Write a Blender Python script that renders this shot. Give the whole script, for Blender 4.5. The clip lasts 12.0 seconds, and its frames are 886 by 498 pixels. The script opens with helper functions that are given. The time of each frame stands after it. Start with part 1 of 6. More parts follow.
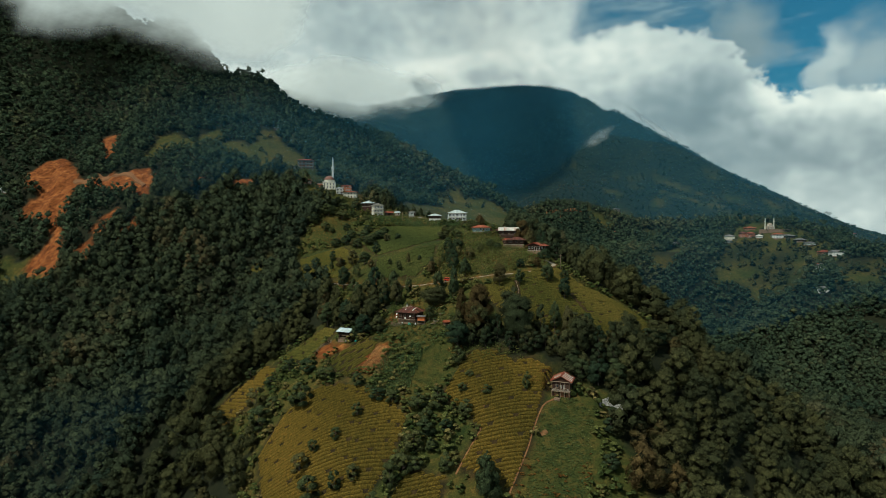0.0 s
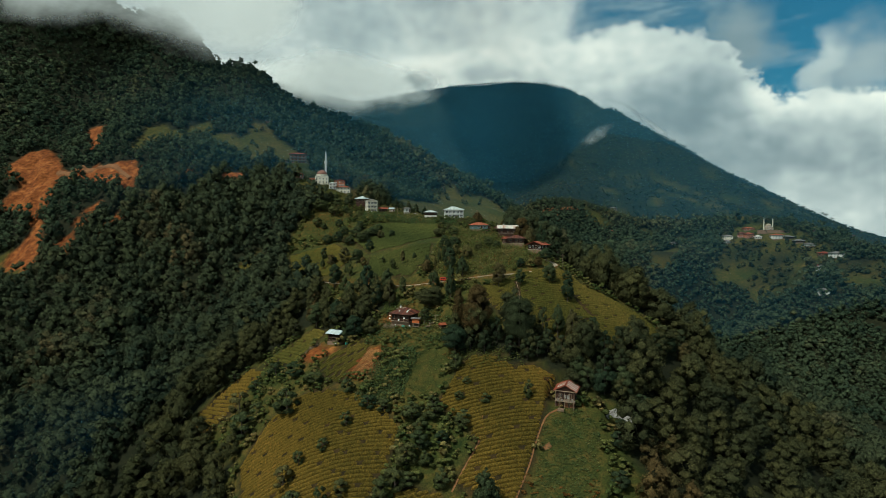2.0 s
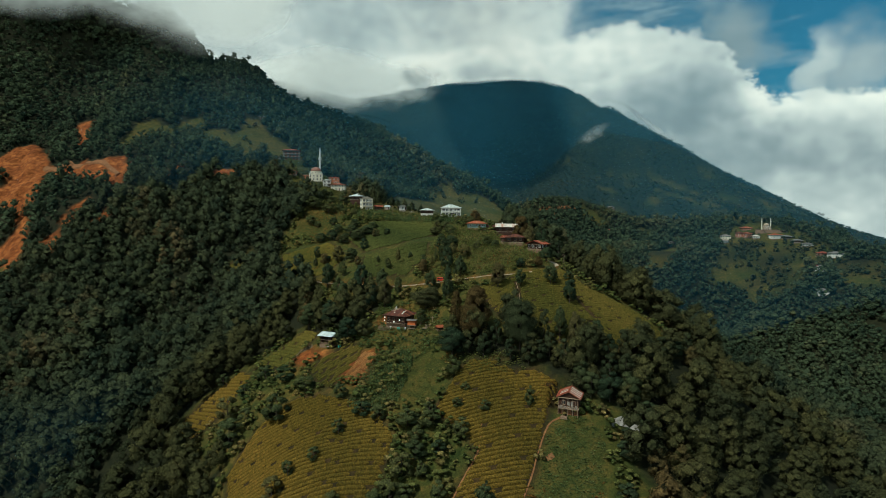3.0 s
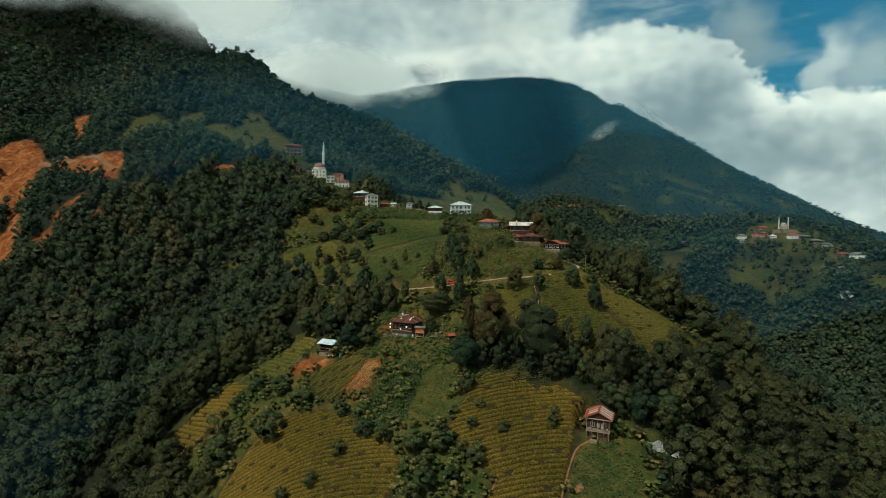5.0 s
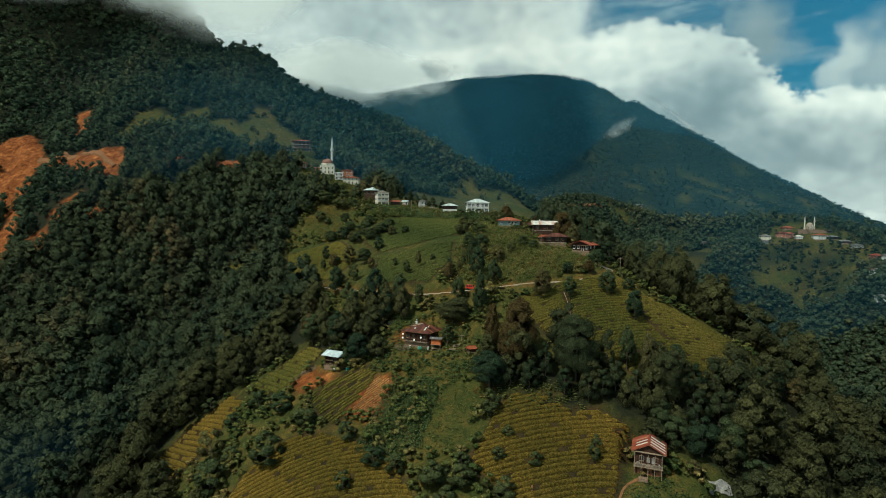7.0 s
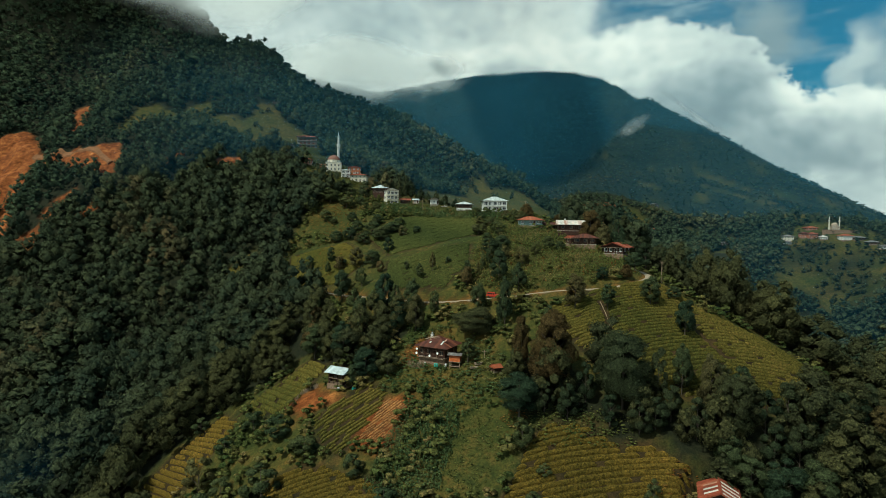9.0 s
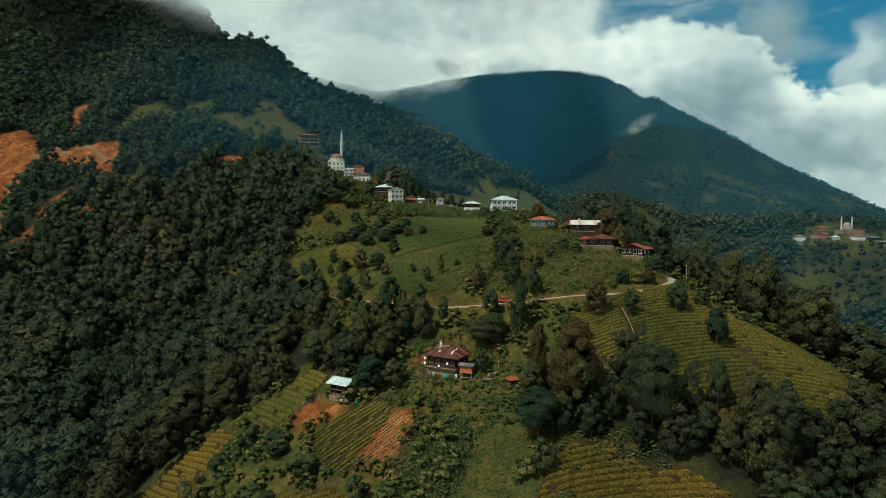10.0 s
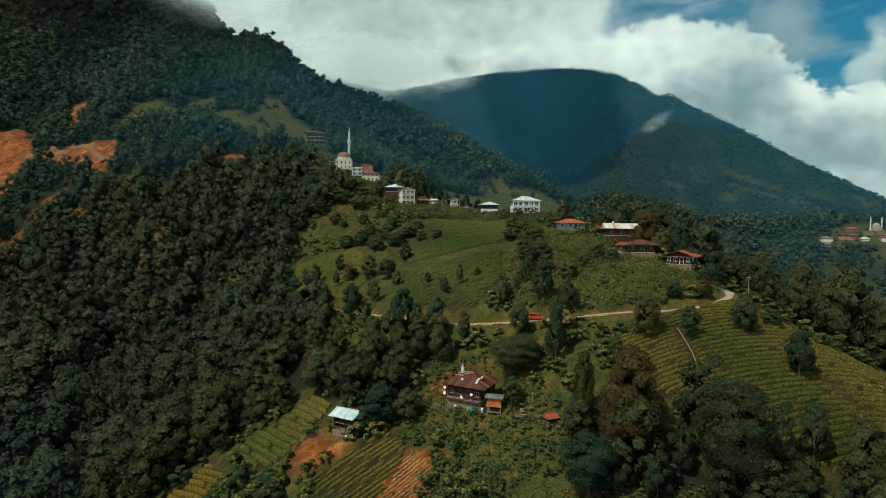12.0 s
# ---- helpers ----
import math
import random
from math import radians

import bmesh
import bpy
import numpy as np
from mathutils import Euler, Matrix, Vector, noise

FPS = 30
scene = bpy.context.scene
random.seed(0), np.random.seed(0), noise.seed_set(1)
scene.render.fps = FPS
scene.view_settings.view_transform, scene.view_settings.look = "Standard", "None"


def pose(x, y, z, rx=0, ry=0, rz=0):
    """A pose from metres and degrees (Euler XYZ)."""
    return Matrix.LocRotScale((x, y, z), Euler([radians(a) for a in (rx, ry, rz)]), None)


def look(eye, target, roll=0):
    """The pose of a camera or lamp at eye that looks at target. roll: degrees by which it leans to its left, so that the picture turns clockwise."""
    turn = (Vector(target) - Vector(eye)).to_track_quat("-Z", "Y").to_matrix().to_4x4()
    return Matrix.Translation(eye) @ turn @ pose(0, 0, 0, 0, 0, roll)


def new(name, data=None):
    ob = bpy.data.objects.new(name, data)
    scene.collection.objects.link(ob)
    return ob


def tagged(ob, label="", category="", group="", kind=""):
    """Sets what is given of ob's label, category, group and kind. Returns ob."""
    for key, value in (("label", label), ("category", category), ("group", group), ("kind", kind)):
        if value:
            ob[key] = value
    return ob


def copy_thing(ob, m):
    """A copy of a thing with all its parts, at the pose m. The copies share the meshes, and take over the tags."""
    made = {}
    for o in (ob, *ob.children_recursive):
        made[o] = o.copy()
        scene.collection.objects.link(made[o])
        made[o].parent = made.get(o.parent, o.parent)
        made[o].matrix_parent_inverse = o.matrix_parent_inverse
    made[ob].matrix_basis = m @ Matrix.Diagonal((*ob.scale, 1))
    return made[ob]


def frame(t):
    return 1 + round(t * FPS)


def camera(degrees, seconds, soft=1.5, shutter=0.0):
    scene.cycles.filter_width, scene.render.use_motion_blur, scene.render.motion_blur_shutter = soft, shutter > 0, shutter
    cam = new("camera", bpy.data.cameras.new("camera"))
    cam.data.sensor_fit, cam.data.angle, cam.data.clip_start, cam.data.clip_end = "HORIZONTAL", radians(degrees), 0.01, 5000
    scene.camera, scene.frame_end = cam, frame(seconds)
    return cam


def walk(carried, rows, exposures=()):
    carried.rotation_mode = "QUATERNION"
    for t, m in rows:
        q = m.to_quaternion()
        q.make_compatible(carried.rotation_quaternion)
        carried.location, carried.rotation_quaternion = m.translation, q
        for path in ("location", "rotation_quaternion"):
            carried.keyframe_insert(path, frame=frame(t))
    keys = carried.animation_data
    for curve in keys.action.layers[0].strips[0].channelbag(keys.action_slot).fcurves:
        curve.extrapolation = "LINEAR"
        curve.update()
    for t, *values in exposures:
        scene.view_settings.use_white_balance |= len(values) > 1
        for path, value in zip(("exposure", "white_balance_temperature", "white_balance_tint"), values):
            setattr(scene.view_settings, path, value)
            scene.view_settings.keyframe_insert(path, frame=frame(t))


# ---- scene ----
cam = camera(79.4, 12.0, soft=0.6)
METRES, EYE, TILT, LEAN, TURN = 120.0, 100.0, -1.5, 0.0, 0.0
ROWS = [
    (0.0, 0.0, 0.0, 0.0, 0.0, 0.0, -0.0),
    (0.5, -0.0003, 0.0205, 0.0006, -0.26, -0.08, -0.15),
    (1.0, -0.0024, 0.0489, 0.0019, -0.74, -0.18, -0.3),
    (1.5, -0.0042, 0.0758, 0.0027, -0.66, -0.23, -0.43),
    (2.0, -0.0067, 0.111, 0.0037, -0.57, -0.29, -0.57),
    (2.5, -0.0091, 0.1437, 0.0044, -0.62, -0.37, -0.67),
    (3.0, -0.0114, 0.1844, 0.0047, -1.04, -0.42, -0.74),
    (5.0, -0.0264, 0.346, 0.008, -0.42, -0.56, -0.91),
    (5.5, -0.0317, 0.3898, 0.0085, -0.14, -0.56, -0.95),
    (6.0, -0.038, 0.4349, 0.0095, 0.14, -0.61, -0.98),
    (6.5, -0.0441, 0.4803, 0.0108, 0.37, -0.63, -1.04),
    (7.0, -0.0506, 0.5269, 0.0115, 0.65, -0.63, -1.07),
    (9.0, -0.0828, 0.711, 0.0169, 1.45, -0.65, -1.12),
    (9.5, -0.0919, 0.7567, 0.0183, 1.61, -0.64, -1.09),
    (10.0, -0.1012, 0.8028, 0.0198, 1.8, -0.63, -1.07),
    (10.5, -0.11, 0.8491, 0.0206, 2.01, -0.66, -1.05),
    (11.0, -0.119, 0.8955, 0.0218, 2.22, -0.68, -1.04),
    (11.5, -0.1274, 0.9416, 0.0265, 2.46, -0.67, -1.05),
    (12.0, -0.1353, 0.988, 0.0364, 2.73, -0.61, -1.04),
]
walk(cam, [(t, pose(0, 0, EYE, TILT, LEAN, TURN) @ pose(METRES * x, METRES * y, METRES * z, 90 + pitch, roll, yaw)) for t, x, y, z, yaw, pitch, roll in ROWS],
     exposures=[(0.0, -0.18, 6000, 0), (5.0, -0.10, 6000, -3), (9.0, 0.0, 5950, -4), (12.0, 0.0, 5950, -4)])

# ---- world, sun ----
SUN_DIR = Vector((-0.54, -0.46, 0.95)).normalized()


def link(tree, a, b):
    tree.links.new(a, b)


def build_world():
    """Blue sky behind a bank of cumulus with a lumpy top, and a grey layer that thins out to one side."""
    world = bpy.data.worlds.new("world")
    scene.world = world
    world.use_nodes = True
    nt = world.node_tree
    nt.nodes.clear()

    def node(kind, **inputs):
        n = nt.nodes.new(kind)
        for key, v in inputs.items():
            n.inputs[key.replace("_", " ")].default_value = v
        return n

    def math_node(op, a, b=None):
        n = nt.nodes.new("ShaderNodeMath")
        n.operation = op
        for i, v in enumerate((a, b)):
            if v is None:
                continue
            if isinstance(v, (int, float)):
                n.inputs[i].default_value = v
            else:
                link(nt, v, n.inputs[i])
        return n.outputs[0]

    def step(v, low, high, to_low=0.0, to_high=1.0):
        n = node("ShaderNodeMapRange", From_Min=low, From_Max=high, To_Min=to_low, To_Max=to_high)
        n.interpolation_type = "SMOOTHSTEP"
        link(nt, v, n.inputs["Value"])
        return n.outputs[0]

    def lumps(scale, detail, rough, offset):
        m = node("ShaderNodeMapping", Scale=(1, 1, 1.35), Location=offset)
        n = node("ShaderNodeTexNoise", Scale=scale, Detail=detail, Roughness=rough)
        link(nt, coord.outputs["Generated"], m.inputs["Vector"])
        link(nt, m.outputs[0], n.inputs["Vector"])
        return n.outputs["Fac"]

    def ramp(v, stops):
        r = node("ShaderNodeValToRGB")
        el = r.color_ramp.elements
        while len(el) < len(stops):
            el.new(0.5)
        for e, (p, c) in zip(el, stops):
            e.position, e.color = p, (*c, 1)
        link(nt, v, r.inputs[0])
        return r.outputs[0]

    def over(fac, low, high):
        m = nt.nodes.new("ShaderNodeMix")
        m.data_type = "RGBA"
        link(nt, fac, m.inputs["Factor"])
        link(nt, low, m.inputs["A"])
        link(nt, high, m.inputs["B"])
        return m.outputs["Result"]

    coord = nt.nodes.new("ShaderNodeTexCoord")
    sep = nt.nodes.new("ShaderNodeSeparateXYZ")
    link(nt, coord.outputs["Generated"], sep.inputs[0])
    x, y, z = sep.outputs
    turn = math_node("ARCTAN2", x, y)
    flat = math_node("SQRT", math_node("ADD", math_node("MULTIPLY", x, x), math_node("MULTIPLY", y, y)))
    rise = math_node("DIVIDE", z, math_node("MAXIMUM", flat, 0.02))
    sky = nt.nodes.new("ShaderNodeTexSky")
    sky.sky_type, sky.sun_disc = "NISHITA", False
    sky.sun_elevation = math.asin(SUN_DIR.z)
    sky.sun_rotation = math.atan2(SUN_DIR.x, SUN_DIR.y)
    dim = nt.nodes.new("ShaderNodeVectorMath")
    dim.operation = "MULTIPLY"
    dim.inputs[1].default_value = (0.026, 0.075, 0.080)
    link(nt, sky.outputs[0], dim.inputs[0])
    big, small, fine = lumps(5.0, 3, 0.5, (0, 0, 0)), lumps(15, 7, 0.55, (3, 1, 0)), lumps(34, 6, 0.6, (7, 2, 5))

    def swirl(v, wide, narrow):
        return math_node("ADD", v, math_node("ADD", math_node("MULTIPLY", math_node("SUBTRACT", big, 0.5), wide), math_node("MULTIPLY", math_node("SUBTRACT", small, 0.5), narrow)))

    across, up = swirl(turn, 0.12, 0.11), swirl(rise, 0.06, -0.09)

    def puff(az, el, wide, tall, dense=1.0, core=0.25):
        """A soft-edged patch of cloud round a direction."""
        u = math_node("DIVIDE", math_node("SUBTRACT", across, az), wide)
        v = math_node("DIVIDE", math_node("SUBTRACT", up, el), tall)
        far = math_node("SQRT", math_node("ADD", math_node("MULTIPLY", u, u), math_node("MULTIPLY", v, v)))
        return step(far, core, 1.0, dense, 0.0)

    def tint(v):
        return ramp(v, [(0.0, (0.27, 0.32, 0.32)), (0.35, (0.47, 0.525, 0.505)), (0.6, (0.73, 0.775, 0.715)), (0.82, (1.10, 1.11, 0.975)), (1.0, (1.42, 1.37, 1.17))])

    # thin streaks high in the blue
    streaks = node("ShaderNodeTexNoise", Scale=5.0, Detail=6, Roughness=0.6)
    drawn = node("ShaderNodeMapping", Scale=(1.0, 1.0, 4.5), Rotation=(0.0, 0.12, 0.0))
    link(nt, coord.outputs["Generated"], drawn.inputs["Vector"])
    link(nt, drawn.outputs[0], streaks.inputs["Vector"])
    colour = over(math_node("MULTIPLY", step(streaks.outputs["Fac"], 0.42, 0.72), 0.5), dim.outputs[0], tint(math_node("ADD", small, 0.1)))
    # the grey layer that covers one side of the sky
    puffs = math_node("ADD", math_node("MULTIPLY", lumps(8.0, 8, 0.55, (5, 2, 1)), 0.7), math_node("MULTIPLY", fine, 0.3))
    layer_tone = math_node("ADD", math_node("MULTIPLY", math_node("SUBTRACT", puffs, 0.5), 1.3), step(turn, -0.45, 0.05, 0.40, 0.72))
    colour = over(step(across, 0.31, 0.23), colour, tint(layer_tone))
    # loose clouds to the other side
    for az, el, wide, tall, dense, tone in ((0.505, 0.325, 0.075, 0.085, 0.85, 0.34), (0.68, 0.255, 0.085, 0.085, 0.75, 0.42), (0.625, 0.252, 0.030, 0.075, 0.7, 0.66), (0.49, 0.43, 0.035, 0.05, 0.6, 0.55), (0.80, 0.30, 0.10, 0.12, 0.9, 0.4)):
        colour = over(puff(az, el, wide, tall, dense), colour, tint(math_node("ADD", math_node("MULTIPLY", math_node("SUBTRACT", puffs, 0.5), 0.7), tone)))
    # cumulus bank under a lumpy crest
    line = node("ShaderNodeFloatCurve")
    curve = line.mapping.curves[0]
    crest_at = ((-0.25, 0.300), (0.0, 0.335), (0.14, 0.350), (0.27, 0.356), (0.335, 0.366), (0.41, 0.348), (0.46, 0.318), (0.51, 0.270), (0.56, 0.243), (0.61, 0.224), (0.72, 0.215))
    curve.points[0].location, curve.points[1].location = (0.0, 0.30), (1.0, 0.215)
    for az, el in crest_at:
        curve.points.new((az + 0.6) / 1.6, el)
    line.mapping.update()
    link(nt, math_node("DIVIDE", math_node("ADD", across, 0.6), 1.6), line.inputs["Value"])
    below = math_node("SUBTRACT", line.outputs[0], math_node("ADD", rise, math_node("ADD", math_node("MULTIPLY", math_node("SUBTRACT", small, 0.5), 0.085), math_node("MULTIPLY", math_node("SUBTRACT", fine, 0.5), 0.06))))
    tone = math_node("ADD", math_node("MULTIPLY", math_node("SUBTRACT", puffs, 0.5), 1.25), step(below, 0.0, 0.15, 0.86, 0.60))
    tone = math_node("SUBTRACT", tone, puff(0.44, 0.215, 0.17, 0.085, 0.34))
    tone = math_node("SUBTRACT", tone, puff(0.62, 0.13, 0.20, 0.08, 0.26))
    tone = math_node("SUBTRACT", tone, puff(0.10, 0.300, 0.06, 0.03, 0.20))
    tone = math_node("ADD", tone, puff(0.54, 0.225, 0.085, 0.035, 0.24))
    tone = math_node("ADD", tone, step(turn, -0.35, 0.0, -0.22, 0.0))
    colour = over(step(below, -0.006, 0.016), colour, tint(tone))
    bg, out = nt.nodes.new("ShaderNodeBackground"), nt.nodes.new("ShaderNodeOutputWorld")
    link(nt, colour, bg.inputs["Color"])
    bg.inputs["Strength"].default_value = 1.0
    link(nt, bg.outputs[0], out.inputs[0])


build_world()
sun = new("sun", bpy.data.lights.new("sun", "SUN"))
sun.data.energy, sun.data.angle, sun.data.color = 4.0, radians(0.6), (1.0, 0.93, 0.80)
sun.matrix_world = look((0, 0, 600), tuple(Vector((0, 0, 600)) - SUN_DIR))
scene.view_settings.exposure = 0.0

# ---- materials ----
def material(name, shader=None):
    m = bpy.data.materials.new(name)
    m.use_nodes = True
    return m, m.node_tree, m.node_tree.nodes["Principled BSDF"]


def noise_node(nt, scale, detail=5, rough=0.55, coords="Object"):
    c, n = nt.nodes.new("ShaderNodeTexCoord"), nt.nodes.new("ShaderNodeTexNoise")
    n.inputs["Scale"].default_value, n.inputs["Detail"].default_value, n.inputs["Roughness"].default_value = scale, detail, rough
    link(nt, c.outputs[coords], n.inputs["Vector"])
    return n


def ramp_node(nt, stops):
    r = nt.nodes.new("ShaderNodeValToRGB")
    el = r.color_ramp.elements
    while len(el) < len(stops):
        el.new(0.5)
    for e, (p, c) in zip(el, stops):
        e.position, e.color = p, (*c, 1)
    return r


def blend(nt, fac, a, b, kind="MIX"):
    m = nt.nodes.new("ShaderNodeMix")
    m.data_type, m.blend_type = "RGBA", kind
    for key, v in (("Factor", fac), ("A", a), ("B", b)):
        if isinstance(v, (tuple, float, int)):
            m.inputs[key].default_value = (*v, 1) if isinstance(v, tuple) else v
        else:
            link(nt, v, m.inputs[key])
    return m.outputs["Result"]


def bump_node(nt, bsdf, fac, strength, distance):
    b = nt.nodes.new("ShaderNodeBump")
    b.inputs["Strength"].default_value, b.inputs["Distance"].default_value = strength, distance
    link(nt, fac, b.inputs["Height"])
    link(nt, b.outputs[0], bsdf.inputs["Normal"])


def surface(name, stops, scale, fine, rough=0.9, bump=0.0, bump_size=0.1, metal=0.0, coords="Object", vary=0.0):
    """A worn surface: colour stops over broad noise, shaded by fine grain, with relief; vary: spread between objects."""
    m, nt, bsdf = material(name)
    broad, grain = noise_node(nt, scale, 6, 0.6, coords), noise_node(nt, fine, 4, 0.6, coords)
    r = ramp_node(nt, stops)
    link(nt, broad.outputs["Fac"], r.inputs[0])
    g = ramp_node(nt, [(0.3, (0.62, 0.62, 0.62)), (0.7, (1.25, 1.25, 1.25))])
    link(nt, grain.outputs["Fac"], g.inputs[0])
    col = blend(nt, 1.0, r.outputs[0], g.outputs[0], "MULTIPLY")
    if vary:
        info = nt.nodes.new("ShaderNodeObjectInfo")
        v = ramp_node(nt, [(0.0, (1 - vary,) * 3), (1.0, (1 + vary,) * 3)])
        link(nt, info.outputs["Random"], v.inputs[0])
        col = blend(nt, 1.0, col, v.outputs[0], "MULTIPLY")
    link(nt, col, bsdf.inputs["Base Color"])
    bsdf.inputs["Roughness"].default_value, bsdf.inputs["Metallic"].default_value = rough, metal
    bsdf.inputs["Specular IOR Level"].default_value = 0.3
    if bump:
        bump_node(nt, bsdf, grain.outputs["Fac"], bump, bump_size)
    return m


def sheets(name, stops):
    """Sheet roofing: each sheet its own shade, weathered in streaks."""
    m, nt, bsdf = material(name)
    info = nt.nodes.new("ShaderNodeObjectInfo")
    r = ramp_node(nt, stops)
    link(nt, info.outputs["Random"], r.inputs[0])
    n, fine = noise_node(nt, 0.8, 6, 0.65), noise_node(nt, 9, 4)
    w = ramp_node(nt, [(0.3, (0.6, 0.58, 0.55)), (0.7, (1.25, 1.2, 1.15))])
    link(nt, n.outputs["Fac"], w.inputs[0])
    link(nt, blend(nt, 1.0, r.outputs[0], w.outputs[0], "MULTIPLY"), bsdf.inputs["Base Color"])
    bsdf.inputs["Roughness"].default_value = 0.75
    bsdf.inputs["Specular IOR Level"].default_value = 0.25
    bump_node(nt, bsdf, fine.outputs["Fac"], 0.25, 0.03)
    return m


def foliage(name, dark, mid, autumn, attribute=True, through_light=0.28, leafwise=True):
    """Leaves: tint by tree, spread by leaf clump; a little light shines through."""
    m, nt, bsdf = material(name)
    nt.nodes.remove(bsdf)
    out = nt.nodes["Material Output"]
    if attribute:
        a = nt.nodes.new("ShaderNodeAttribute")
        a.attribute_name = "tint"
        tint = a.outputs["Fac"]
    else:
        tint = nt.nodes.new("ShaderNodeObjectInfo").outputs["Random"]
    r = ramp_node(nt, [(0.0, dark), (0.52, mid), (0.76, mid), (1.0, autumn)])
    link(nt, tint, r.inputs[0])
    leaf = ramp_node(nt, [(0.0, (0.76, 0.78, 0.79)), (0.55, (1.0, 1.0, 1.0)), (1.0, (1.30, 1.27, 1.16))] if leafwise else [(0.25, (0.55, 0.58, 0.56)), (0.5, (1.0, 1.0, 1.0)), (0.75, (1.45, 1.4, 1.25))])
    if leafwise:
        spread = nt.nodes.new("ShaderNodeNewGeometry").outputs["Random Per Island"]
    else:
        spread = noise_node(nt, 3.0, 5, 0.7).outputs["Fac"]
    link(nt, spread, leaf.inputs[0])
    col = blend(nt, 1.0, r.outputs[0], leaf.outputs[0], "MULTIPLY")
    # leaves within each spray: broken tone and relief at twig size
    where = nt.nodes.new("ShaderNodeNewGeometry").outputs["Position"]
    twigs = nt.nodes.new("ShaderNodeTexNoise")
    twigs.inputs["Scale"].default_value, twigs.inputs["Detail"].default_value, twigs.inputs["Roughness"].default_value = 2.3, 5, 0.75
    link(nt, where, twigs.inputs["Vector"])
    speck = ramp_node(nt, [(0.36, (0.46, 0.48, 0.49)), (0.50, (1.14, 1.14, 1.12)), (0.63, (2.0, 1.92, 1.72))])
    link(nt, twigs.outputs["Fac"], speck.inputs[0])
    col = blend(nt, 1.0, col, speck.outputs[0], "MULTIPLY")
    d, t, mix = nt.nodes.new("ShaderNodeBsdfDiffuse"), nt.nodes.new("ShaderNodeBsdfTranslucent"), nt.nodes.new("ShaderNodeMixShader")
    bump_node(nt, d, twigs.outputs["Fac"], 0.9, 0.5)
    mix.inputs[0].default_value = through_light
    link(nt, col, d.inputs["Color"])
    link(nt, col, t.inputs["Color"])
    link(nt, d.outputs[0], mix.inputs[1])
    link(nt, t.outputs[0], mix.inputs[2])
    link(nt, mix.outputs[0], out.inputs[0])
    return m


def ground_material():
    """Grass, bare soil and fallen leaves with shade put in their colour, mixed by what covers the ground (three painted
    covers).
    """
    m, nt, bsdf = material("ground_cover")
    def cover(name):
        a = nt.nodes.new("ShaderNodeAttribute")
        a.attribute_name = name
        return a.outputs["Fac"]
    broad, mid, fine = noise_node(nt, 0.03, 6), noise_node(nt, 0.35, 6, 0.65), noise_node(nt, 2.2, 5, 0.7)
    grass = ramp_node(nt, [(0.30, (0.026, 0.035, 0.012)), (0.5, (0.056, 0.056, 0.017)), (0.70, (0.118, 0.078, 0.026))])
    link(nt, mid.outputs["Fac"], grass.inputs[0])
    lush = ramp_node(nt, [(0.35, (0.55, 0.75, 0.6)), (0.65, (1.15, 1.0, 0.8))])
    link(nt, broad.outputs["Fac"], lush.inputs[0])
    gcol = blend(nt, 1.0, grass.outputs[0], lush.outputs[0], "MULTIPLY")
    # kept near-black: leaf fall plus painted shade between crowns and hedges
    dark_floor = ramp_node(nt, [(0.3, (0.008, 0.011, 0.006)), (0.7, (0.020, 0.021, 0.010))])
    link(nt, mid.outputs["Fac"], dark_floor.inputs[0])
    soil = ramp_node(nt, [(0.30, (0.070, 0.020, 0.007)), (0.5, (0.190, 0.056, 0.015)), (0.70, (0.33, 0.122, 0.034))])
    link(nt, mid.outputs["Fac"], soil.inputs[0])
    wash, washed = noise_node(nt, 0.085, 5, 0.6), ramp_node(nt, [(0.36, (0.62, 0.58, 0.56)), (0.62, (1.22, 1.3, 1.4))])
    link(nt, wash.outputs["Fac"], washed.inputs[0])
    earth = blend(nt, 1.0, soil.outputs[0], washed.outputs[0], "MULTIPLY")
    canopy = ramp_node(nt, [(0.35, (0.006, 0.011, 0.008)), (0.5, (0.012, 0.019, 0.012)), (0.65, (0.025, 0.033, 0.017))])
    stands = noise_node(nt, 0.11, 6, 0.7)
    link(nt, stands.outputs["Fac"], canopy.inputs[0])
    wood = blend(nt, cover("distant"), dark_floor.outputs[0], canopy.outputs[0])
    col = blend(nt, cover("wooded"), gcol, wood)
    col = blend(nt, cover("bare"), col, earth)
    g = ramp_node(nt, [(0.32, (0.42, 0.46, 0.45)), (0.68, (1.55, 1.5, 1.4))])
    link(nt, fine.outputs["Fac"], g.inputs[0])
    link(nt, blend(nt, 1.0, col, g.outputs[0], "MULTIPLY"), bsdf.inputs["Base Color"])
    bsdf.inputs["Roughness"].default_value = 0.95
    bsdf.inputs["Specular IOR Level"].default_value = 0.1
    bump_node(nt, bsdf, fine.outputs["Fac"], 0.6, 0.5)
    return m


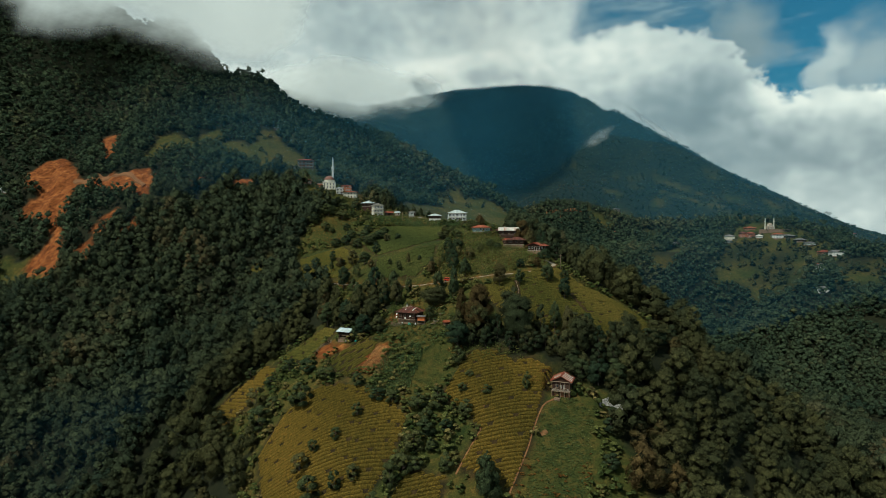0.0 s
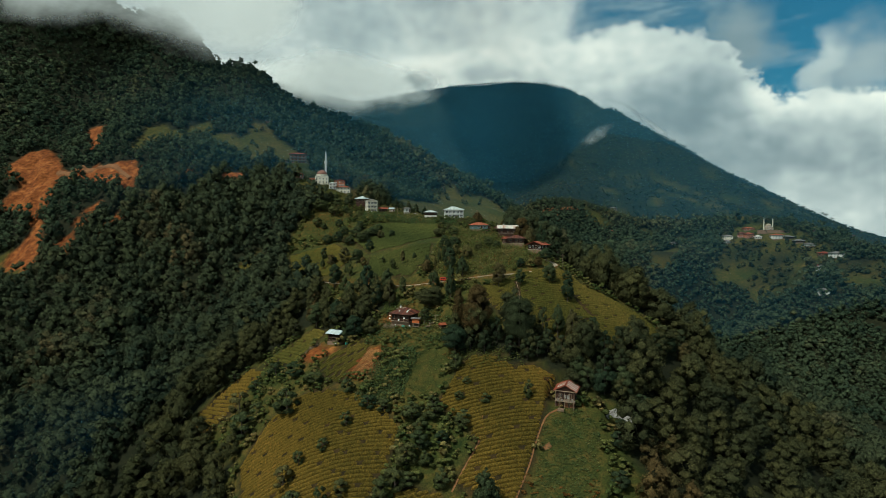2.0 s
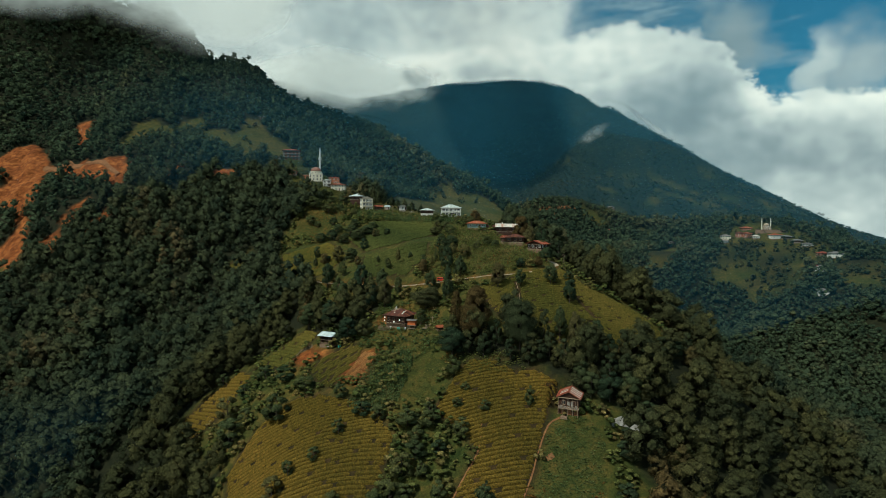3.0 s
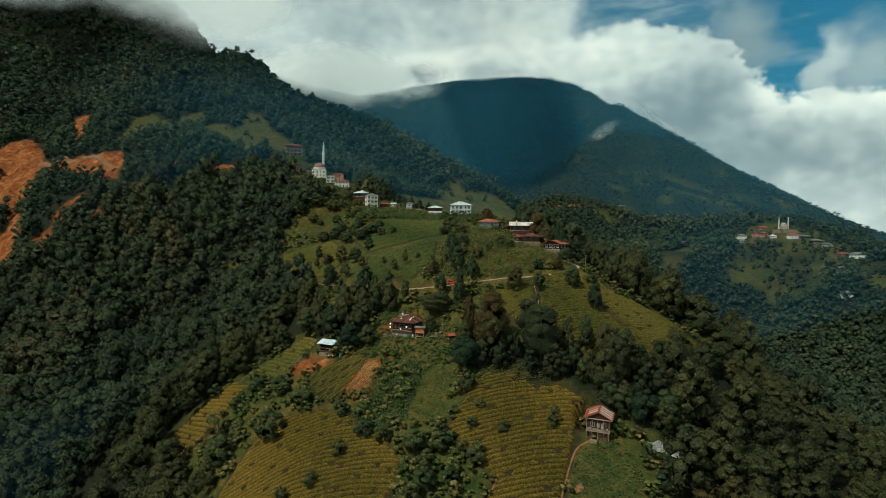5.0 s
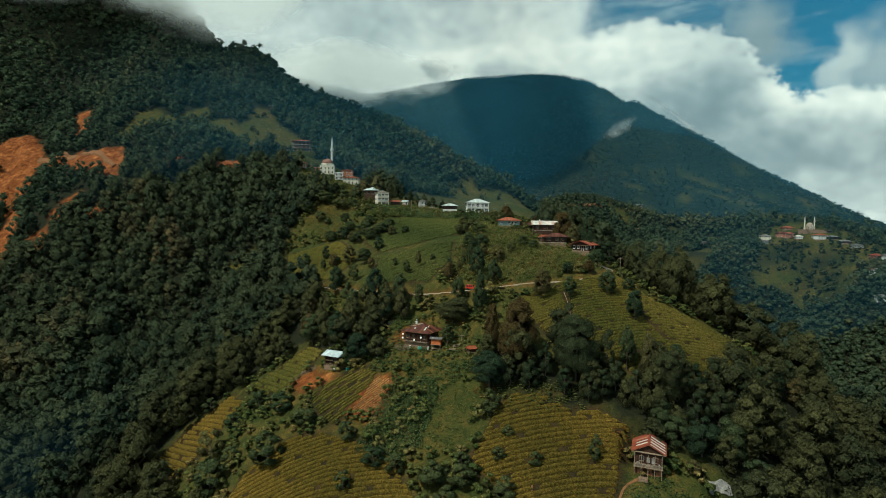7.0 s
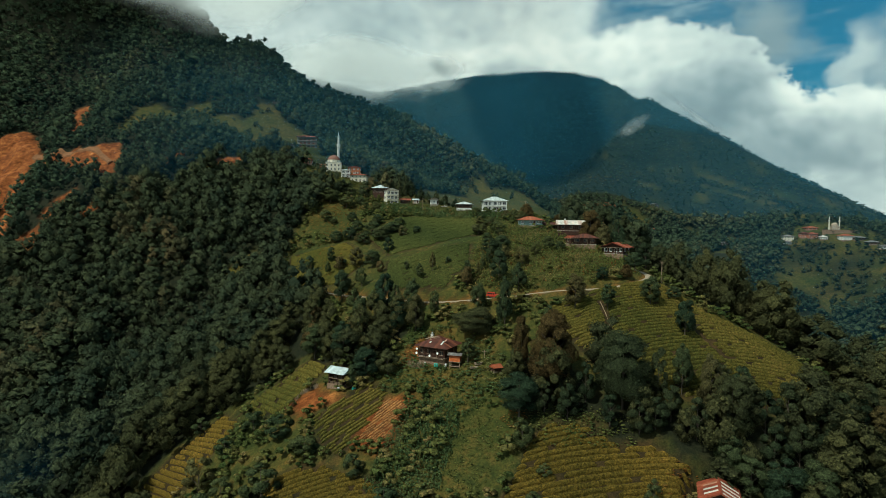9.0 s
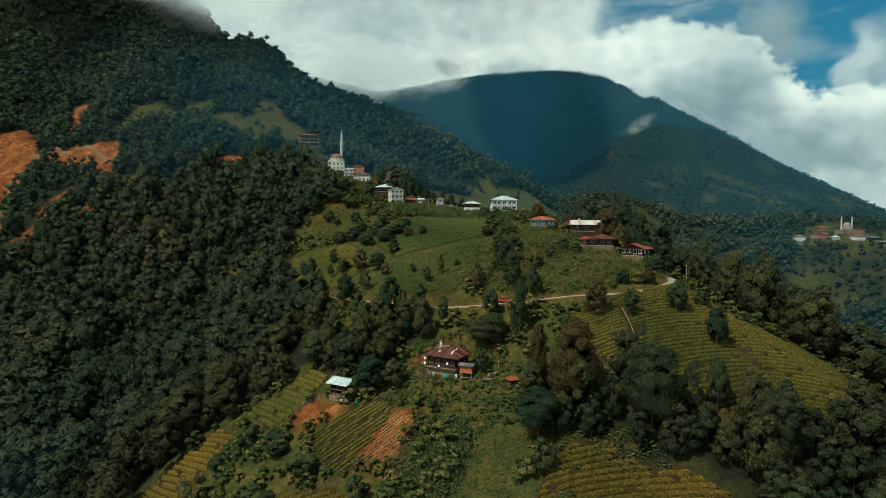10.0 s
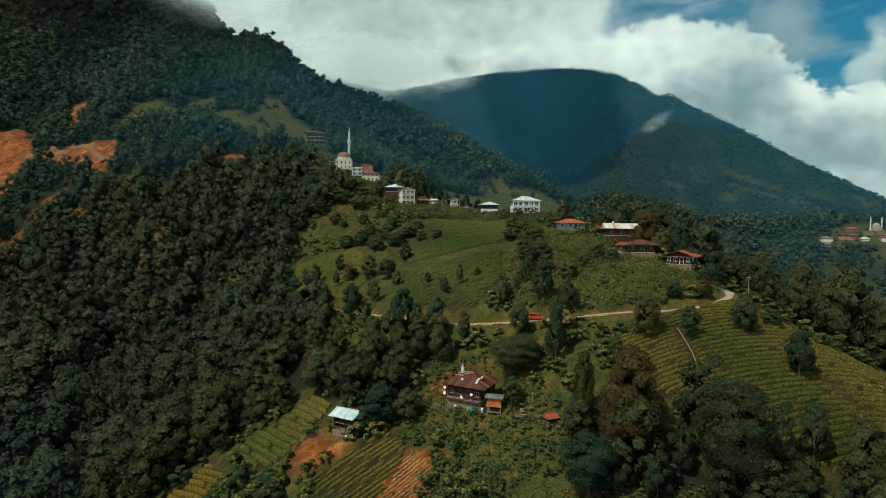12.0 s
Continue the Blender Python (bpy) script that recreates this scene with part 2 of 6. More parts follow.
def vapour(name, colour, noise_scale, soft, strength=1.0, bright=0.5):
    """Thin cloud, and the tinted sheets that imitate hazy air: scatters light where its density and a broken noise
    leave it, clear elsewhere.
    """
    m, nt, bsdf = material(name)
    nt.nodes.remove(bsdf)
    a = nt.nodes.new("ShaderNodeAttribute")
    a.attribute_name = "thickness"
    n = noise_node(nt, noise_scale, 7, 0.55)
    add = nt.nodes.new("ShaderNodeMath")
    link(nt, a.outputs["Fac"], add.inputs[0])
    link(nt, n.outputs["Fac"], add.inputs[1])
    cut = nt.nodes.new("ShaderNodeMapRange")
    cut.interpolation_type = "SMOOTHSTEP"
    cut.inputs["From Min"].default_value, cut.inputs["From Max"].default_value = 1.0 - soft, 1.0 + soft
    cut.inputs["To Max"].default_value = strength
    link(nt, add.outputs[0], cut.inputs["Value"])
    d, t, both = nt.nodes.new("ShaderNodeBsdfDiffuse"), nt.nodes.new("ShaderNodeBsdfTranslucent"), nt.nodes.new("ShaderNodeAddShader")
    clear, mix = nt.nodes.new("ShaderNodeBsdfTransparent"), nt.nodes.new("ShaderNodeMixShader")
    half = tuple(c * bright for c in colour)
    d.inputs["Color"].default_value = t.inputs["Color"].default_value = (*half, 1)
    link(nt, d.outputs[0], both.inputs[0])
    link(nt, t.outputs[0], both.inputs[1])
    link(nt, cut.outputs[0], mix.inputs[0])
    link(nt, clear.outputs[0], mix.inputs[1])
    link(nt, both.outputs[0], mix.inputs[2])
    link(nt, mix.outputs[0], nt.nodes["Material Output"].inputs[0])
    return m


MAT = {
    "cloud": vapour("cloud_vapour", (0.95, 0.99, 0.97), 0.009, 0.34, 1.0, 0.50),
    "haze_sheet": vapour("hazy_air_tint", (0.055, 0.235, 0.36), 0.004, 0.9, 0.27),
    "ground": ground_material(),
    "warm_forest": foliage("warm_forest_leaves", (0.039, 0.047, 0.026), (0.066, 0.067, 0.030), (0.116, 0.081, 0.036)),
    "forest": foliage("forest_leaves", (0.031, 0.045, 0.030), (0.054, 0.066, 0.037), (0.098, 0.079, 0.041)),
    "high_forest": foliage("high_forest_leaves", (0.034, 0.054, 0.036), (0.057, 0.078, 0.046), (0.087, 0.092, 0.050)),
    "dark_tree": foliage("dark_tree_leaves", (0.029, 0.044, 0.025), (0.046, 0.057, 0.030), (0.066, 0.069, 0.033), False),
    "rust_weeds": foliage("rusty_weed_leaves", (0.13, 0.065, 0.020), (0.19, 0.085, 0.026), (0.25, 0.13, 0.05)),
    "straw": foliage("straw_stubble", (0.17, 0.082, 0.034), (0.25, 0.128, 0.052), (0.33, 0.19, 0.085)),
    "tree": foliage("tree_leaves", (0.032, 0.052, 0.032), (0.063, 0.080, 0.039), (0.114, 0.087, 0.039), False),
    "rust_tree": foliage("rust_leaves", (0.071, 0.052, 0.023), (0.097, 0.068, 0.030), (0.131, 0.082, 0.032), False),
    "shrub": foliage("shrub_leaves", (0.054, 0.079, 0.028), (0.115, 0.124, 0.041), (0.22, 0.165, 0.068)),
    "crop": foliage("crop_leaves", (0.060, 0.104, 0.044), (0.100, 0.142, 0.062), (0.19, 0.175, 0.080), through_light=0.4),
    "weeds": foliage("weed_leaves", (0.076, 0.108, 0.035), (0.146, 0.157, 0.054), (0.270, 0.205, 0.092), through_light=0.35),
    "dry_tea": foliage("dry_tea_leaves", (0.066, 0.051, 0.012), (0.111, 0.075, 0.016), (0.160, 0.097, 0.022), through_light=0.1, leafwise=False),
    "tea": foliage("tea_leaves", (0.055, 0.056, 0.015), (0.093, 0.077, 0.019), (0.134, 0.096, 0.026), through_light=0.1, leafwise=False),
    "green_tea": foliage("green_tea_leaves", (0.030, 0.040, 0.014), (0.052, 0.060, 0.019), (0.084, 0.078, 0.025), through_light=0.1, leafwise=False),
    "bark": surface("bark", [(0.3, (0.05, 0.038, 0.028)), (0.7, (0.13, 0.105, 0.08))], 1.5, 9.0, 0.95, 0.5, 0.05),
    "bush": foliage("bush_leaves", (0.041, 0.061, 0.032), (0.075, 0.089, 0.039), (0.115, 0.101, 0.041), False),
    "wood": surface("dark_wood", [(0.3, (0.022, 0.010, 0.007)), (0.6, (0.058, 0.024, 0.013)), (0.8, (0.110, 0.054, 0.032))], 1.4, 14, 0.8, 0.4, 0.03),
    "plank": surface("grey_wood", [(0.3, (0.16, 0.11, 0.075)), (0.7, (0.34, 0.25, 0.17))], 2.0, 18, 0.85, 0.3, 0.02),
    "orange_wood": surface("orange_paint", [(0.3, (0.42, 0.10, 0.03)), (0.7, (0.60, 0.17, 0.05))], 2.0, 16, 0.7, 0.2, 0.02),
    "orange_board": surface("weathered_orange_board", [(0.3, (0.15, 0.062, 0.028)), (0.7, (0.30, 0.135, 0.065))], 2.0, 16, 0.8, 0.3, 0.02),
    "stone": surface("rubble_stone", [(0.3, (0.12, 0.075, 0.048)), (0.7, (0.30, 0.20, 0.13))], 2.2, 7, 0.9, 0.7, 0.08),
    "plaster": surface("white_plaster", [(0.3, (0.56, 0.55, 0.50)), (0.6, (0.74, 0.73, 0.68)), (0.8, (0.80, 0.79, 0.75))], 0.5, 6, 0.8, 0.15, 0.02),
    "cream": surface("cream_plaster", [(0.3, (0.52, 0.47, 0.36)), (0.7, (0.70, 0.65, 0.53))], 0.5, 6, 0.8, 0.15, 0.02),
    "tan": surface("tan_stone", [(0.3, (0.30, 0.23, 0.16)), (0.7, (0.46, 0.37, 0.27))], 0.5, 5, 0.9, 0.2, 0.03),
    "dome": surface("lead_red_dome", [(0.3, (0.15, 0.066, 0.046)), (0.7, (0.25, 0.125, 0.088))], 0.6, 6, 0.7, 0.2, 0.03),
    "concrete": surface("raw_concrete", [(0.3, (0.26, 0.22, 0.18)), (0.7, (0.42, 0.37, 0.31))], 0.8, 8, 0.9, 0.3, 0.02),
    "road": surface("worn_concrete_road", [(0.3, (0.20, 0.15, 0.10)), (0.6, (0.34, 0.28, 0.20)), (0.8, (0.44, 0.38, 0.29))], 0.5, 5, 0.9, 0.3, 0.03),
    "earth": surface("orange_earth", [(0.3, (0.12, 0.050, 0.020)), (0.7, (0.25, 0.115, 0.044))], 0.7, 5, 0.95, 0.5, 0.08),
    "brick": surface("red_brick_wall", [(0.3, (0.26, 0.085, 0.045)), (0.7, (0.40, 0.16, 0.09))], 0.9, 8, 0.9, 0.4, 0.04),
    "cloth": surface("white_plastic_sheet", [(0.3, (0.12, 0.112, 0.10)), (0.7, (0.33, 0.315, 0.285))], 1.0, 6, 0.5, 0.3, 0.05),
    "white": surface("white_paint", [(0.3, (0.70, 0.70, 0.67)), (0.7, (0.82, 0.82, 0.80))], 2.0, 12, 0.5),
    "teal": surface("teal_plastic", [(0.3, (0.05, 0.34, 0.27)), (0.7, (0.09, 0.46, 0.36))], 2.0, 12, 0.5),
    "teal_wall": surface("faded_teal_plaster", [(0.3, (0.16, 0.25, 0.24)), (0.7, (0.28, 0.36, 0.34))], 0.8, 7, 0.85),
    "red_paint": surface("red_car_paint", [(0.3, (0.42, 0.035, 0.02)), (0.7, (0.52, 0.06, 0.03))], 1.0, 9, 0.3),
    "rubber": surface("tyre_rubber", [(0.3, (0.015, 0.015, 0.015)), (0.7, (0.03, 0.03, 0.03))], 4, 20, 0.9),
    "steel": surface("galvanised_steel", [(0.3, (0.35, 0.36, 0.37)), (0.7, (0.55, 0.56, 0.57))], 2, 14, 0.4, metal=0.8),
    "glass": surface("window_glass", [(0.3, (0.015, 0.018, 0.02)), (0.7, (0.035, 0.04, 0.045))], 1, 3, 0.08),
    "rust": sheets("rusty_roof_sheets", [(0.0, (0.050, 0.017, 0.012)), (0.6, (0.090, 0.028, 0.017)), (0.9, (0.125, 0.040, 0.022)), (1.0, (0.24, 0.085, 0.045))]),
    "red_roof": sheets("red_roof_sheets", [(0.0, (0.17, 0.038, 0.020)), (0.7, (0.25, 0.058, 0.028)), (1.0, (0.33, 0.12, 0.065))]),
    "orange_roof": sheets("orange_roof_tiles", [(0.0, (0.22, 0.058, 0.026)), (0.7, (0.30, 0.080, 0.034)), (1.0, (0.36, 0.13, 0.062))]),
    "pale_roof": sheets("pale_metal_sheets", [(0.0, (0.46, 0.45, 0.41)), (0.62, (0.60, 0.59, 0.55)), (0.72, (0.34, 0.13, 0.07)), (1.0, (0.55, 0.53, 0.49))]),
    "slate": sheets("dark_slate_roof", [(0.0, (0.085, 0.085, 0.085)), (1.0, (0.19, 0.18, 0.17))]),
    "grey_roof": sheets("grey_metal_sheets", [(0.0, (0.36, 0.42, 0.42)), (1.0, (0.52, 0.57, 0.56))]),
    "blue_roof": sheets("pale_blue_metal_sheets", [(0.0, (0.38, 0.47, 0.51)), (1.0, (0.52, 0.60, 0.62))]),
}

# ---- terrain: landform lines (x, y, height), blended into one surface ----
SPUR_FACE = [(15, 60, -45), (10, 120, -6), (0, 173, 27), (-3, 231, 61), (-22, 227, 51), (-35, 200, 32), (-46, 192, 25),
             (-52, 239, 49), (-29, 241, 51), (-20, 257, 62), (-8, 260, 71), (18, 258, 80), (34, 250, 80), (41, 187, 43), (55, 182, 39)]
SPUR_CREST = [(85, 228, 64), (68, 236, 71), (54, 262, 85), (37, 285, 91), (32, 350, 104), (14, 364, 114), (-28, 405, 113),
              (-22, 293, 84), (-10, 356, 100), (-58, 336, 82), (-83, 329, 74), (-90, 250, 24)]
LEFT_FLANK = [(-140, 284, 18), (-150, 268, 4), (-192, 266, -14), (-148, 344, 33), (-204, 344, 42), (-217, 327, 23), (-209, 392, 70),
              (-263, 394, 76), (-330, 440, 84), (-127, 376, 68), (-194, 425, 105), (-177, 467, 138), (-264, 454, 136), (-297, 456, 136),
              (-120, 180, -50), (-300, 250, -25), (-430, 380, 40)]
LEFT_SLOPE = [(-101, 484, 141), (-127, 492, 154), (-182, 555, 193), (-249, 561, 196), (-290, 607, 243), (-378, 608, 247), (-520, 560, 215), (-700, 640, 300), (-301, 665, 296), (-332, 618, 256), (-446, 653, 283), (-219, 602, 236), (-326, 521, 180)]
RIGHT_VALLEY = [(75, 160, 25), (96, 204, 39), (113, 182, 24), (72, 193, 47), (150, 120, -25), (170, 260, 2), (210, 380, -22), (270, 470, -45), (150, 520, 30), (352, 465, -20),
                (376, 683, -14), (408, 577, 4), (455, 660, 50), (230, 700, 0), (600, 400, 20), (431, 611, 30), (104, 237, 54), (239, 720, 66)]
FAR_SLOPE = [(323, 797, 78), (448, 840, 94), (526, 860, 118), (655, 885, 92), (780, 800, 40), (100, 1010, 105), (190, 820, 70),
             (235, 985, 130), (322, 1005, 134), (389, 1090, 193), (310, 955, 98), (375, 890, 76), (500, 932, 131), (496, 1080, 183),
             (628, 1000, 134), (475, 1160, 235), (368, 1190, 237)]
LEFT_RIDGE = [(-706, 900, 561), (-507, 800, 454), (-376, 745, 383), (-329, 722, 337), (-289, 712, 313), (-251, 702, 291), (-215, 696, 274), (-189, 742, 261),
              (-160, 772, 247), (-116, 815, 244), (-79, 840, 235), (-33, 805, 208), (6, 780, 185), (44, 785, 170), (73, 790, 153), (95, 780, 134), (-90, 960, 170), (-300, 900, 255), (-520, 1020, 300),
              (-62, 661, 158), (-95, 648, 165), (-29, 589, 134), (-128, 705, 209), (31, 732, 147), (12, 755, 158), (107, 678, 118), (30, 600, 112), (10, 500, 108)]
FAR_RIDGE = [(-640, 2000, 649), (-365, 1850, 537), (-260, 1780, 512), (-164, 1720, 523), (-75, 1680, 537), (10, 1650, 538), (93, 1640, 547), (176, 1640, 561), (234, 1640, 559),
             (309, 1640, 551), (376, 1620, 541), (420, 1560, 492), (445, 1440, 442), (477, 1330, 369), (520, 1270, 340), (570, 1240, 301), (631, 1235, 268), (709, 1260, 225),
             (806, 1310, 164), (901, 1350, 67), (986, 1370, 161), (1099, 1390, -19), (1298, 1400, 39), (-200, 2000, 420), (100, 1850, 440), (300, 1850, 430), (480, 1750, 360),
             (580, 1560, 300), (640, 1420, 240), (760, 1450, 150), (950, 1550, 80), (1200, 1600, 0)]
FAR_SPUR = [(388, 1300, 349), (333, 1240, 292), (286, 1207, 244), (229, 1150, 201), (179, 1060, 160)]
FAR_HOLLOW = [(380, 1520, 393), (301, 1430, 294), (226, 1330, 225), (165, 1180, 158), (164, 1500, 332), (125, 1400, 259), (11, 1520, 379), (40, 1450, 315), (-119, 1600, 433), (-233, 1500, 419), (-132, 1400, 367)]
RIM = [(0, -400, -120), (-900, -300, -60), (900, -300, -60), (-1600, 700, 500), (-1500, 2200, 900), (1900, 900, -80), (1900, 2400, -200), (300, 2600, 250), (1300, 2600, -200), (-900, 3300, 800)]
NODES = np.array(SPUR_FACE + SPUR_CREST + LEFT_FLANK + LEFT_SLOPE + RIGHT_VALLEY + FAR_SLOPE + LEFT_RIDGE + FAR_RIDGE + FAR_SPUR + FAR_HOLLOW + RIM, float)


def kernel(px, py):
    d = np.hypot(px[:, None] - NODES[None, :, 0], py[:, None] - NODES[None, :, 1]) / 100
    return np.sqrt(d * d + 0.02) ** 1.5


def solve_surface():
    n = len(NODES)
    k = -kernel(NODES[:, 0], NODES[:, 1])
    p = np.c_[np.ones(n), NODES[:, :2] / 100]
    a = np.block([[k + 0.05 * np.eye(n), p], [p.T, np.zeros((3, 3))]])
    return np.linalg.solve(a, np.r_[NODES[:, 2], 0, 0, 0])


WEIGHTS = solve_surface()


# level building pads: x, y, height, flat radius, outer radius
PADS = [(-15, 247.5, 59.4, 7.0, 11.0), (43, 190.5, 42.9, 4.5, 8.0), (-44, 247.5, 50.6, 4.0, 7.0), (9.5, 369, 109.2, 8.5, 15.0), (-52.6, 428, 114.6, 6.0, 11.0),
        (-101, 490, 140.5, 9.0, 15.0), (-133, 520, 163.2, 9.0, 14.0), (51, 290, 89.8, 5.0, 9.0), (41, 300, 93.0, 5.0, 9.0), (1.5, 230, 61.0, 1.6, 3.5), (-10.3, 238, 59.5, 2.0, 4.0)]


def bumps(px, py):
    """Gentle knolls and gullies, at three sizes, fading in with distance from the near spur."""
    far = np.clip((np.hypot(px - 10, py - 230) - 90) / 500, 0, 1)
    z = 0.35 * np.sin(px / 7.3 + 1.1 * np.sin(py / 9.1)) * np.cos(py / 6.7 + 0.8 * np.sin(px / 11.0))
    z = z + far * 7 * np.sin(px / 61 + 1.7 * np.sin(py / 83)) * np.cos(py / 71 + 1.3 * np.sin(px / 97))
    z = z + far * far * 7 * np.sin(px / 143 + 0.5 + np.sin(py / 190)) * np.sin(py / 167 + 1.2 * np.sin(px / 211))
    # side gullies that run down the wooded flanks
    flank = np.exp(-((px + 200) ** 2 + (py - 305) ** 2) / 105 ** 2)
    z = z + flank * 6.5 * np.sin((px * 0.35 + py * 0.94) / 9.5 + 1.3 * np.sin((px - py) / 47))
    upper = np.exp(-((px + 330) ** 2 + (py - 730) ** 2) / 170 ** 2)
    z = z + upper * 11 * np.sin((px * 0.88 + py * 0.48) / 19 + 1.2 * np.sin((px - py) / 83))
    # gullies washed into the landslide
    slide = np.exp(-((px + 345) ** 2 + (py - 482) ** 2) / 70 ** 2)
    z = z + slide * (1.9 * np.sin((px * 0.83 + py * 0.56) / 4.6 + 1.5 * np.sin(py / 17)) + 1.3 * np.sin(px / 3.1 + py / 9) + 1.1 * np.sin((px * 0.5 - py * 0.86) / 3.3 + 2 * np.sin(px / 13)) + 0.8 * np.sin(px / 1.7 + 1.5 * np.sin(py / 5)))
    return z


BENCH = []


def ground(px, py):
    """Height of the ground at plan places."""
    px, py = np.atleast_1d(np.asarray(px, float)), np.atleast_1d(np.asarray(py, float))
    out = np.empty(px.shape)
    flat_x, flat_y, flat = px.ravel(), py.ravel(), out.ravel()
    for i in range(0, len(flat_x), 20000):
        qx, qy = flat_x[i:i + 20000], flat_y[i:i + 20000]
        flat[i:i + 20000] = -kernel(qx, qy) @ WEIGHTS[:-3] + WEIGHTS[-3] + WEIGHTS[-2] * qx / 100 + WEIGHTS[-1] * qy / 100
    z = flat.reshape(px.shape) + bumps(px, py)
    for x, y, level, flat_r, out_r in PADS:
        k = np.clip((out_r - np.hypot(px - x, py - y)) / (out_r - flat_r), 0, 1)
        z = z + (level - z) * k * k * (3 - 2 * k)
    if BENCH:
        # the road runs level across, cut into the slope
        best, level = np.full(px.shape, 1e9), np.zeros(px.shape)
        for (ax, ay, az), (bx, by, bz) in zip(BENCH, BENCH[1:]):
            s = np.clip(((px - ax) * (bx - ax) + (py - ay) * (by - ay)) / ((bx - ax) ** 2 + (by - ay) ** 2), 0, 1)
            d = np.hypot(px - ax - s * (bx - ax), py - ay - s * (by - ay))
            level = np.where(d < best, az + s * (bz - az), level)
            best = np.minimum(best, d)
        k = np.clip((3.4 - best) / 1.6, 0, 1)
        z = z + (level - z) * k * k * (3 - 2 * k)
    return z


def height(x, y):
    return float(ground([x], [y])[0])

# ---- plan of the slopes: fields, yards, bare earth (x, y) ----
TEA_LOW_LEFT = [(-43, 218), (-20, 201), (-13, 189), (-16, 179), (-25, 166), (-63, 183), (-73, 208), (-66, 219), (-53, 221)]
TEA_CENTRE = [(0, 195), (7, 206), (12, 210), (20, 208), (27, 203), (34, 202), (41, 197), (38, 194), (32, 180), (27, 170), (21, 159), (5, 169), (13, 179)]
TEA_BOTTOM = [(-20, 160), (-12, 173), (1, 167), (-2, 158)]
HUT_GREEN = [(35, 184), (43, 186), (48, 185), (51, 180), (49, 172), (45, 160), (39, 150), (22, 150), (29, 170)]
TEA_STRIP = [(-111, 251), (-88, 262), (-79, 253), (-89, 241), (-103, 241)]
TEA_SHED = [(-81, 260), (-59, 267), (-52, 258), (-58, 248), (-65, 246)]
DIRT_ROUND = [(-59, 247), (-58, 249), (-53, 248), (-47, 243), (-46, 240), (-50, 239), (-55, 241)]
TEA_ROWS = [(-51, 236), (-35, 244), (-28, 237), (-35, 222), (-39, 219), (-45, 224)]
DIRT_PLOT = [(-29, 236), (-22, 230), (-28, 217), (-35, 222)]
CROP = [(-22, 230), (-10, 224), (-8, 217), (-13, 201), (-23, 200), (-31, 207), (-27, 217)]
GRASS_MID = [(-8, 222), (3, 215), (3, 210), (-3, 200), (-12, 198)]
MEADOW_UP = [(-105, 383), (-93, 384), (-67, 369), (-43, 392), (4, 357), (15, 340), (-3, 293), (-14, 275), (-39, 286), (-62, 307), (-80, 321), (-93, 348)]
TEA_RIGHT = [(17, 248), (40, 255), (56, 262), (64, 248), (88, 236), (92, 226), (69, 212), (51, 211), (38, 217), (23, 231)]
BRUSH = [(5, 333), (32, 320), (52, 290), (54, 268), (30, 258), (10, 262), (-4, 273), (-5, 290)]
TOP_MEADOW_B = [(-289, 551), (-280, 561), (-268, 549), (-254, 573), (-247, 584), (-237, 576), (-235, 557), (-249, 533), (-262, 534), (-276, 515), (-281, 507), (-286, 521)]
SCAR_GULLY = [(-361, 572), (-344, 566), (-326, 530), (-327, 521)]
TOP_MEADOW = [(-226, 549), (-227, 561), (-216, 566), (-201, 556), (-196, 575), (-197, 594), (-188, 596), (-170, 577), (-154, 571), (-132, 551), (-134, 509), (-157, 514), (-166, 504), (-179, 518), (-197, 531), (-213, 523)]
CLEARING = [(-142, 389), (-133, 400), (-128, 390), (-135, 383)]
SCAR = [(-399, 514), (-393, 526), (-380, 535), (-363, 525), (-342, 502), (-339, 488), (-336, 476), (-334, 463), (-312, 435), (-299, 414), (-289, 397), (-320, 415), (-339, 433), (-332, 442), (-326, 448), (-341, 464), (-362, 476), (-373, 476), (-375, 485), (-371, 496), (-392, 503)]
SCAR_ROAD = [(-342, 502), (-311, 486), (-307, 491), (-279, 474), (-280, 481), (-269, 486), (-258, 473), (-253, 453), (-264, 452), (-270, 458), (-297, 471), (-335, 496)]
LEFT_FIELD = [(-367, 441), (-327, 435), (-290, 390), (-350, 421)]
RIDGE_MEADOW = [(-10, 689), (-5, 726), (10, 756), (18, 764), (23, 745), (57, 750), (77, 756), (83, 739), (54, 705), (2, 669)]
FAR_MEADOW = [(442, 828), (520, 795), (506, 759), (490, 719), (447, 662), (431, 658), (417, 691), (408, 695), (411, 706), (424, 710), (409, 743), (378, 747), (407, 778), (424, 802)]
FAR_MEADOW_B = [(316, 806), (393, 893), (355, 800), (321, 757), (291, 742)]
YARD = [(-33, 239), (-28, 254), (-25, 264), (-11, 258), (5, 234), (3, 222), (-8, 218), (-23, 237)]
BROWN_SLOPE = [(-103, 414), (-94, 435), (-70, 423), (-70, 392), (-81, 383)]
VILLAGE = [(-58, 440), (-50, 415), (-30, 395), (2, 360), (22, 352), (22, 378), (-5, 392), (-30, 425)]
MOSQUE_YARD = [(-126, 503), (-118, 464), (-74, 446), (-60, 470), (-70, 492), (-95, 508)]
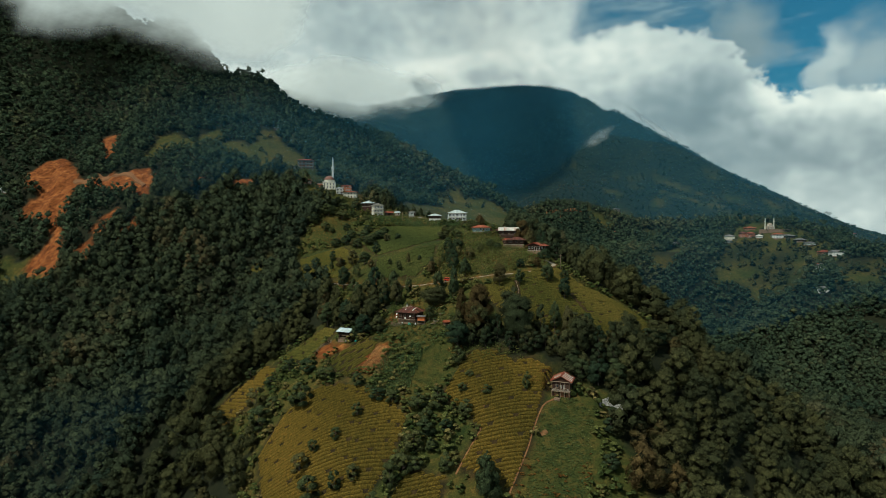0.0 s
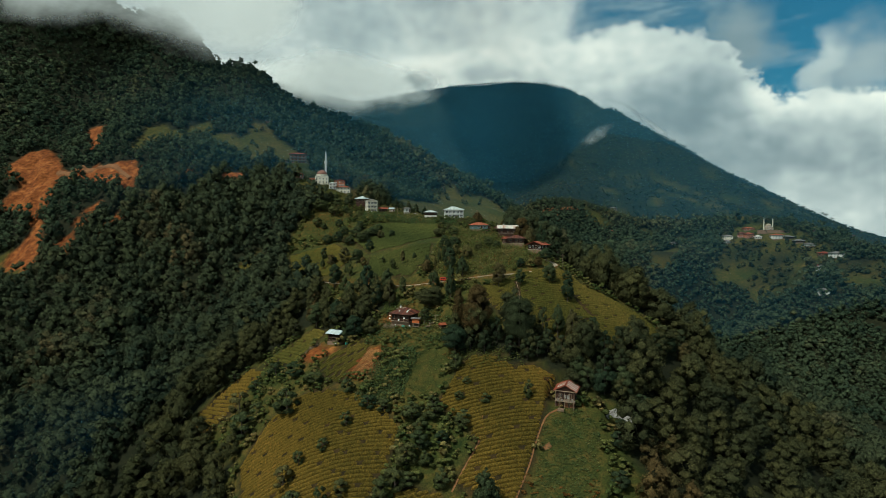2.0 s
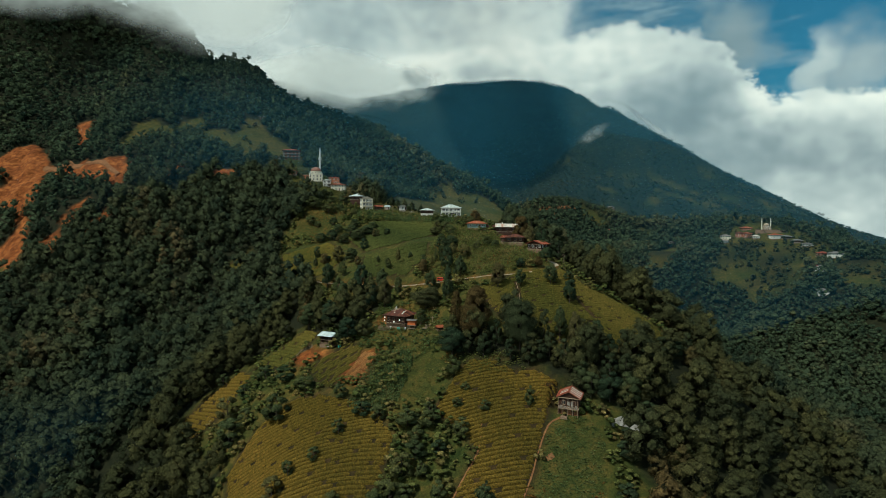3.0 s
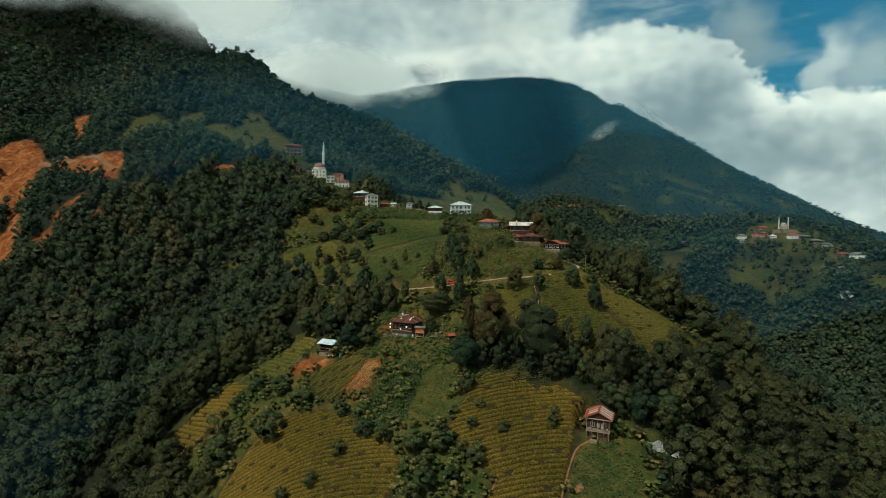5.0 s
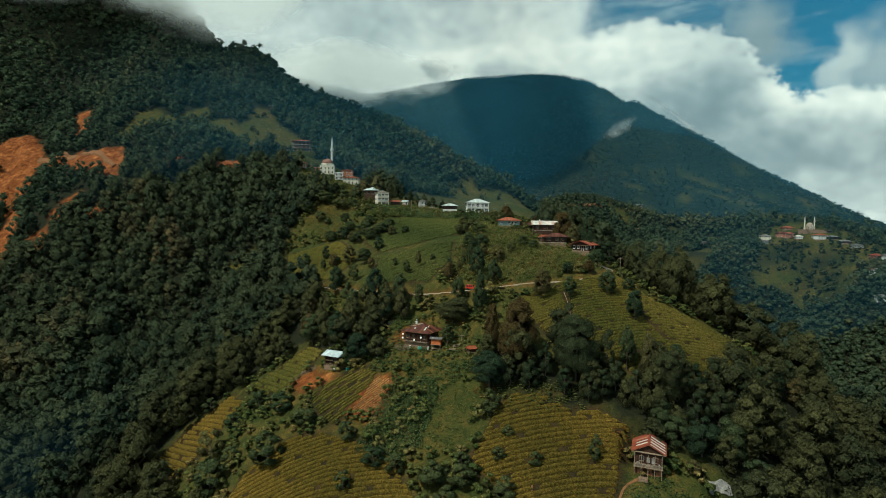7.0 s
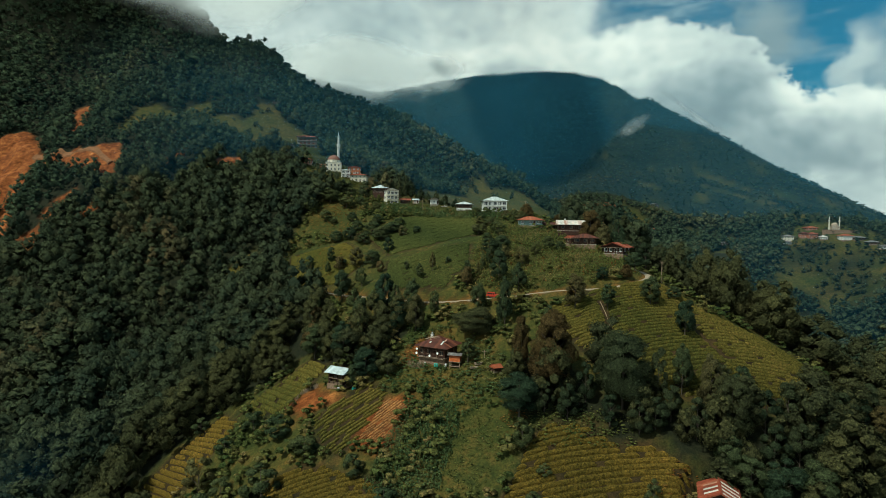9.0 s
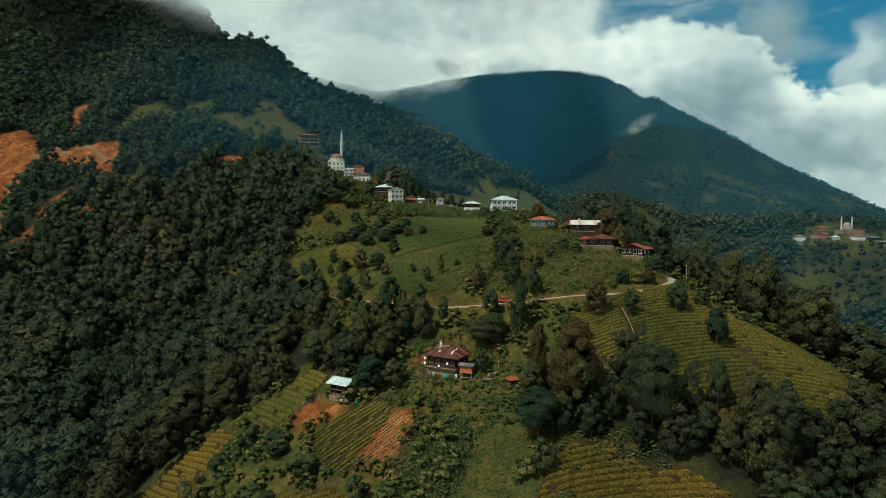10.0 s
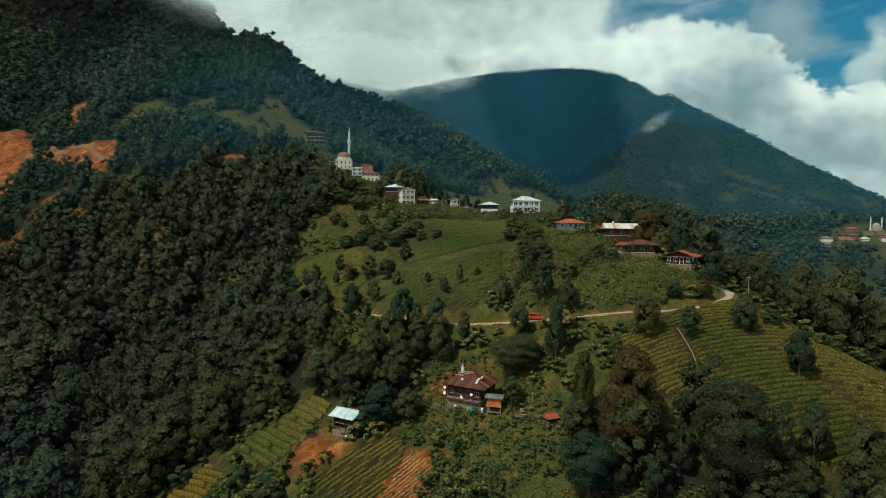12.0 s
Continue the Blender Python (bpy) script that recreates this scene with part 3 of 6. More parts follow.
FAR_CLEARINGS = [[(500, 893), (555, 930), (646, 1055), (653, 1037), (583, 898), (538, 865)], [(504, 970), (535, 975), (508, 925), (490, 939)], [(485, 1016), (532, 1044), (497, 976), (473, 983)], [(410, 1169), (436, 1165), (416, 1105), (385, 1088)], [(301, 1350), (302, 1227), (298, 1202), (276, 1228)], [(409, 1044), (434, 1048), (423, 1020), (403, 1025)], [(316, 1028), (353, 1042), (347, 1012), (311, 1005)], [(492, 667), (542, 654), (479, 578), (461, 576), (461, 617)], [(690, 906), (758, 909), (549, 661), (539, 700)]]
SPUR = [(-70, 140), (-76, 215), (-112, 250), (-90, 264), (-60, 269), (-50, 262), (-64, 300), (-84, 321), (-107, 383), (-104, 420), (-96, 440), (-60, 445),
        (-25, 420), (12, 382), (36, 352), (60, 285), (66, 258), (94, 236), (92, 222), (66, 211), (38, 212), (14, 232), (2, 236), (6, 210), (40, 197), (57, 186), (58, 140)]
SPUR_WOOD = [(-58, 264), (-50, 274), (-32, 270), (-26, 262), (-33, 250), (-44, 254)]
ROAD = [(-78, 319), (-62, 305), (-43, 289), (-28, 279), (-16, 272), (2, 264), (16, 259), (30, 256), (40, 256), (48, 259), (54, 265), (56, 271), (52, 276)]
FAR_VILLAGE = [(447, 855), (499, 876), (519, 870), (547, 850), (563, 809), (541, 733), (511, 678), (469, 674), (520, 795), (442, 828)]
GRASSY = FAR_CLEARINGS + [FAR_VILLAGE, TOP_MEADOW_B, HUT_GREEN, GRASS_MID, MEADOW_UP, BRUSH, TOP_MEADOW, RIDGE_MEADOW, FAR_MEADOW, FAR_MEADOW_B, YARD, BROWN_SLOPE, VILLAGE, LEFT_FIELD, MOSQUE_YARD]
TEA_TERRACE = [(-60, 372), (-42, 390), (-6, 366), (8, 350), (0, 322), (-40, 330)]
TEA_SLOPE = [(-103, 383), (-68, 366), (-52, 336), (-60, 310), (-82, 325), (-93, 350)]
TEA_ABOVE = [(-40, 322), (-4, 312), (-5, 290), (-14, 278), (-38, 290)]
TEA = [TEA_TERRACE, TEA_SLOPE, TEA_ABOVE, TEA_LOW_LEFT, TEA_CENTRE, TEA_BOTTOM, TEA_STRIP, TEA_SHED, TEA_ROWS, TEA_RIGHT, CLEARING]
SCAR_SPOTS = [[(-277, 434), (-270, 439), (-266, 436), (-267, 428)], [(-287, 419), (-277, 417), (-271, 405), (-278, 407)], [(-252, 443), (-252, 448), (-249, 445), (-247, 437)], [(-187, 475), (-174, 482), (-170, 477), (-182, 470)], [(-222, 474), (-215, 478), (-213, 471), (-218, 469)], [(-255, 419), (-247, 431), (-244, 429), (-251, 418)], [(-279, 428), (-276, 430), (-272, 424), (-275, 423)]]
FOREST_GREEN = [(-205, 467), (-172, 475), (-170, 466), (-201, 461)]
HOUSE_BANK = [(-24, 250), (-22, 255), (-14, 256), (-14, 253)]
FRAME_YARD = [(-150, 511), (-143, 533), (-131, 538), (-116, 509), (-123, 488), (-132, 490)]
BACK_SLOPE = [(-52, 440), (-40, 520), (-20, 640), (74, 744), (95, 700), (75, 600), (60, 480), (52, 395), (40, 350), (20, 372), (-7, 387), (-33, 418)]
GRASSY += [FOREST_GREEN, FRAME_YARD, BACK_SLOPE]
BARE = [SCAR_GULLY, DIRT_ROUND, DIRT_PLOT, SCAR, SCAR_ROAD, HOUSE_BANK] + SCAR_SPOTS


def inside(px, py, poly):
    """Which plan places lie in a polygon."""
    px, py = np.asarray(px, float), np.asarray(py, float)
    hit = np.zeros(px.shape, bool)
    for (ax, ay), (bx, by) in zip(poly, poly[1:] + poly[:1]):
        if ay != by:
            hit ^= ((ay > py) != (by > py)) & (px < (bx - ax) * (py - ay) / (by - ay) + ax)
    return hit


def near_line(px, py, line):
    """Distance of plan places from a polyline."""
    best = np.full(np.shape(px), 1e9)
    for (ax, ay), (bx, by) in zip(line, line[1:]):
        s = np.clip(((px - ax) * (bx - ax) + (py - ay) * (by - ay)) / ((bx - ax) ** 2 + (by - ay) ** 2), 0, 1)
        best = np.minimum(best, np.hypot(px - ax - s * (bx - ax), py - ay - s * (by - ay)))
    return best


def soft_inside(px, py, poly, edge):
    """1 inside a polygon, fading to 0 over edge metres outside it, with a ragged border."""
    wob = 0.6 * edge * (np.sin(px / 3.1 + 2 * np.sin(py / 4.3)) * np.cos(py / 2.7 + np.sin(px / 5.1)))
    d = near_line(px, py, poly + poly[:1]) + wob
    return np.where(inside(px, py, poly), 1.0, np.clip(1 - d / edge, 0, 1))


def glade(px, py):
    """1 in the small rough pastures strewn over the slopes across the valley, 0 in the woods between them."""
    wave = np.sin(px / 31 + 1.9 * np.sin(py / 43)) * np.cos(py / 27 + 1.6 * np.sin(px / 39)) + 0.35 * np.sin(px / 9 + py / 13)
    side = np.clip((px - 180) / 80, 0, 1) * np.clip((1250 - py) / 150, 0, 1) * np.clip((py - 560) / 80, 0, 1) * np.clip(np.maximum((py - 800) / 60, (px - 420) / 40), 0, 1)
    return np.clip((wave - 0.62) * 5, 0, 1) * side


def smooth_line(points, step=2.0):
    """A polyline rounded by a Catmull-Rom spline."""
    p = [Vector((*q, 0)) for q in points]
    p = [2 * p[0] - p[1]] + p + [2 * p[-1] - p[-2]]
    out = []
    for a, b, c, d in zip(p, p[1:], p[2:], p[3:]):
        n = max(2, int((c - b).length / step))
        for i in range(n):
            t = i / n
            out.append(0.5 * ((2 * b) + (c - a) * t + (2 * a - 5 * b + 4 * c - d) * t * t + (3 * b - a - 3 * c + d) * t ** 3))
    out.append(p[-2])
    return [(v.x, v.y) for v in out]


ROAD_LINE = smooth_line(ROAD)
BENCH.extend([(x, y, height(x, y) - 0.2) for x, y in ROAD_LINE[::2] + ROAD_LINE[-1:]])


# ---- ground: one sheet to the horizon, fine near the spur ----
def grid_steps(low, mid_low, mid_high, high, fine, grow):
    right, left, s = [mid_high], [mid_low], fine
    while right[-1] < high:
        s *= grow
        right.append(right[-1] + s)
    s = fine
    while left[-1] > low:
        s *= grow
        left.append(left[-1] - s)
    return np.array(left[::-1] + list(np.arange(mid_low + fine, mid_high - fine / 2, fine)) + right)


def mesh_from(name, verts, faces, mat, smooth=False, attributes=(), normals=None):
    """A mesh from arrays of corners and of faces with one count of corners."""
    me = bpy.data.meshes.new(name)
    verts, faces = np.asarray(verts, np.float32), np.asarray(faces, np.int32)
    n = faces.shape[1]
    me.vertices.add(len(verts))
    me.vertices.foreach_set("co", verts.ravel())
    me.loops.add(faces.size)
    me.loops.foreach_set("vertex_index", faces.ravel())
    me.polygons.add(len(faces))
    me.polygons.foreach_set("loop_start", np.arange(0, faces.size, n, dtype=np.int32))
    me.polygons.foreach_set("use_smooth", np.full(len(faces), smooth or normals is not None))
    for key, values in attributes:
        me.attributes.new(key, "FLOAT", "POINT").data.foreach_set("value", np.asarray(values, np.float32))
    if normals is not None:
        me.attributes.new("custom_normal", "FLOAT_VECTOR", "POINT").data.foreach_set("vector", np.asarray(normals, np.float32).ravel())
    me.materials.append(mat)
    me.update(calc_edges=True)
    return me


def build_ground():
    xs, ys = grid_steps(-2400, -420, 104, 2600, 2.2, 1.034), grid_steps(-700, 150, 540, 3600, 2.2, 1.030)
    gx, gy = np.meshgrid(xs, ys)
    px, py = gx.ravel(), gy.ravel()
    z = ground(px, py)
    road = near_line(px, py, ROAD_LINE)
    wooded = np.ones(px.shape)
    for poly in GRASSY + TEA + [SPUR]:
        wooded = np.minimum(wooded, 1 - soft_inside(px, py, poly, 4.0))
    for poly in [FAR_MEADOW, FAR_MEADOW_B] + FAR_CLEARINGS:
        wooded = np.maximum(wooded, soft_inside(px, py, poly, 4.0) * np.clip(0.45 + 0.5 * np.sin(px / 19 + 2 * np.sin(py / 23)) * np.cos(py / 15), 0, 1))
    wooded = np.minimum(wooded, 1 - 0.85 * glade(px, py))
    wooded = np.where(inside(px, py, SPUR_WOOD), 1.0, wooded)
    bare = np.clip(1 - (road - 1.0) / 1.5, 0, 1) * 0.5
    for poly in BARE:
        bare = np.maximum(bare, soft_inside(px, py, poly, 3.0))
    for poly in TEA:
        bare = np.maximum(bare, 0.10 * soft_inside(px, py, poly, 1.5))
        # tea plots take the dark forest floor as painted shade between the hedges
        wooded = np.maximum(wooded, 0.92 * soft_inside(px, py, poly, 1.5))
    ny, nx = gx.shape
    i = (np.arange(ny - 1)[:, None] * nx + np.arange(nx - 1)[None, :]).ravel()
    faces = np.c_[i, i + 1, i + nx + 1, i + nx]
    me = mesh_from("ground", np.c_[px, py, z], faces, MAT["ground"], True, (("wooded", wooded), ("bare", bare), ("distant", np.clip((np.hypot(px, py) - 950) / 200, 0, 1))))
    return tagged(new("ground", me), "steep grassy and wooded mountain ground with orange soil", "ground", kind="structure")


build_ground()


def strip(name, line, width, mat, label, category, lift=0.12, step=1.2):
    """A road or path that follows the ground, with a little thickness."""
    line = smooth_line(line, step)
    rows = []
    for i, (x, y) in enumerate(line):
        ax, ay = line[max(0, i - 1)]
        bx, by = line[min(len(line) - 1, i + 1)]
        l = math.hypot(bx - ax, by - ay) or 1
        nx, ny = -(by - ay) / l, (bx - ax) / l
        w = width * (0.9 + 0.12 * math.sin(i * 1.7) + 0.08 * math.sin(i * 0.6))
        for k in (-1, -0.92, -0.4, 0.4, 0.92, 1):
            px, py = x + nx * w / 2 * k, y + ny * w / 2 * k
            rows.append((px, py, height(px, py) + (lift if abs(k) < 0.99 else -0.3)))
    i = (np.arange(len(line) - 1)[:, None] * 6 + np.arange(5)[None, :]).ravel()
    me = mesh_from(name, rows, np.c_[i, i + 1, i + 7, i + 6], MAT[mat], False)
    return tagged(new(name, me), label, category, kind="structure")


strip("road", ROAD, 2.4, "road", "narrow pale concrete village road round the hillside", "road")
strip("path", [(19, 157), (27, 170), (30, 176), (35, 184), (40, 186)], 0.5, "earth", "worn orange earth footpath beside the tea rows", "path")
strip("path", [(4, 167), (9, 174), (13, 180), (15, 190)], 0.55, "earth", "thin earth path between two tea plots", "path")
strip("path", [(34, 248), (34, 239), (33, 232)], 0.15, "plank", "thin earth path down the tea slope", "path")
# short flat strip stands in for a small orange object beside the path
strip("path", [(32.4, 174.6), (34.6, 175.6)], 1.5, "earth", "flat orange strip in place of a small orange object", "path")
strip("track", [(-345, 501), (-315, 490), (-285, 479), (-258, 462)], 3.6, "earth", "bulldozed orange dirt track across the landslide", "track", 1.3, 3.0)
strip("track", [(196, 1016), (214, 1012), (236, 1008), (262, 1006)], 8.0, "earth", "orange cutting of a dirt track on the far slope", "track", 1.2, 4.0)
strip("track", [(222, 1008), (219, 985), (212, 955)], 5.0, "earth", "strip of orange soil slipped below the far track", "track", 1.0, 4.0)

# ---- clouds, and tinted sheets that imitate hazy valley air ----
def sheet(name, points, mat, label, category, cols):
    """A sheet through rows of (x, y, z, density), cols to a row."""
    p = np.array(points, float)
    n = len(p) // cols
    i = (np.arange(n - 1)[:, None] * cols + np.arange(cols - 1)[None, :]).ravel()
    me = mesh_from(name, p[:, :3], np.c_[i, i + 1, i + cols + 1, i + cols], MAT[mat], True, (("thickness", p[:, 3]),))
    return tagged(new(name, me), label, category, kind="stuff")


def cloud_bank(plan, soft, shift, tails):
    """A bank of cloud along the mountain, thin at its foot: plan places with the height of the foot, and how soon it thins out at its two ends."""
    line = smooth_line([p[:2] for p in plan], 16)
    along = np.linspace(0, len(plan) - 1, len(line))
    feet = np.interp(along, range(len(plan)), [p[2] for p in plan])
    rows = []
    for k, (x, y) in enumerate(line):
        for j in range(24):
            rag = 10 * math.sin(k * 0.41 + shift) + 6 * math.sin(k * 1.1 + 2 * shift)
            z = feet[k] - 85 + j * 17 + rag
            lean = (z - feet[k]) * 0.7 + 7 * math.sin(k * 0.3 + j * 0.5 + shift)
            up = min(1.0, max(0.0, 0.5 + (z - feet[k] - rag) / (2 * soft)))
            end = max(0.0, min(1, k / tails[0], (len(line) - 1 - k) / tails[1]))
            rows.append((x, y + lean, z, -0.4 + (0.48 + 0.92 * up) * end * end * (3 - 2 * end)))
    return sheet("cloud", rows, "cloud", "grey-white cloud bank hanging over the mountain top", "cloud", 24)


cloud_bank([(-900, 590, 580), (-640, 610, 570), (-470, 630, 478), (-385, 640, 432), (-335, 648, 396), (-280, 655, 358), (-220, 660, 332), (-150, 665, 316), (-90, 665, 316)], 50, 0.0, (4, 9))


def shade_cloud():
    """A broken cloud layer added out of view, high over the far hollow, to throw shade on it."""
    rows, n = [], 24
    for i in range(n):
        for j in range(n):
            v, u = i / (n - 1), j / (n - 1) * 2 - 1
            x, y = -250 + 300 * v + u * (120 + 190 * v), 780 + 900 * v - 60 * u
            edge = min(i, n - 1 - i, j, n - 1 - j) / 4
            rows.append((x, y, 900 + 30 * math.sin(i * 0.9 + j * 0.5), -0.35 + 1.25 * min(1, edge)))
    return sheet("cloud", rows, "cloud", "unseen grey cloud sheet added to shade the far hollow", "cloud", n)


shade_cloud()


def haze_sheet(radius, a0, a1, density, top=805):
    """A thin tinted sheet across the valleys that imitates hazy air, on an arc, thinning out at both ends."""
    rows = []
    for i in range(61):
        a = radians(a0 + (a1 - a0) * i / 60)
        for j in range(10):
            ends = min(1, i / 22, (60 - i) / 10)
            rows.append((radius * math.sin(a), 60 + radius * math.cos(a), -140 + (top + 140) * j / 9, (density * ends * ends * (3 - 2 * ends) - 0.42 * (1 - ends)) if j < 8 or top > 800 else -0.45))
    return sheet("mist", rows, "haze_sheet", "thin blue-tinted sheet that imitates hazy valley air", "mist", 10)


# blue tint and lifted darks of distant air, put on as see-through sheets
haze_sheet(250, -56, -8, 0.27, 60)
haze_sheet(440, -44, 14, 0.56, 300)
haze_sheet(660, 6, 62, 0.26)
haze_sheet(1010, -32, 60, 0.64)
haze_sheet(1290, -32, 40, 1.10)


def wisp(x, y, z, w, h, slope, dense=0.42):
    """A scrap of mist that clings to a shoulder of the far peak."""
    rows, n = [], 14
    for i in range(n):
        for j in range(n):
            u, v = i / (n - 1) * 2 - 1, j / (n - 1) * 2 - 1
            rows.append((x + u * w / 2, y + 20 * math.sin(u * 4) + v * h * 0.45, z + u * slope + v * h / 2, dense - 0.62 * (u * u + v * v)))
    return sheet("mist", rows, "cloud", "scrap of white mist on the far peak's shoulder", "mist", n)


wisp(-215, 1170, 428, 480, 190, -10, 0.82)
wisp(352, 1190, 322, 120, 60, 34, 0.5)
wisp(462, 1215, 356, 250, 60, -60, 0.42)

# ---- foliage ----
rng = np.random.default_rng(7)


def clump_cards(centres, normals, size, gen):
    """Small pointed leaf sprays at given places, facing outward and tilted at random: corners and triangles."""
    n = len(centres)
    nrm = normals + gen.normal(0, 0.30, (n, 3))
    nrm /= np.linalg.norm(nrm, axis=1, keepdims=True) + 1e-9
    ref = gen.normal(0, 1, (n, 3))
    u = np.cross(nrm, ref)
    u /= np.linalg.norm(u, axis=1, keepdims=True) + 1e-9
    v = np.cross(nrm, u)
    s = (size * gen.uniform(0.6, 1.35, n))[:, None]
    k = gen.uniform(0.7, 1.2, (n, 3, 1))
    corners = np.stack([centres - u * s * k[:, 0] - v * s * 0.6, centres + u * s * k[:, 1] - v * s * 0.6, centres + v * s * 1.2 * k[:, 2] - nrm * s * 0.3], 1)
    return corners.reshape(-1, 3), np.arange(3 * n).reshape(-1, 3)


BALL_V = np.array([(1, 0, 0), (0, 1, 0), (-1, 0, 0), (0, -1, 0), (0, 0, 1), (0, 0, -1)], float)
BALL_F = np.array([(0, 1, 4), (1, 2, 4), (2, 3, 4), (3, 0, 4), (1, 0, 5), (2, 1, 5), (3, 2, 5), (0, 3, 5)])


def crown(seed, cards, size, shape="round", lobes=9):
    """A crown one unit wide and one high, its foot at 0: a dome of lobes, leaf clumps over dark inner masses."""
    gen = np.random.default_rng(seed)
    turn = gen.uniform(0, 6.28)
    c, r = [], []
    for i in range(lobes):
        h = (i + 0.5) / lobes
        if shape == "cone":
            spread, rad = 0.30 * (1 - h) ** 0.9 + 0.01, 0.24 * (1 - h) ** 0.8 + 0.06
        elif shape == "tall":
            spread, rad = 0.25 * math.sin(math.pi * (0.22 + 0.72 * h)) ** 0.8, 0.24 - 0.07 * h
        else:
            spread, rad = 0.27 * math.sin(math.pi * (0.20 + 0.74 * h)) ** 0.7, 0.25 - 0.04 * h
        a = turn + i * 2.4 + gen.uniform(-0.4, 0.4)
        c.append((spread * math.cos(a) * gen.uniform(0.8, 1.25), spread * math.sin(a) * gen.uniform(0.8, 1.25), 0.16 + 0.66 * h + gen.uniform(-0.05, 0.05)))
        r.append(rad * gen.uniform(0.68, 1.28) * (1.0 if lobes < 10 else 0.78))
    c, r = np.array(c), np.array(r)
    pick = gen.choice(lobes, cards, p=r ** 2 / (r ** 2).sum())
    d = gen.normal(0, 1, (cards, 3))
    d[:, 2] = d[:, 2] * 0.9 + 0.3
    d /= np.linalg.norm(d, axis=1, keepdims=True)
    # leaves sit on the outside of the whole crown, not inside it
    out = c[pick] - np.array([0, 0, 0.40]) + d * 0.2
    out /= np.linalg.norm(out, axis=1, keepdims=True)
    d = d * 0.7 + out * 0.7
    d /= np.linalg.norm(d, axis=1, keepdims=True)
    squash = np.array([1, 1, 0.62])
    place = c[pick] + d * (r[pick] * gen.uniform(0.86, 1.08, cards))[:, None] * squash
    v, f = clump_cards(place, d, size, gen)
    mid = np.repeat(place, 3, axis=0)
    v = mid + (v - mid) * np.array([1, 1, 0.62])
    core_v = np.concatenate([c[i] + BALL_V * r[i] * 0.84 * squash * gen.uniform(0.85, 1.1, (len(BALL_V), 1)) for i in range(lobes)])
    core_f = np.concatenate([BALL_F + len(BALL_V) * k for k in range(lobes)])
    # shading normals follow the dome of the crown, so that it catches light as one mass
    n = np.repeat(d * 0.75 + (place - np.array([0, 0, 0.35])) * 1.3 + gen.normal(0, 0.27, d.shape), 3, axis=0)
    core_n = core_v - np.array([0, 0, 0.35])
    return v, f, core_v, core_f, n, core_n


def joined(name, templates, places, mat, label, category, tint):
    """Many plants in one mesh: places are rows of x, y, z, width, height; each takes one template, a turn and a tint."""
    vs, fs, ts, ns, base = [], [], [], [], 0
    pick = rng.integers(0, len(templates), len(places))
    for k, (tv, tf, tn) in enumerate(templates):
        p = places[pick == k]
        if not len(p):
            continue
        a = rng.uniform(0, 2 * math.pi, len(p))
        ca, sa = np.cos(a)[:, None], np.sin(a)[:, None]
        x = (tv[None, :, 0] * ca - tv[None, :, 1] * sa) * p[:, 3:4] + p[:, 0:1]
        y = (tv[None, :, 0] * sa + tv[None, :, 1] * ca) * p[:, 3:4] + p[:, 1:2]
        z = tv[None, :, 2] * p[:, 4:5] + p[:, 2:3]
        vs.append(np.stack([x, y, z], 2).reshape(-1, 3))
        ns.append(np.stack([tn[None, :, 0] * ca - tn[None, :, 1] * sa, tn[None, :, 0] * sa + tn[None, :, 1] * ca, np.repeat(tn[None, :, 2], len(p), 0)], 2).reshape(-1, 3))
        fs.append((tf[None] + (np.arange(len(p)) * len(tv))[:, None, None]).reshape(-1, tf.shape[1]) + base)
        ts.append(np.repeat(tint[pick == k], len(tv)))
        base += len(p) * len(tv)
    me = mesh_from(name, np.concatenate(vs), np.concatenate(fs), mat, False, (("tint", np.concatenate(ts)),), np.concatenate(ns))
    return tagged(new(name, me), label, category, kind="stuff")


def forest_template(seed, cards, size, shape, lobes, core=True):
    v, f, cv, cf, n, cn = crown(seed, cards, size, shape, lobes)
    v, f, n = (np.concatenate([v, cv]), np.concatenate([f, cf + len(v)]), np.concatenate([n, cn])) if core else (v, f, n)
    return v, f, n / (np.linalg.norm(n, axis=1, keepdims=True) + 1e-9)


def scatter(x0, x1, y0, y1, step, jitter=0.48):
    gx, gy = np.meshgrid(np.arange(x0, x1, step), np.arange(y0, y1, step))
    gx = gx + (np.arange(gx.shape[0]) % 2)[:, None] * step / 2
    px, py = gx.ravel(), gy.ravel()
    return px + rng.uniform(-jitter, jitter, px.shape) * step, py + rng.uniform(-jitter, jitter, px.shape) * step


def clear_of(px, py, margin):
    ok = near_line(px, py, ROAD_LINE) > 3.5
    for poly in GRASSY + TEA + BARE:
        ok &= ~(inside(px, py, poly) | (near_line(px, py, poly + poly[:1]) < margin))
    return ok


def in_wedge(px, py, wide):
    return (np.abs(px) < wide * (py + 40)) & (py > 90)


def patchy(px, py):
    """Stands of like trees: 0 to 1, changing over some tens of metres."""
    return 0.5 + 0.5 * np.sin(px / 23 + 1.4 * np.sin(py / 31)) * np.cos(py / 27 + 1.1 * np.sin(px / 37))


def tint_of(px, py):
    far = np.clip((py - 560) / 200, 0, 1)
    stands = np.sin(px / 57 + 1.3 * np.sin(py / 71)) * np.cos(py / 49 + 1.1 * np.sin(px / 83))
    return np.clip(0.55 * patchy(px, py) + rng.uniform(-0.1, 0.55, px.shape) - 0.05 + 0.34 * far * stands, 0, 1)


SHAPES = ["round", "round", "tall", "round", "tall", "cone", "round"]


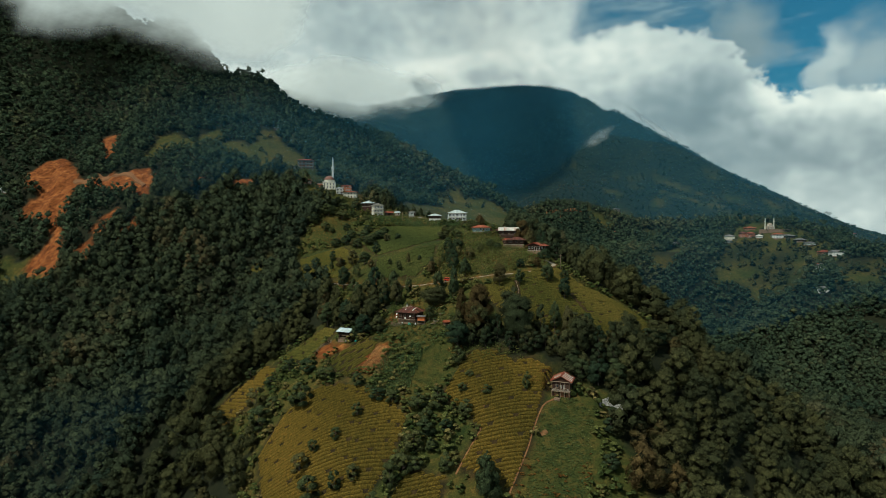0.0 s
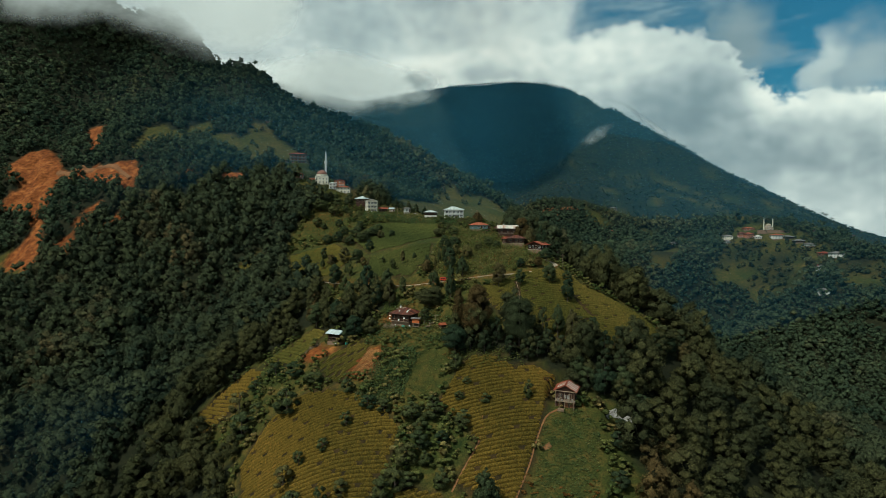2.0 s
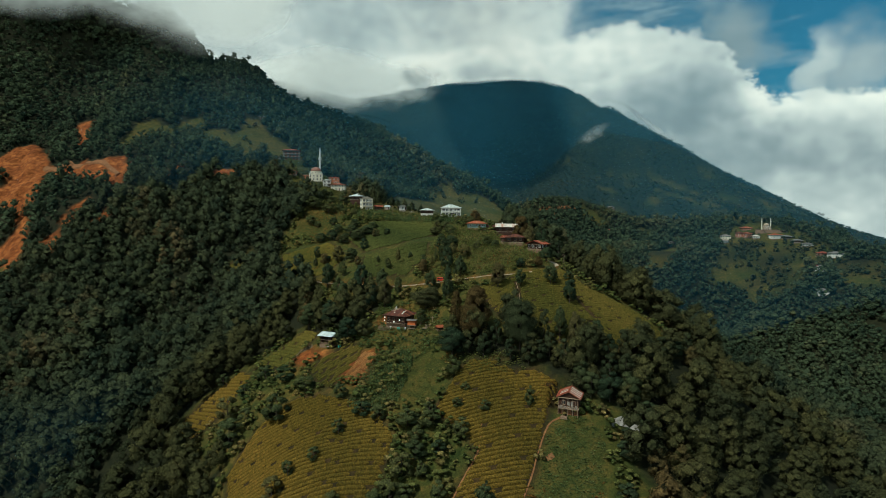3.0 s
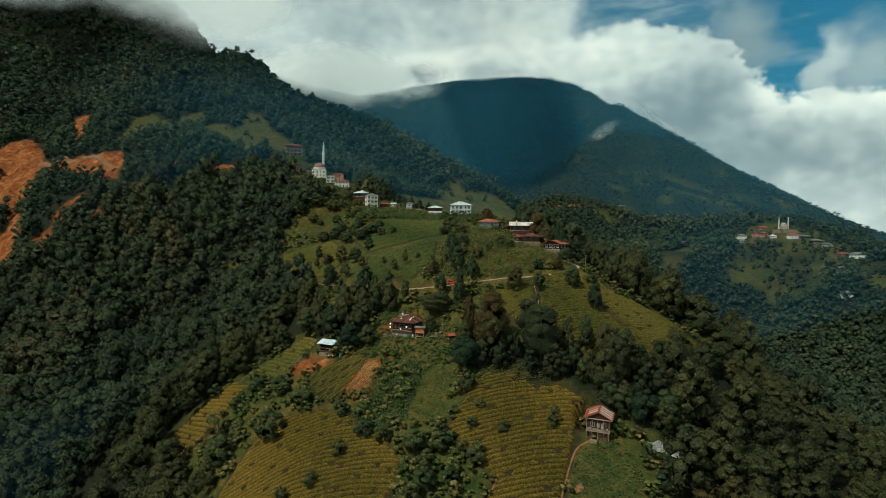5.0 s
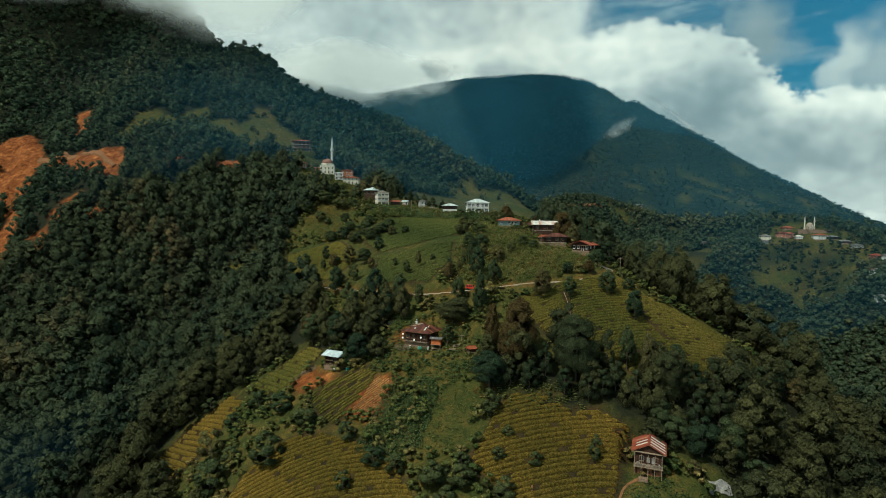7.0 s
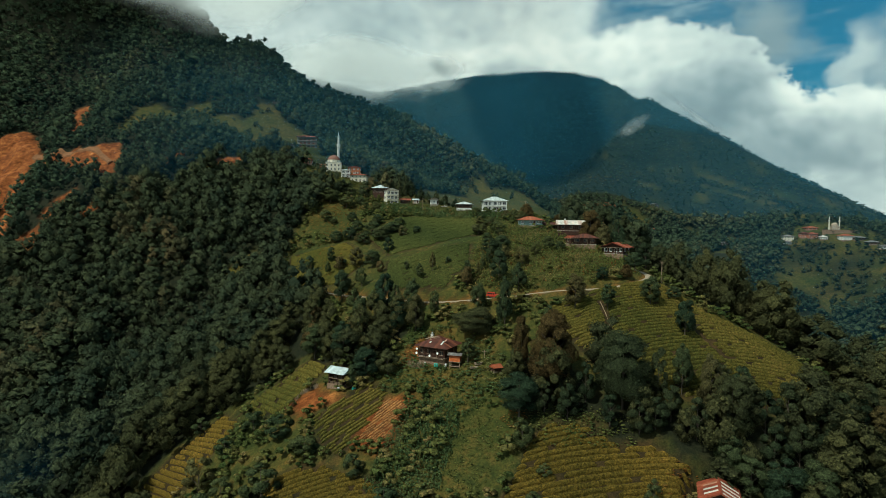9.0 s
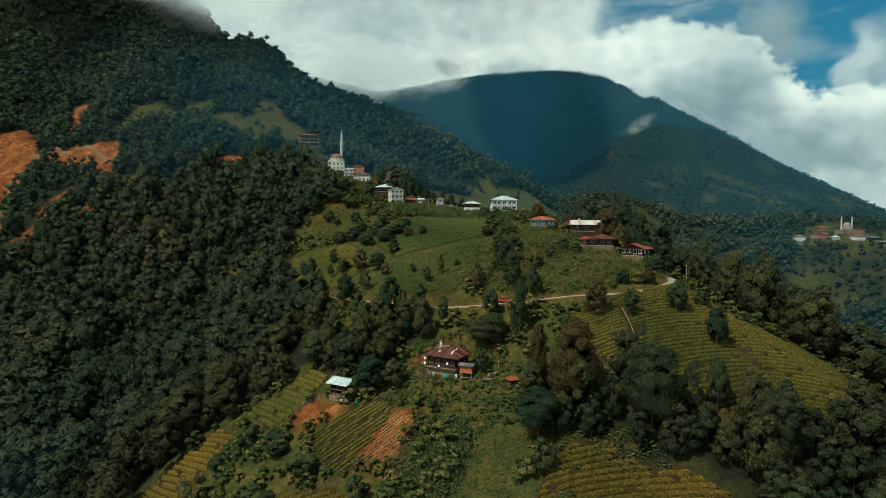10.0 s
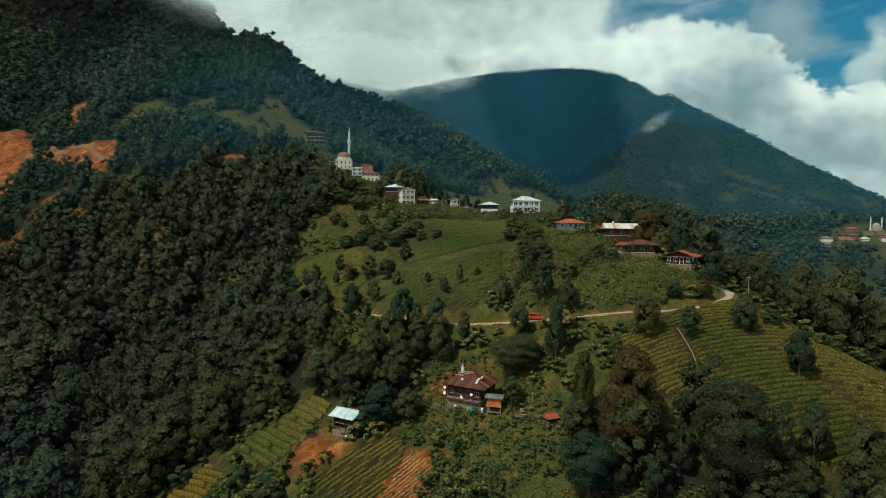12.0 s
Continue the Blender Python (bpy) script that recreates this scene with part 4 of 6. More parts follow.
def stand(name, box, step, low, high, wide, templates, slim, sink, label, ring=(0, 9999), leaves="forest"):
    """Forest over a stretch of the plan between two distances from the spur's foot."""
    px, py = scatter(*box, step)
    d = np.hypot(px + 5, py - 60)
    ok = in_wedge(px, py, 0.88) & (d >= low) & (d < high) & clear_of(px, py, 2.5) & (~inside(px, py, SPUR) | inside(px, py, SPUR_WOOD))
    r = np.hypot(px + 10, py - 118)
    ok &= (r >= ring[0]) & (r < ring[1]) & (glade(px, py) < rng.uniform(0.1, 1.0, px.shape))
    px, py = px[ok], py[ok]
    w = (wide[0] + (wide[1] - wide[0]) * rng.uniform(0, 1, px.shape) ** 1.6) * (0.82 + 0.42 * patchy(py, px))
    h = w * rng.uniform(*slim, px.shape)
    joined(name, templates, np.c_[px, py, ground(px, py) - sink, w, h], MAT[leaves], label, "forest", tint_of(px, py))


def forest():
    close = [forest_template(10 + i, 1080, 0.0255, s, 17) for i, s in enumerate(SHAPES)]
    near = [forest_template(20 + i, 215, 0.047, s, 8) for i, s in enumerate(SHAPES)]
    mid = [forest_template(40 + i, 104, 0.056, s, 6) for i, s in enumerate(SHAPES)]
    back = [forest_template(50 + i, 48, 0.105, s, 4) for i, s in enumerate(SHAPES)]
    far = [forest_template(60 + i, 10, 0.17, s, 1) for i, s in enumerate(SHAPES[:4])]
    stand("forest_close", (-200, 220, 100, 310), 6.8, 0, 400, (6.0, 13.0), close, (1.2, 1.9), 0.3, "dark green woods beside the fields of the spur", (0, 185), "warm_forest")
    stand("forest_near", (-400, 300, 100, 530), 5.9, 0, 460, (6.0, 14.0), near, (1.2, 1.9), 0.3, "dense dark green deciduous forest covering the steep valley sides", (185, 999))
    stand("forest_middle", (-560, 420, 120, 700), 6.1, 460, 640, (6.0, 12.0), mid, (1.0, 1.6), 0.5, "mixed green forest on the mountainside round the village", leaves="high_forest")
    stand("forest_upper", (-900, 760, 300, 1120), 7.6, 640, 1000, (8.5, 15.0), back, (1.0, 1.5), 0.8, "dark forest high on the cloudy mountainside", leaves="high_forest")
    stand("forest_far", (-700, 1200, 500, 1850), 7.4, 1000, 2600, (5.5, 10), far, (0.85, 1.2), 2.9, "distant blue-green forest on the far mountain")


forest()


def orchard(poly, step, wide, label):
    """Loose trees over open pasture."""
    cs = np.array(poly)
    px, py = scatter(cs[:, 0].min(), cs[:, 0].max(), cs[:, 1].min(), cs[:, 1].max(), step)
    ok = inside(px, py, poly) & (rng.uniform(0, 1, px.shape) < 0.26 + 0.7 * (patchy(px * 1.3, py * 1.3) > 0.58))
    px, py = px[ok], py[ok]
    if not len(px):
        return
    w = rng.uniform(*wide, px.shape)
    joined("pasture_trees", [forest_template(140 + i, 90, 0.085, "round", 5) for i in range(4)], np.c_[px, py, ground(px, py) - 0.3, w, w * rng.uniform(0.8, 1.3, px.shape)], MAT["forest"], label, "trees", tint_of(px, py))


orchard(FAR_MEADOW, 8.0, (4, 10), "scattered trees and hedges on the far pasture")
orchard([(440, 600), (520, 700), (570, 800), (660, 880), (700, 860), (640, 760), (540, 620)], 12, (5, 11), "trees among the houses across the valley")
orchard(FAR_VILLAGE, 8.0, (4, 9), "trees between the houses of the far village")
for plot in FAR_CLEARINGS:
    orchard(plot, 9.0, (4, 9), "loose trees on a clearing of the far slope")
orchard(TOP_MEADOW, 14, (3, 8), "loose trees on the high meadow")
orchard(RIDGE_MEADOW, 10, (4, 9), "loose trees on the ridge meadow behind the village")
orchard(TOP_MEADOW_B, 14, (3, 8), "loose trees on the high meadow")


def shrubs():
    """Low bushes along the field edges and in the overgrown corners of the spur."""
    kinds = [forest_template(80 + i, 90, 0.12, "round", 4) for i in range(5)]
    px, py = scatter(-115, 95, 140, 445, 2.6)
    ok = inside(px, py, SPUR) & clear_of(px, py, 0.4) & (rng.uniform(0, 1, px.shape) < 0.62)
    px, py = px[ok], py[ok]
    w = rng.uniform(1.6, 4.8, px.shape)
    h = w * rng.uniform(0.7, 1.2, px.shape)
    joined("shrubs", kinds, np.c_[px, py, ground(px, py) - 0.2, w, h], MAT["shrub"], "overgrown green and yellowing shrubs along the field edges", "shrubs", rng.uniform(0, 1, px.shape))


shrubs()



def tufts(name, poly, step, width, tall, cards, size, mat, label, category, share=1.0):
    """Dense low plants over a plot."""
    kinds = [forest_template(120 + i, cards, size, "tall", 3, False) for i in range(4)]
    cs = np.array(poly)
    px, py = scatter(cs[:, 0].min(), cs[:, 0].max(), cs[:, 1].min(), cs[:, 1].max(), step)
    ok = inside(px, py, poly) & (rng.uniform(0, 1, px.shape) < share) & (near_line(px, py, ROAD_LINE) > 2.2)
    for x, y, level, flat_r, out_r in PADS:
        ok &= np.hypot(px - x, py - y) > flat_r
    px, py = px[ok], py[ok]
    w = rng.uniform(width * 0.6, width * 1.4, px.shape)
    h = rng.uniform(tall * 0.6, tall * 1.3, px.shape)
    joined(name, kinds, np.c_[px, py, ground(px, py) - 0.1, w, h], MAT[mat], label, category, np.clip(0.6 * patchy(px * 4, py * 4) + rng.uniform(-0.1, 0.5, px.shape), 0, 1))


tufts("crop_plants", CROP, 0.74, 1.15, 2.1, 44, 0.11, "crop", "leafy green vegetable and bean plot below the house", "crops")
tufts("tall_weeds", BRUSH, 1.0, 0.95, 2.3, 26, 0.13, "weeds", "dry corn and tall weeds on the slope below the village", "weeds", 0.75)
tufts("garden_bushes", BRUSH, 3.4, 3.4, 2.2, 260, 0.056, "weeds", "pale green bushes and creepers among the corn", "bushes", 0.55)
tufts("garden_bushes", BRUSH, 4.2, 3.0, 2.8, 220, 0.062, "shrub", "leafy bushes growing through the dry corn", "bushes", 0.5)
tufts("rusty_weeds", BRUSH, 2.1, 1.5, 1.5, 40, 0.10, "rust_weeds", "withered red-brown weeds in patches among the corn", "weeds", 0.3)
tufts("rusty_weeds", [(1, 222), (8, 217), (8, 206), (3, 206)], 1.1, 1.3, 0.7, 30, 0.13, "rust_weeds", "rust-coloured weeds beside the hedge", "weeds", 0.5)
tufts("rusty_weeds", [(22, 161), (27, 172), (40, 160), (48, 170), (44, 158), (30, 150), (16, 152)], 1.5, 2.2, 0.45, 36, 0.13, "rust_weeds", "tawny bracken at the foot of the green", "weeds", 0.4)
tufts("rusty_weeds", [(32, 193), (38, 199), (44, 196), (49, 188), (44, 187), (37, 192)], 1.1, 1.5, 0.9, 34, 0.12, "rust_weeds", "rust-coloured bracken along the edge of the woods", "bracken", 0.8)
tufts("tall_weeds", [(3, 214), (20, 213), (31, 208), (31, 202), (16, 204), (5, 205)], 1.0, 1.7, 1.3, 44, 0.11, "shrub", "rough green undergrowth below the belt of trees", "weeds", 0.8)
tufts("stubble", [(-29, 235), (-23, 229.5), (-28, 218), (-34, 222)], 0.7, 0.9, 0.6, 18, 0.2, "straw", "dry straw and stubble in rows on the dug plot", "stubble", 0.35)
tufts("rusty_weeds", BROWN_SLOPE, 1.6, 1.6, 0.9, 30, 0.13, "rust_weeds", "tawny dry grass and bracken on the slope under the village", "bracken", 0.8)
tufts("rusty_weeds", TEA_SLOPE, 2.6, 2.0, 1.0, 30, 0.13, "rust_weeds", "tawny grass between the tea bushes of the upper slope", "grass", 0.3)
tufts("tall_weeds", VILLAGE, 1.5, 1.8, 1.3, 30, 0.13, "shrub", "weeds and vegetable beds around the village houses", "weeds", 0.65)
tufts("tall_weeds", MOSQUE_YARD, 2.2, 2.6, 1.8, 40, 0.12, "shrub", "rough green bushes on the slope round the mosque", "bushes", 0.6)
tufts("tall_weeds", YARD, 1.1, 1.3, 1.0, 40, 0.11, "shrub", "rough weeds and garden plants around the wooden house", "weeds", 0.8)
tufts("garden_bushes", YARD, 1.9, 2.3, 1.7, 150, 0.068, "crop", "lush green garden bushes below the wooden house", "bushes", 0.9)
tufts("meadow_grass", MEADOW_UP, 1.9, 0.9, 0.45, 14, 0.2, "shrub", "rough tufts of meadow grass", "grass", 0.7)
tufts("meadow_grass", HUT_GREEN, 0.62, 0.9, 0.34, 14, 0.2, "crop", "lush green grass below the hut", "grass", 0.9)
tufts("meadow_grass", GRASS_MID, 0.7, 0.8, 0.45, 14, 0.2, "shrub", "rough yellow-green pasture grass", "grass", 0.8)
tufts("garden_plants", [(-50, 418), (-28, 398), (0, 358), (20, 350), (16, 336), (-10, 362), (-44, 396), (-62, 412)], 1.3, 1.6, 3.2, 60, 0.10, "crop", "bean and corn gardens in front of the village houses", "crops", 0.75)


# ---- trees that stand alone ----
def limb(bm, a, b, ra, rb, sides=7):
    """A tapered round piece from a to b."""
    a, b = Vector(a), Vector(b)
    q = (b - a).to_track_quat("Z", "Y")
    rings = [[bm.verts.new(p + q @ Vector((r * math.cos(k * 2 * math.pi / sides), r * math.sin(k * 2 * math.pi / sides), 0))) for k in range(sides)] for p, r in ((a, ra), (b, rb))]
    for k in range(sides):
        bm.faces.new((rings[0][k], rings[0][(k + 1) % sides], rings[1][(k + 1) % sides], rings[1][k]))
    bm.faces.new(rings[1])
    bm.faces.new(rings[0][::-1])


def part(name, bm, mat, parent, label="", smooth=False):
    """One mesh object under a thing or a part."""
    me = bpy.data.meshes.new(name)
    bmesh.ops.recalc_face_normals(bm, faces=bm.faces)
    bm.to_mesh(me)
    bm.free()
    me.materials.append(MAT[mat] if isinstance(mat, str) else mat)
    if smooth:
        me.polygons.foreach_set("use_smooth", np.full(len(me.polygons), True))
    ob = new(name, me)
    ob.parent = parent
    return tagged(ob, label)


def thing(name, m, label, category, group=""):
    ob = new(name)
    ob.empty_display_size = 0.2
    ob.matrix_basis = m
    return tagged(ob, label, category, group)


def tree_kind(name, shape, seed, cards, size, leaves, label, category, group, stem, lobes=20):
    """One unit-high tree: trunk with limbs, and a crown of leaf clumps."""
    root = thing(name, pose(0, 0, 0), label, category, group)
    gen = np.random.default_rng(seed)
    bm = bmesh.new()
    limb(bm, (0, 0, -0.06), (0.01, 0, stem), 0.028, 0.020)
    limb(bm, (0.01, 0, stem), (0.0, 0.01, 0.82), 0.020, 0.005)
    for k in range(6):
        a, z = k * 2.4, stem + 0.08 * k
        limb(bm, (0, 0, z), (0.24 * math.cos(a), 0.24 * math.sin(a), z + 0.16), 0.011, 0.003, 5)
    part("trunk", bm, "bark", root)
    v, f, n = forest_template(seed, cards, size, shape, lobes)
    v = v * np.array([1, 1, 1 - stem * 0.7]) + np.array([0, 0, stem * 0.7])
    me = mesh_from("crown", v, f, MAT[leaves], False, (), n)
    new("crown", me).parent = root
    return root


def plant(kinds, rows, sink=0.3):
    """Trees at plan places: rows of x, y, width, height."""
    gen = np.random.default_rng(len(rows))
    for i, (x, y, w, h) in enumerate(rows):
        m = pose(x, y, height(x, y) - sink, 0, 0, gen.uniform(0, 360)) @ Matrix.Diagonal((w, w, h, 1))
        k = kinds[i % len(kinds)]
        if i < len(kinds):
            k.matrix_basis = m
        else:
            copy_thing(k, Matrix.Translation(m.translation) @ m.to_quaternion().to_matrix().to_4x4() @ Matrix.Diagonal((w / k.scale[0], w / k.scale[1], h / k.scale[2], 1)))


plant([tree_kind("tree", "round", 301 + i, 7140, 0.017, "tree", "broad dark green leafy tree on the slope", "tree", "broadleaf trees on the spur", 0.16) for i in range(3)],
      [(-47, 319, 8.6, 8.8), (-64, 337, 5.7, 4.7), (-70, 314, 7.4, 9.6), (-55, 294, 8.1, 14.2), (-2.5, 259, 6.0, 10.5), (5, 271, 6.9, 12.8), (26, 246, 7.2, 12.0), (48, 245, 6.7, 9.9), (57, 250, 4.8, 4.9), (53, 232, 6.2, 11.5), (6, 213, 11.4, 12.5)])
plant([tree_kind("tree", "round", 381 + i, 13000, 0.0125, "dark_tree", "very large dark green tree with a dense billowing crown", "tree", "broadleaf trees on the spur", 0.10, 34) for i in range(2)],
      [(30, 211, 14.5, 20.5), (52, 204, 10.0, 15.0)])
plant([tree_kind("tree", "round", 391, 13000, 0.0125, "dark_tree", "wide dark green walnut tree spreading beside the house", "tree", "broadleaf trees on the spur", 0.08, 34)],
      [(-4, 248, 13.8, 10.0)])
plant([tree_kind("tree", "round", 311 + i, 2210, 0.027, "tree", "small round leafy tree among the fields", "tree", "broadleaf trees on the spur", 0.14) for i in range(2)],
      [(-13, 295, 2.6, 3.9), (-6, 274, 5.0, 8.9), (53, 291, 6.7, 7.3), (-49, 356, 10.1, 8.0), (-68, 373, 8.3, 7.8), (-43, 362, 10.4, 6.8), (-75, 375, 8.4, 7.3), (0, 323, 8.7, 5.7), (8, 296, 7.6, 7.0), (3, 294, 7.5, 7.8), (38, 261, 4.8, 4.9), (52, 272, 7.9, 8.0),
       (-60, 360, 7, 6), (-56, 384, 7, 6), (-72, 400, 7, 7), (-30, 352, 5, 5), (14, 345, 6, 5), (20, 338, 6, 5)])
plant([tree_kind("tree", "tall", 321 + i, 4420, 0.021, "tree", "tall dark green tree with a dense crown", "tree", "tall trees beside the house", 0.12) for i in range(3)],
      [(-35, 274, 9.1, 18.1), (-25, 270, 7.5, 14.6), (5, 246, 5.6, 17.2), (-6, 276, 4.3, 10.2), (-39, 277, 6.9, 10.9), (-43, 270, 7.7, 14.7), (-29, 264, 8.0, 12.4), (-47, 261, 10.3, 13.4), (-37, 246, 10.6, 11.2), (-41, 246.5, 6.0, 8.5), (-30, 245, 8.0, 9.6), (-58, 267, 11.5, 13.1), (-23, 261, 7.7, 14.7), (45, 214, 5.6, 14.0), (49, 208, 6.6, 16.5), (57, 210, 6.4, 12.5)])
plant([tree_kind("tree", "tall", 331 + i, 850, 0.038, "bush", "slim young tree with a thin open crown", "tree", "slim trees in the fields", 0.25) for i in range(2)],
      [(-69, 330, 3.7, 7.6), (-50, 302, 3.2, 8.2), (-19, 291, 3.3, 9.0), (-24, 289, 4.0, 6.9), (35, 243, 5.5, 9.2), (-6, 237, 5.6, 8.1), (17, 239, 4.6, 8.6), (-30, 300, 3, 5), (-64, 291, 5, 11), (-48, 283, 5.6, 11), (-31, 272, 5.4, 13), (-17, 264, 4.8, 11)])
plant([tree_kind("tree", "cone", 341 + i, 2550, 0.027, "tree", "dark pointed conifer with layered branches", "tree", "conifers", 0.06) for i in range(2)],
      [(11, 264, 6.0, 11.7), (13, 158, 9.9, 18.3), (56, 305, 9, 18), (49, 302, 8, 14), (64, 302, 8, 14), (70, 296, 8, 13), (-262, 452, 5.0, 13.9), (-307, 468, 5.3, 15.7), (-270, 448, 5, 12)])
plant([tree_kind("tree", "tall", 351 + i, 12000, 0.0125, "rust_tree", "large rusty brown chestnut tree, leaves turning", "tree", "rusty autumn trees", 0.08, 30) for i in range(2)],
      [(15, 219, 14.0, 23.0), (8, 228, 5.5, 16.9), (46, 310, 11, 17), (24, 346, 8.3, 9.0), (46, 262, 4.9, 5.7), (44, 368, 10, 9)])
plant([tree_kind("bush", "round", 361 + i, 1700, 0.030, "bush", "dense green bush in the tea field", "bush", "bushes in the tea fields", 0.05, 11) for i in range(3)],
      [(-32, 197, 4.9, 6.9), (-39, 192, 4.9, 5.5), (-34, 211, 6.0, 7.5), (-58, 216, 11.0, 12.2), (-73, 227, 7.4, 7.1), (-49, 223, 9.0, 7.2), (-60, 235, 9.6, 7.4), (-51, 187, 8.4, 8.8), (-47, 191, 4.4, 7.1), (-36, 174, 5.4, 8.9), (-30, 175, 6.0, 6.7), (-45, 175, 9.2, 11.5), (-79, 243, 7.3, 6.0), (-17, 168, 7.0, 11.6), (-13, 171, 7.4, 10.0), (-83, 235, 11, 13), (-77, 221, 13, 13), (-71, 245, 7.5, 7.5), (-94, 259, 6.7, 6.7), (-19, 197, 6.5, 6), (-25, 201, 7, 6)])
plant([tree_kind("bush", "round", 371 + i, 1700, 0.030, "bush", "dark leafy bush in the hedge between plots", "bush", "hedge bushes between the plots", 0.05, 11) for i in range(3)],
      [(-10, 177, 8.0, 8.7), (-6, 181, 7.2, 7.1), (-9, 192, 8.9, 6.2), (-2, 190, 7.1, 6.1), (7, 194, 4.0, 4.0), (10, 199, 3.6, 3.4), (16, 191, 4.2, 4.1), (30, 190, 3.6, 7.2), (6, 206, 6.0, 8.1), (8, 185, 7.3, 6.2), (1, 181, 5.6, 5.2), (-4, 176, 5.0, 5.3), (1, 169, 6.0, 6.2), (-9, 172, 6.4, 5.0), (-2, 194, 5.0, 5.0), (-22, 163, 7, 8), (-6, 186, 6, 6)])

def hedge_bushes(name, leaves, seed, label, group, rows, cards=1500, size=0.030, shape="round"):
    plant([tree_kind(name, shape, seed + i, cards, size, leaves, label, name, group, 0.06, 14) for i in range(3)], rows)


hedge_bushes("bush", "bush", 401, "leafy green bush on the slope below the mosque", "bushes under the village",
             [(-104, 443, 13, 11), (-93, 434, 14, 11), (-80, 423, 12, 9), (-81, 442, 10, 8), (-102, 422, 11, 11), (-90, 410, 9, 8), (-59, 411, 8, 6.5), (-72, 428, 7, 6), (-112, 432, 12, 12), (-98, 452, 11, 9),
              (-86, 452, 10, 9), (-74, 446, 8, 7), (-68, 420, 7, 5), (-84, 404, 6, 5)])
hedge_bushes("tree", "tree", 411, "spreading dark fruit tree between the tea plots", "fruit trees between the tea plots",
             [(-65, 381, 9, 8), (-55, 368, 10, 9), (-48, 355, 9, 9), (-57, 356, 7.5, 7), (-44, 363, 7.5, 7), (-41, 372, 7, 6), (-55, 386, 8, 7), (-37, 354, 6, 6.5), (-66, 369, 5.4, 7), (-42, 336, 6, 8),
              (-72, 348, 5.5, 9), (-64, 332, 6, 8), (-56, 329, 7.8, 11), (-81, 343, 6.5, 11), (-42, 309, 4.1, 6.2), (-46, 325, 3.6, 5.8)])
hedge_bushes("bush", "bush", 421, "overgrown hazel bush between gardens and tea", "hazels between gardens and tea",
             [(1, 340, 5.7, 5), (5, 333, 7, 6), (8, 319, 7.3, 7), (9, 305, 6, 5.5), (8, 286, 5.4, 7), (14, 280, 6.3, 8), (3, 289, 4.4, 6), (0, 361, 5.7, 4.5), (5, 356, 5.6, 5),
              (20, 287, 4.8, 6), (26, 295, 5.8, 5.8), (17, 343, 5.8, 5.8), (21, 339, 5.7, 6), (30, 292, 5.0, 4.5), (3, 310, 5, 5), (2, 349, 5, 4.5)])
hedge_bushes("tree", "bush", 431, "slim young tree standing in the tea", "slim trees in the upper tea",
             [(0, 283, 2.7, 8.8), (2, 284, 2.3, 8.2), (6, 281, 3, 10.5), (-2, 280, 2.2, 6), (-6, 285, 2, 4.3), (-48, 300, 4.6, 9.9), (-52, 299, 4.8, 8), (-39, 286, 4.4, 8)], 900, 0.036, "tall")
hedge_bushes("tree", "dark_tree", 441, "tall dark conifer behind the village houses", "conifers behind the village",
             [(-49, 446, 5.5, 17.5), (-46, 455, 5.5, 16), (-55, 453, 6, 14), (-41, 455, 6.5, 12), (-35, 450, 6.4, 12.7), (-24, 434, 6.7, 12), (-18, 431, 7.3, 10), (-11, 428, 6.6, 9.2), (-30, 444, 6.2, 10.4)], 1500, 0.032, "cone")
hedge_bushes("tree", "dark_tree", 451, "tall dark spruce-like tree behind the old houses", "dark trees behind the old houses",
             [(52, 313, 11, 19), (58, 307, 12, 20), (63, 299, 11, 17), (47, 319, 10, 16), (68, 291, 9, 14), (55, 322, 11, 19), (61, 287, 8, 11)], 3600, 0.022, "tall")
hedge_bushes("tree", "dark_tree", 471, "tall dark tree in the belt between two tea fields", "tree belt between the tea fields",
             [(12, 213, 6, 9), (17, 210.5, 6.5, 10), (26, 207, 6, 9), (32, 205, 6.5, 9), (40, 207.5, 6.5, 10), (33, 216, 6, 10), (27, 217, 5.5, 9), (53, 211, 7, 12), (75, 209, 8, 11), (82, 213, 8, 10), (88, 217, 8, 10), (95, 222, 8, 11), (22, 214, 5.5, 11), (36, 206, 6.5, 9), (39, 213, 6, 14), (44, 203, 6.5, 11), (60, 205, 7, 12), (66, 207, 7, 12), (58, 198, 7, 11), (48, 199, 6.5, 9), (20, 212, 4, 5), (72, 203, 8, 11), (64, 199, 7, 11)], 4200, 0.021, "tall")
hedge_bushes("tree", "tree", 461, "dense leafy tree at the edge of the woods beside the hut", "trees beside the hut",
             [(50.5, 193, 7.5, 9), (56, 191, 9, 11), (62, 190, 9, 12), (52.5, 187, 4.5, 4), (66, 184, 8, 9), (48, 197, 7, 9), (58, 180, 4, 3.5), (55, 174, 6, 6), (52, 163, 6, 6)], 5200, 0.019)

# ---- tea fields: contour rows of clipped hedges ----
FIELD_PATHS = [[(34, 248), (34, 239), (33, 232)], [(57, 237), (59, 231), (61, 226)]]


